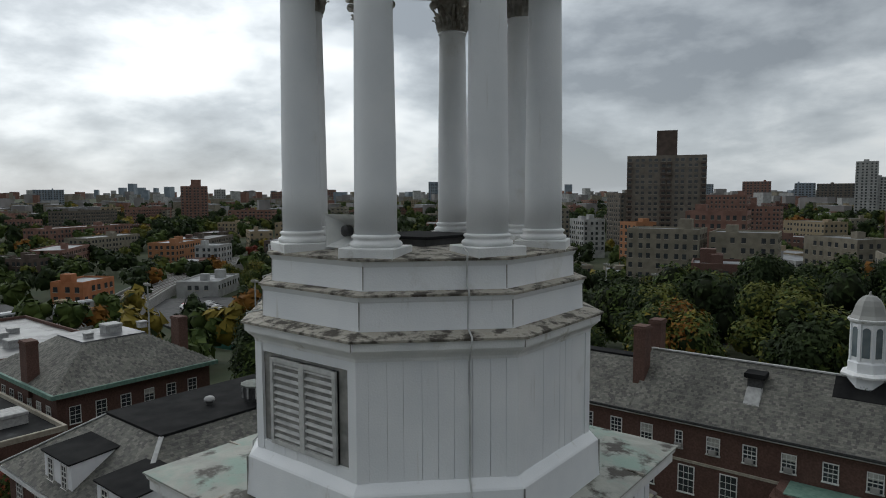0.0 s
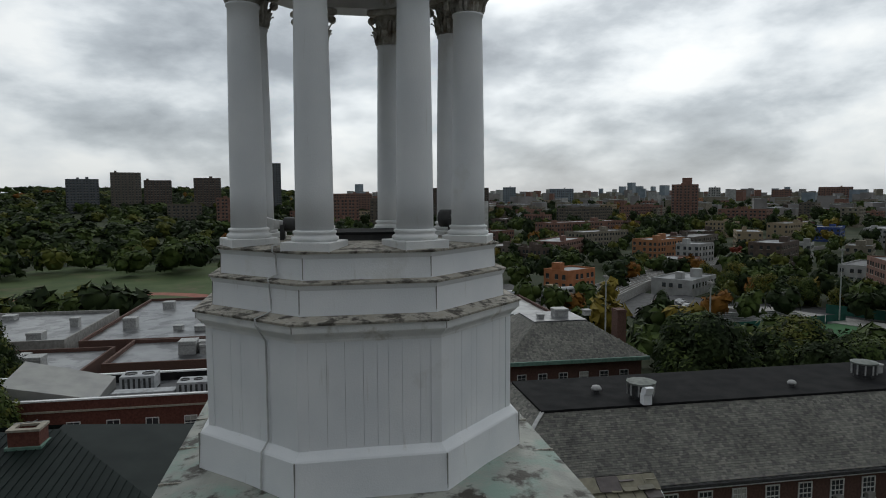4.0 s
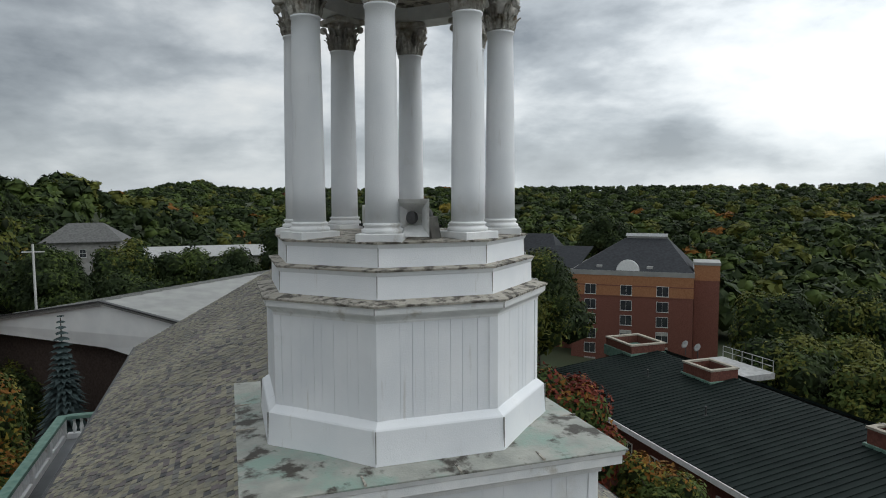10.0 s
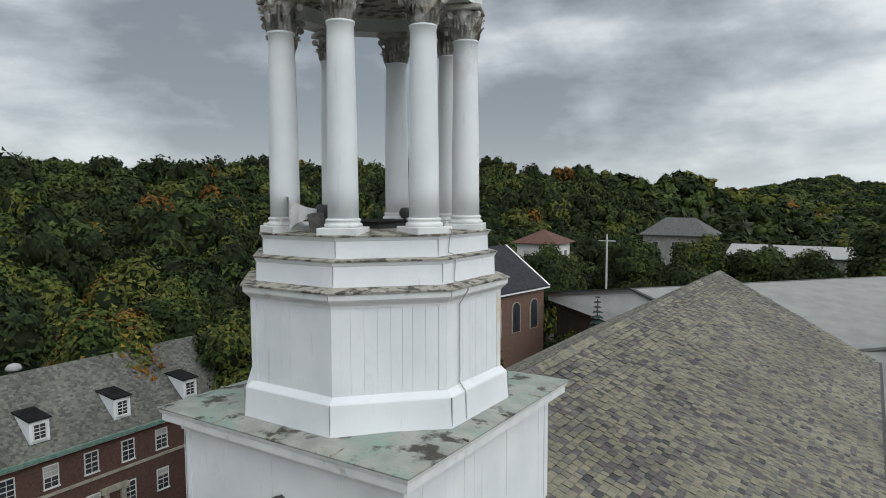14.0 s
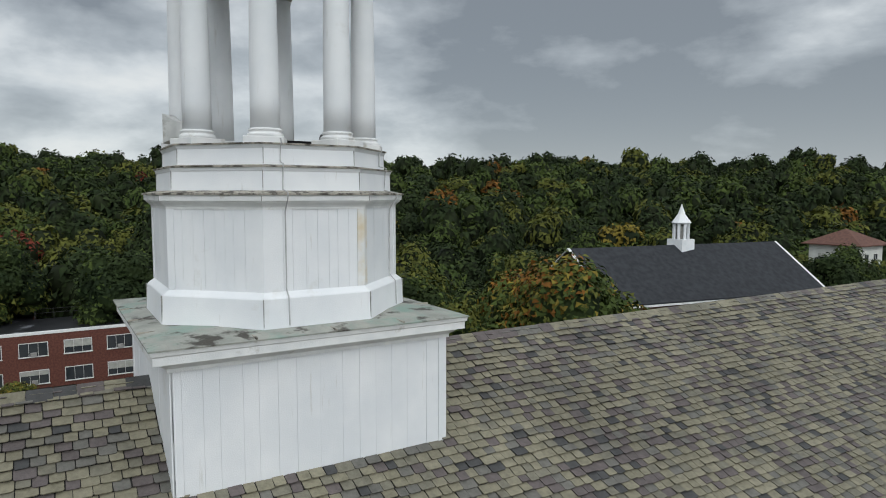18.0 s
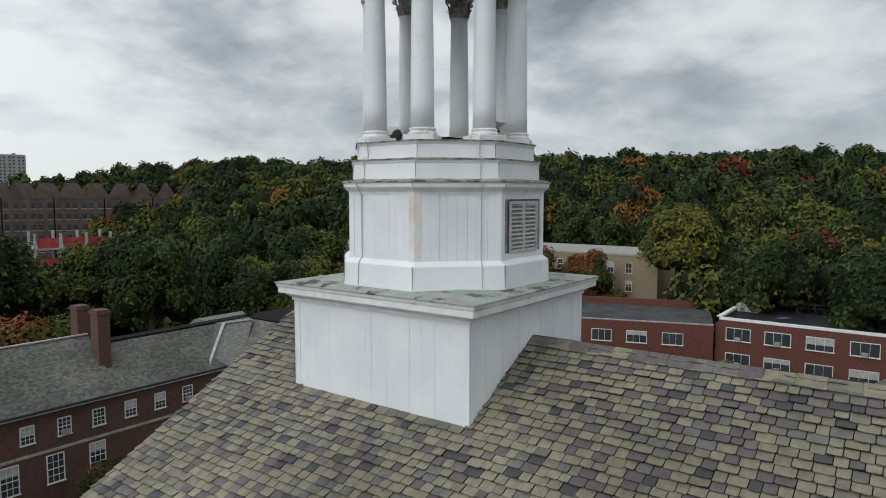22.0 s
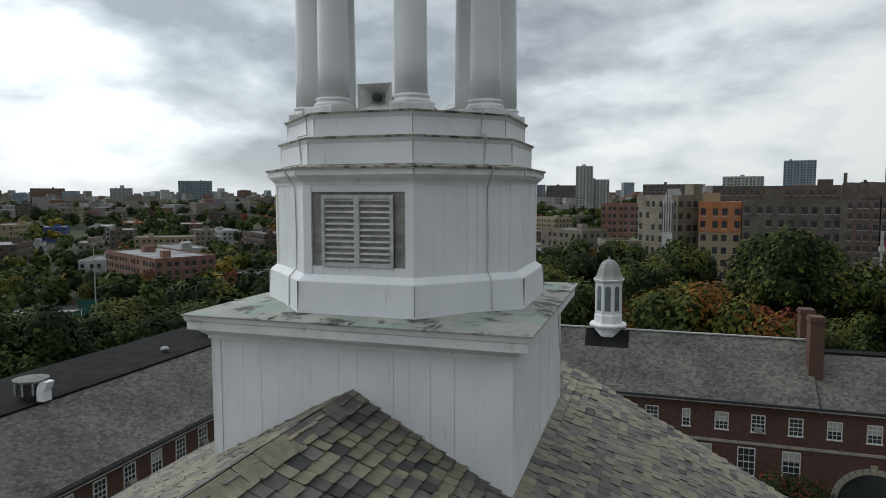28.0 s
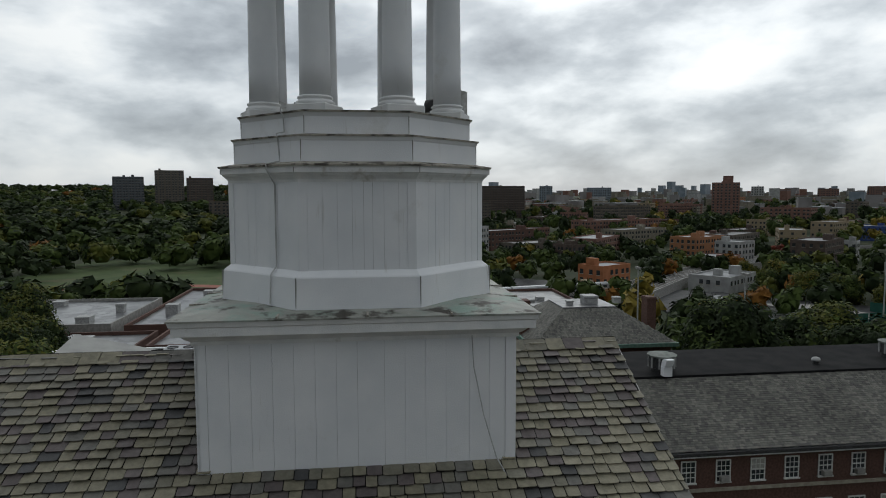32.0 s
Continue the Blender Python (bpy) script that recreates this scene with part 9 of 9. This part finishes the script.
# blue spruce
SPRUCE = material("spruce_needles", (0.035, 0.055, 0.055), (0.07, 0.10, 0.10), 0.8, 2.0, vary=0.3)
sp = empty("spruce", (16.0, -54.4, -25.9), "blue-grey spruce with tiered branches", "tree")
bm = bmesh.new()
srg = random.Random(8)
for k in range(26):
    f = k / 25.0
    z, R = 17.0 - f * 11.5, 0.25 + 2.9 * f
    for j in range(18):
        a = j * math.tau / 18 + k * 0.7 + srg.uniform(-0.1, 0.1)
        r = R * srg.uniform(0.75, 1.1)
        c, s = math.cos(a), math.sin(a)
        pts = [(0.1 * c, 0.1 * s, z), (r * 0.6 * c - 0.28 * s, r * 0.6 * s + 0.28 * c, z - 0.22 * r), (r * c, r * s, z - 0.4 * r), (r * 0.6 * c + 0.28 * s, r * 0.6 * s - 0.28 * c, z - 0.22 * r)]
        bm.faces.new([bm.verts.new(p) for p in pts])
part("crown", bm, SPRUCE, sp)
bm = bmesh.new()
lathe(bm, [(0.24, -2.4), (0.04, 16.8)], 8)
part("trunk", bm, BARK, sp)

# ---- woods of trees past counting ----
FINE = [tree_proto(40 + k, 9, 1150, 0.040, 0.86) for k in range(4)]
MID = [tree_proto(30 + k, 7, 560, 0.055, 0.88) for k in range(5)]
FAR = [tree_proto(60 + k, 3, 84, 0.125) for k in range(4)]
SLOTS = ["dark_green", "green", "olive", "yellow", "orange", "red", "inner"]


def woods(name, label, spots, protos, seed, weights, shade_slot=None):
    """Joined trees: spots holds x, y, width, height and the sunk foot."""
    rng = np.random.default_rng(seed)
    Q, V, F, M, B = [], [], [], [], []
    nv = 0
    for x, y, w, h, sink in spots:
        v, bv, bf = protos[rng.integers(len(protos))]
        a = rng.uniform(0, math.tau)
        R = np.array([[math.cos(a) * w, -math.sin(a) * w, 0], [math.sin(a) * w, math.cos(a) * w, 0], [0, 0, h]])
        at = np.array([x, y, terrain(x, y) + sink])
        Q.append(v @ R.T + at)
        V.append(bv @ R.T + at)
        F.append(bf + nv)
        nv += len(bv)
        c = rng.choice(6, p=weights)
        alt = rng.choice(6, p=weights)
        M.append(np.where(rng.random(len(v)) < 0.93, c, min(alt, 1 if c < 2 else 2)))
        # a fixed dark slot here paints the shade between a tree's leaves
        B.append(np.full(len(bf), c if shade_slot is None else shade_slot))
    qm = np.concatenate(M)
    tf = np.concatenate(F)
    me = fill_mesh(name, np.concatenate(Q), np.concatenate(V), tf, [LEAF[s] for s in SLOTS], qm, np.concatenate(B))
    return tagged(new(name, me), label, "trees", kind="stuff")


def clear(x, y):
    """Where no wood stands: the campus, fields and the built city."""
    if -72 < x < 46 and -64 < y < 60:
        return True
    if 40 < x < 72 and -22 < y < 40 or (44 < x < 116 and 18 < y < 72):
        return True
    if 14 < x < 42 and -150 < y < -60 and x < 34:
        return True
    return False


E_SPOTS = []
for i in range(60):
    for j in range(80):
        x, y = 40 + i * 5.6 + trng.uniform(-2.6, 2.6), -235 + j * 6.2 + trng.uniform(-2.8, 2.8)
        u = 0.85 * x - 0.5 * y
        if clear(x, y) or (x < 34 - 0.02 * y and y < -140) or (y < 95 and x * 0.9 - y * 0.45 < 58) or x > 320 or (y > 95 and x < 80) or u > 280:
            continue
        if x > 190 and trng.random() < 0.45 or trng.random() < 0.12:
            continue
        w = trng.uniform(7.5, 12)
        E_SPOTS.append((x, y, w, w * trng.uniform(1.1, 1.45), trng.uniform(1.5, 4.0)))
EDGE = [s for s in E_SPOTS if 0.9 * s[0] - 0.45 * s[1] < 118 and s[1] < 95]
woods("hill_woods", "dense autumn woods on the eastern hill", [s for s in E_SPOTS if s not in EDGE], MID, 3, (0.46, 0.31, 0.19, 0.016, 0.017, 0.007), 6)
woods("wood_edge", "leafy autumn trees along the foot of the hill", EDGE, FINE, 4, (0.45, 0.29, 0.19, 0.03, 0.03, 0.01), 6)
W_SPOTS = []
while len(W_SPOTS) < 3400:
    a = radians(trng.uniform(176, 292))
    r = 150 + 1500 * trng.random() ** 1.35
    x, y = r * math.cos(a), r * math.sin(a)
    if (-325 < x < -190 and -135 < y < 12) or (-172 < x < -92 and -100 < y < 40) or (-236 < x < -170 and y > -45):
        continue
    if x > -40 and y > -130:
        continue
    s = 1.0 if r < 500 else 1.5
    w = trng.uniform(12, 18) * s
    W_SPOTS.append((x, y, w, min(w, 17) * trng.uniform(0.8, 1.05), 0.3 if r < 420 else -3.5))
woods("valley_woods", "wide woods reaching to the horizon", W_SPOTS, FAR, 5, (0.52, 0.34, 0.12, 0.008, 0.011, 0.001))
C_SPOTS = []
while len(C_SPOTS) < 2300:
    a = radians(trng.uniform(55, 184))
    r = 125 + 1150 * trng.random() ** 1.6
    x, y = r * math.cos(a), r * math.sin(a)
    if (-235 < x < -80 and -60 < y < 150 and ((x > -170 and y < 60) or (-160 < x < -100 and y > 85) or trng.random() < 0.75)) or any(abs(x - p) < 17 and abs(y - q) < 17 for p, q in placed) or (x > -80 and x < 70 and 128 < y < 225):
        continue
    if any(math.hypot(x - p, y - q) < 22 for p, q in ((-180, 200), (-220, 262), (-290, 275), (-340, 188), (-314, 195), (-218, 87), (-232, 141), (-425, 187), (-70, 205))):
        continue
    w = trng.uniform(8, 12) * (1.0 if r < 500 else 1.35)
    C_SPOTS.append((x, y, w, w * trng.uniform(0.9, 1.15), 0.8))
woods("city_trees", "street and garden trees between the city blocks", C_SPOTS, FAR, 9, (0.52, 0.31, 0.12, 0.025, 0.022, 0.003))
N_SPOTS = []
for i in range(260):
    x, y = trng.uniform(-95, 70), trng.uniform(100, 200)
    if x > -85 and y > 158 + 0.1 * x and trng.random() < 0.8 or (-48 < x < -26 and y > 144) or (-24 < x < 60 and y > 118):
        continue
    w = trng.uniform(8, 12)
    N_SPOTS.append((x, y, w, w * trng.uniform(1.1, 1.4), 3.0))
for i in range(150):
    x, y = trng.uniform(46, 130), trng.uniform(54, 135)
    if x > 84 and y < 74 or (62 < x < 93 and y < 84) or (x < 66 and y > 118) or (y < 60 and x > 60):
        continue
    w = trng.uniform(8, 11)
    N_SPOTS.append((x, y, w, w * trng.uniform(1.0, 1.3), 2.0))
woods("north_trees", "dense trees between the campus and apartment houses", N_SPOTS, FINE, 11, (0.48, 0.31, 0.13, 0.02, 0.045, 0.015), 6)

# ---- single slates round the foot of the cupola ----
SLM = {}
for i, (a, b, c, d, nrm) in enumerate(near_slates):
    u = (b - a)
    w = u.length
    u = u / w
    v = ((d - a) - u * (d - a).dot(u)).normalized()
    key = round(w, 2)
    if key not in SLM:
        me = bpy.data.meshes.new("slate")
        k = key
        e = k * 0.09
        me.from_pydata([(0, 0.017, 0), (e, 0, 0), (k - e, 0, 0), (k, 0.017, 0), (k, 0.178, 0.0), (0, 0.178, 0.0), (0, 0.017, -0.013), (e, 0, -0.013), (k - e, 0, -0.013), (k, 0.017, -0.013)], [], [tuple(range(6)), (6, 7, 1, 0), (7, 8, 2, 1), (8, 9, 3, 2), (6, 0, 5), (3, 9, 4)])
        me.materials.append(SLATES)
        SLM[key] = me
    ob = new("slate", SLM[key])
    n = u.cross(v)
    m = Matrix((u, v, n)).transposed().to_4x4()
    ob.parent = roof_h
    ob.matrix_local = Matrix.Translation(a + OFF) @ m
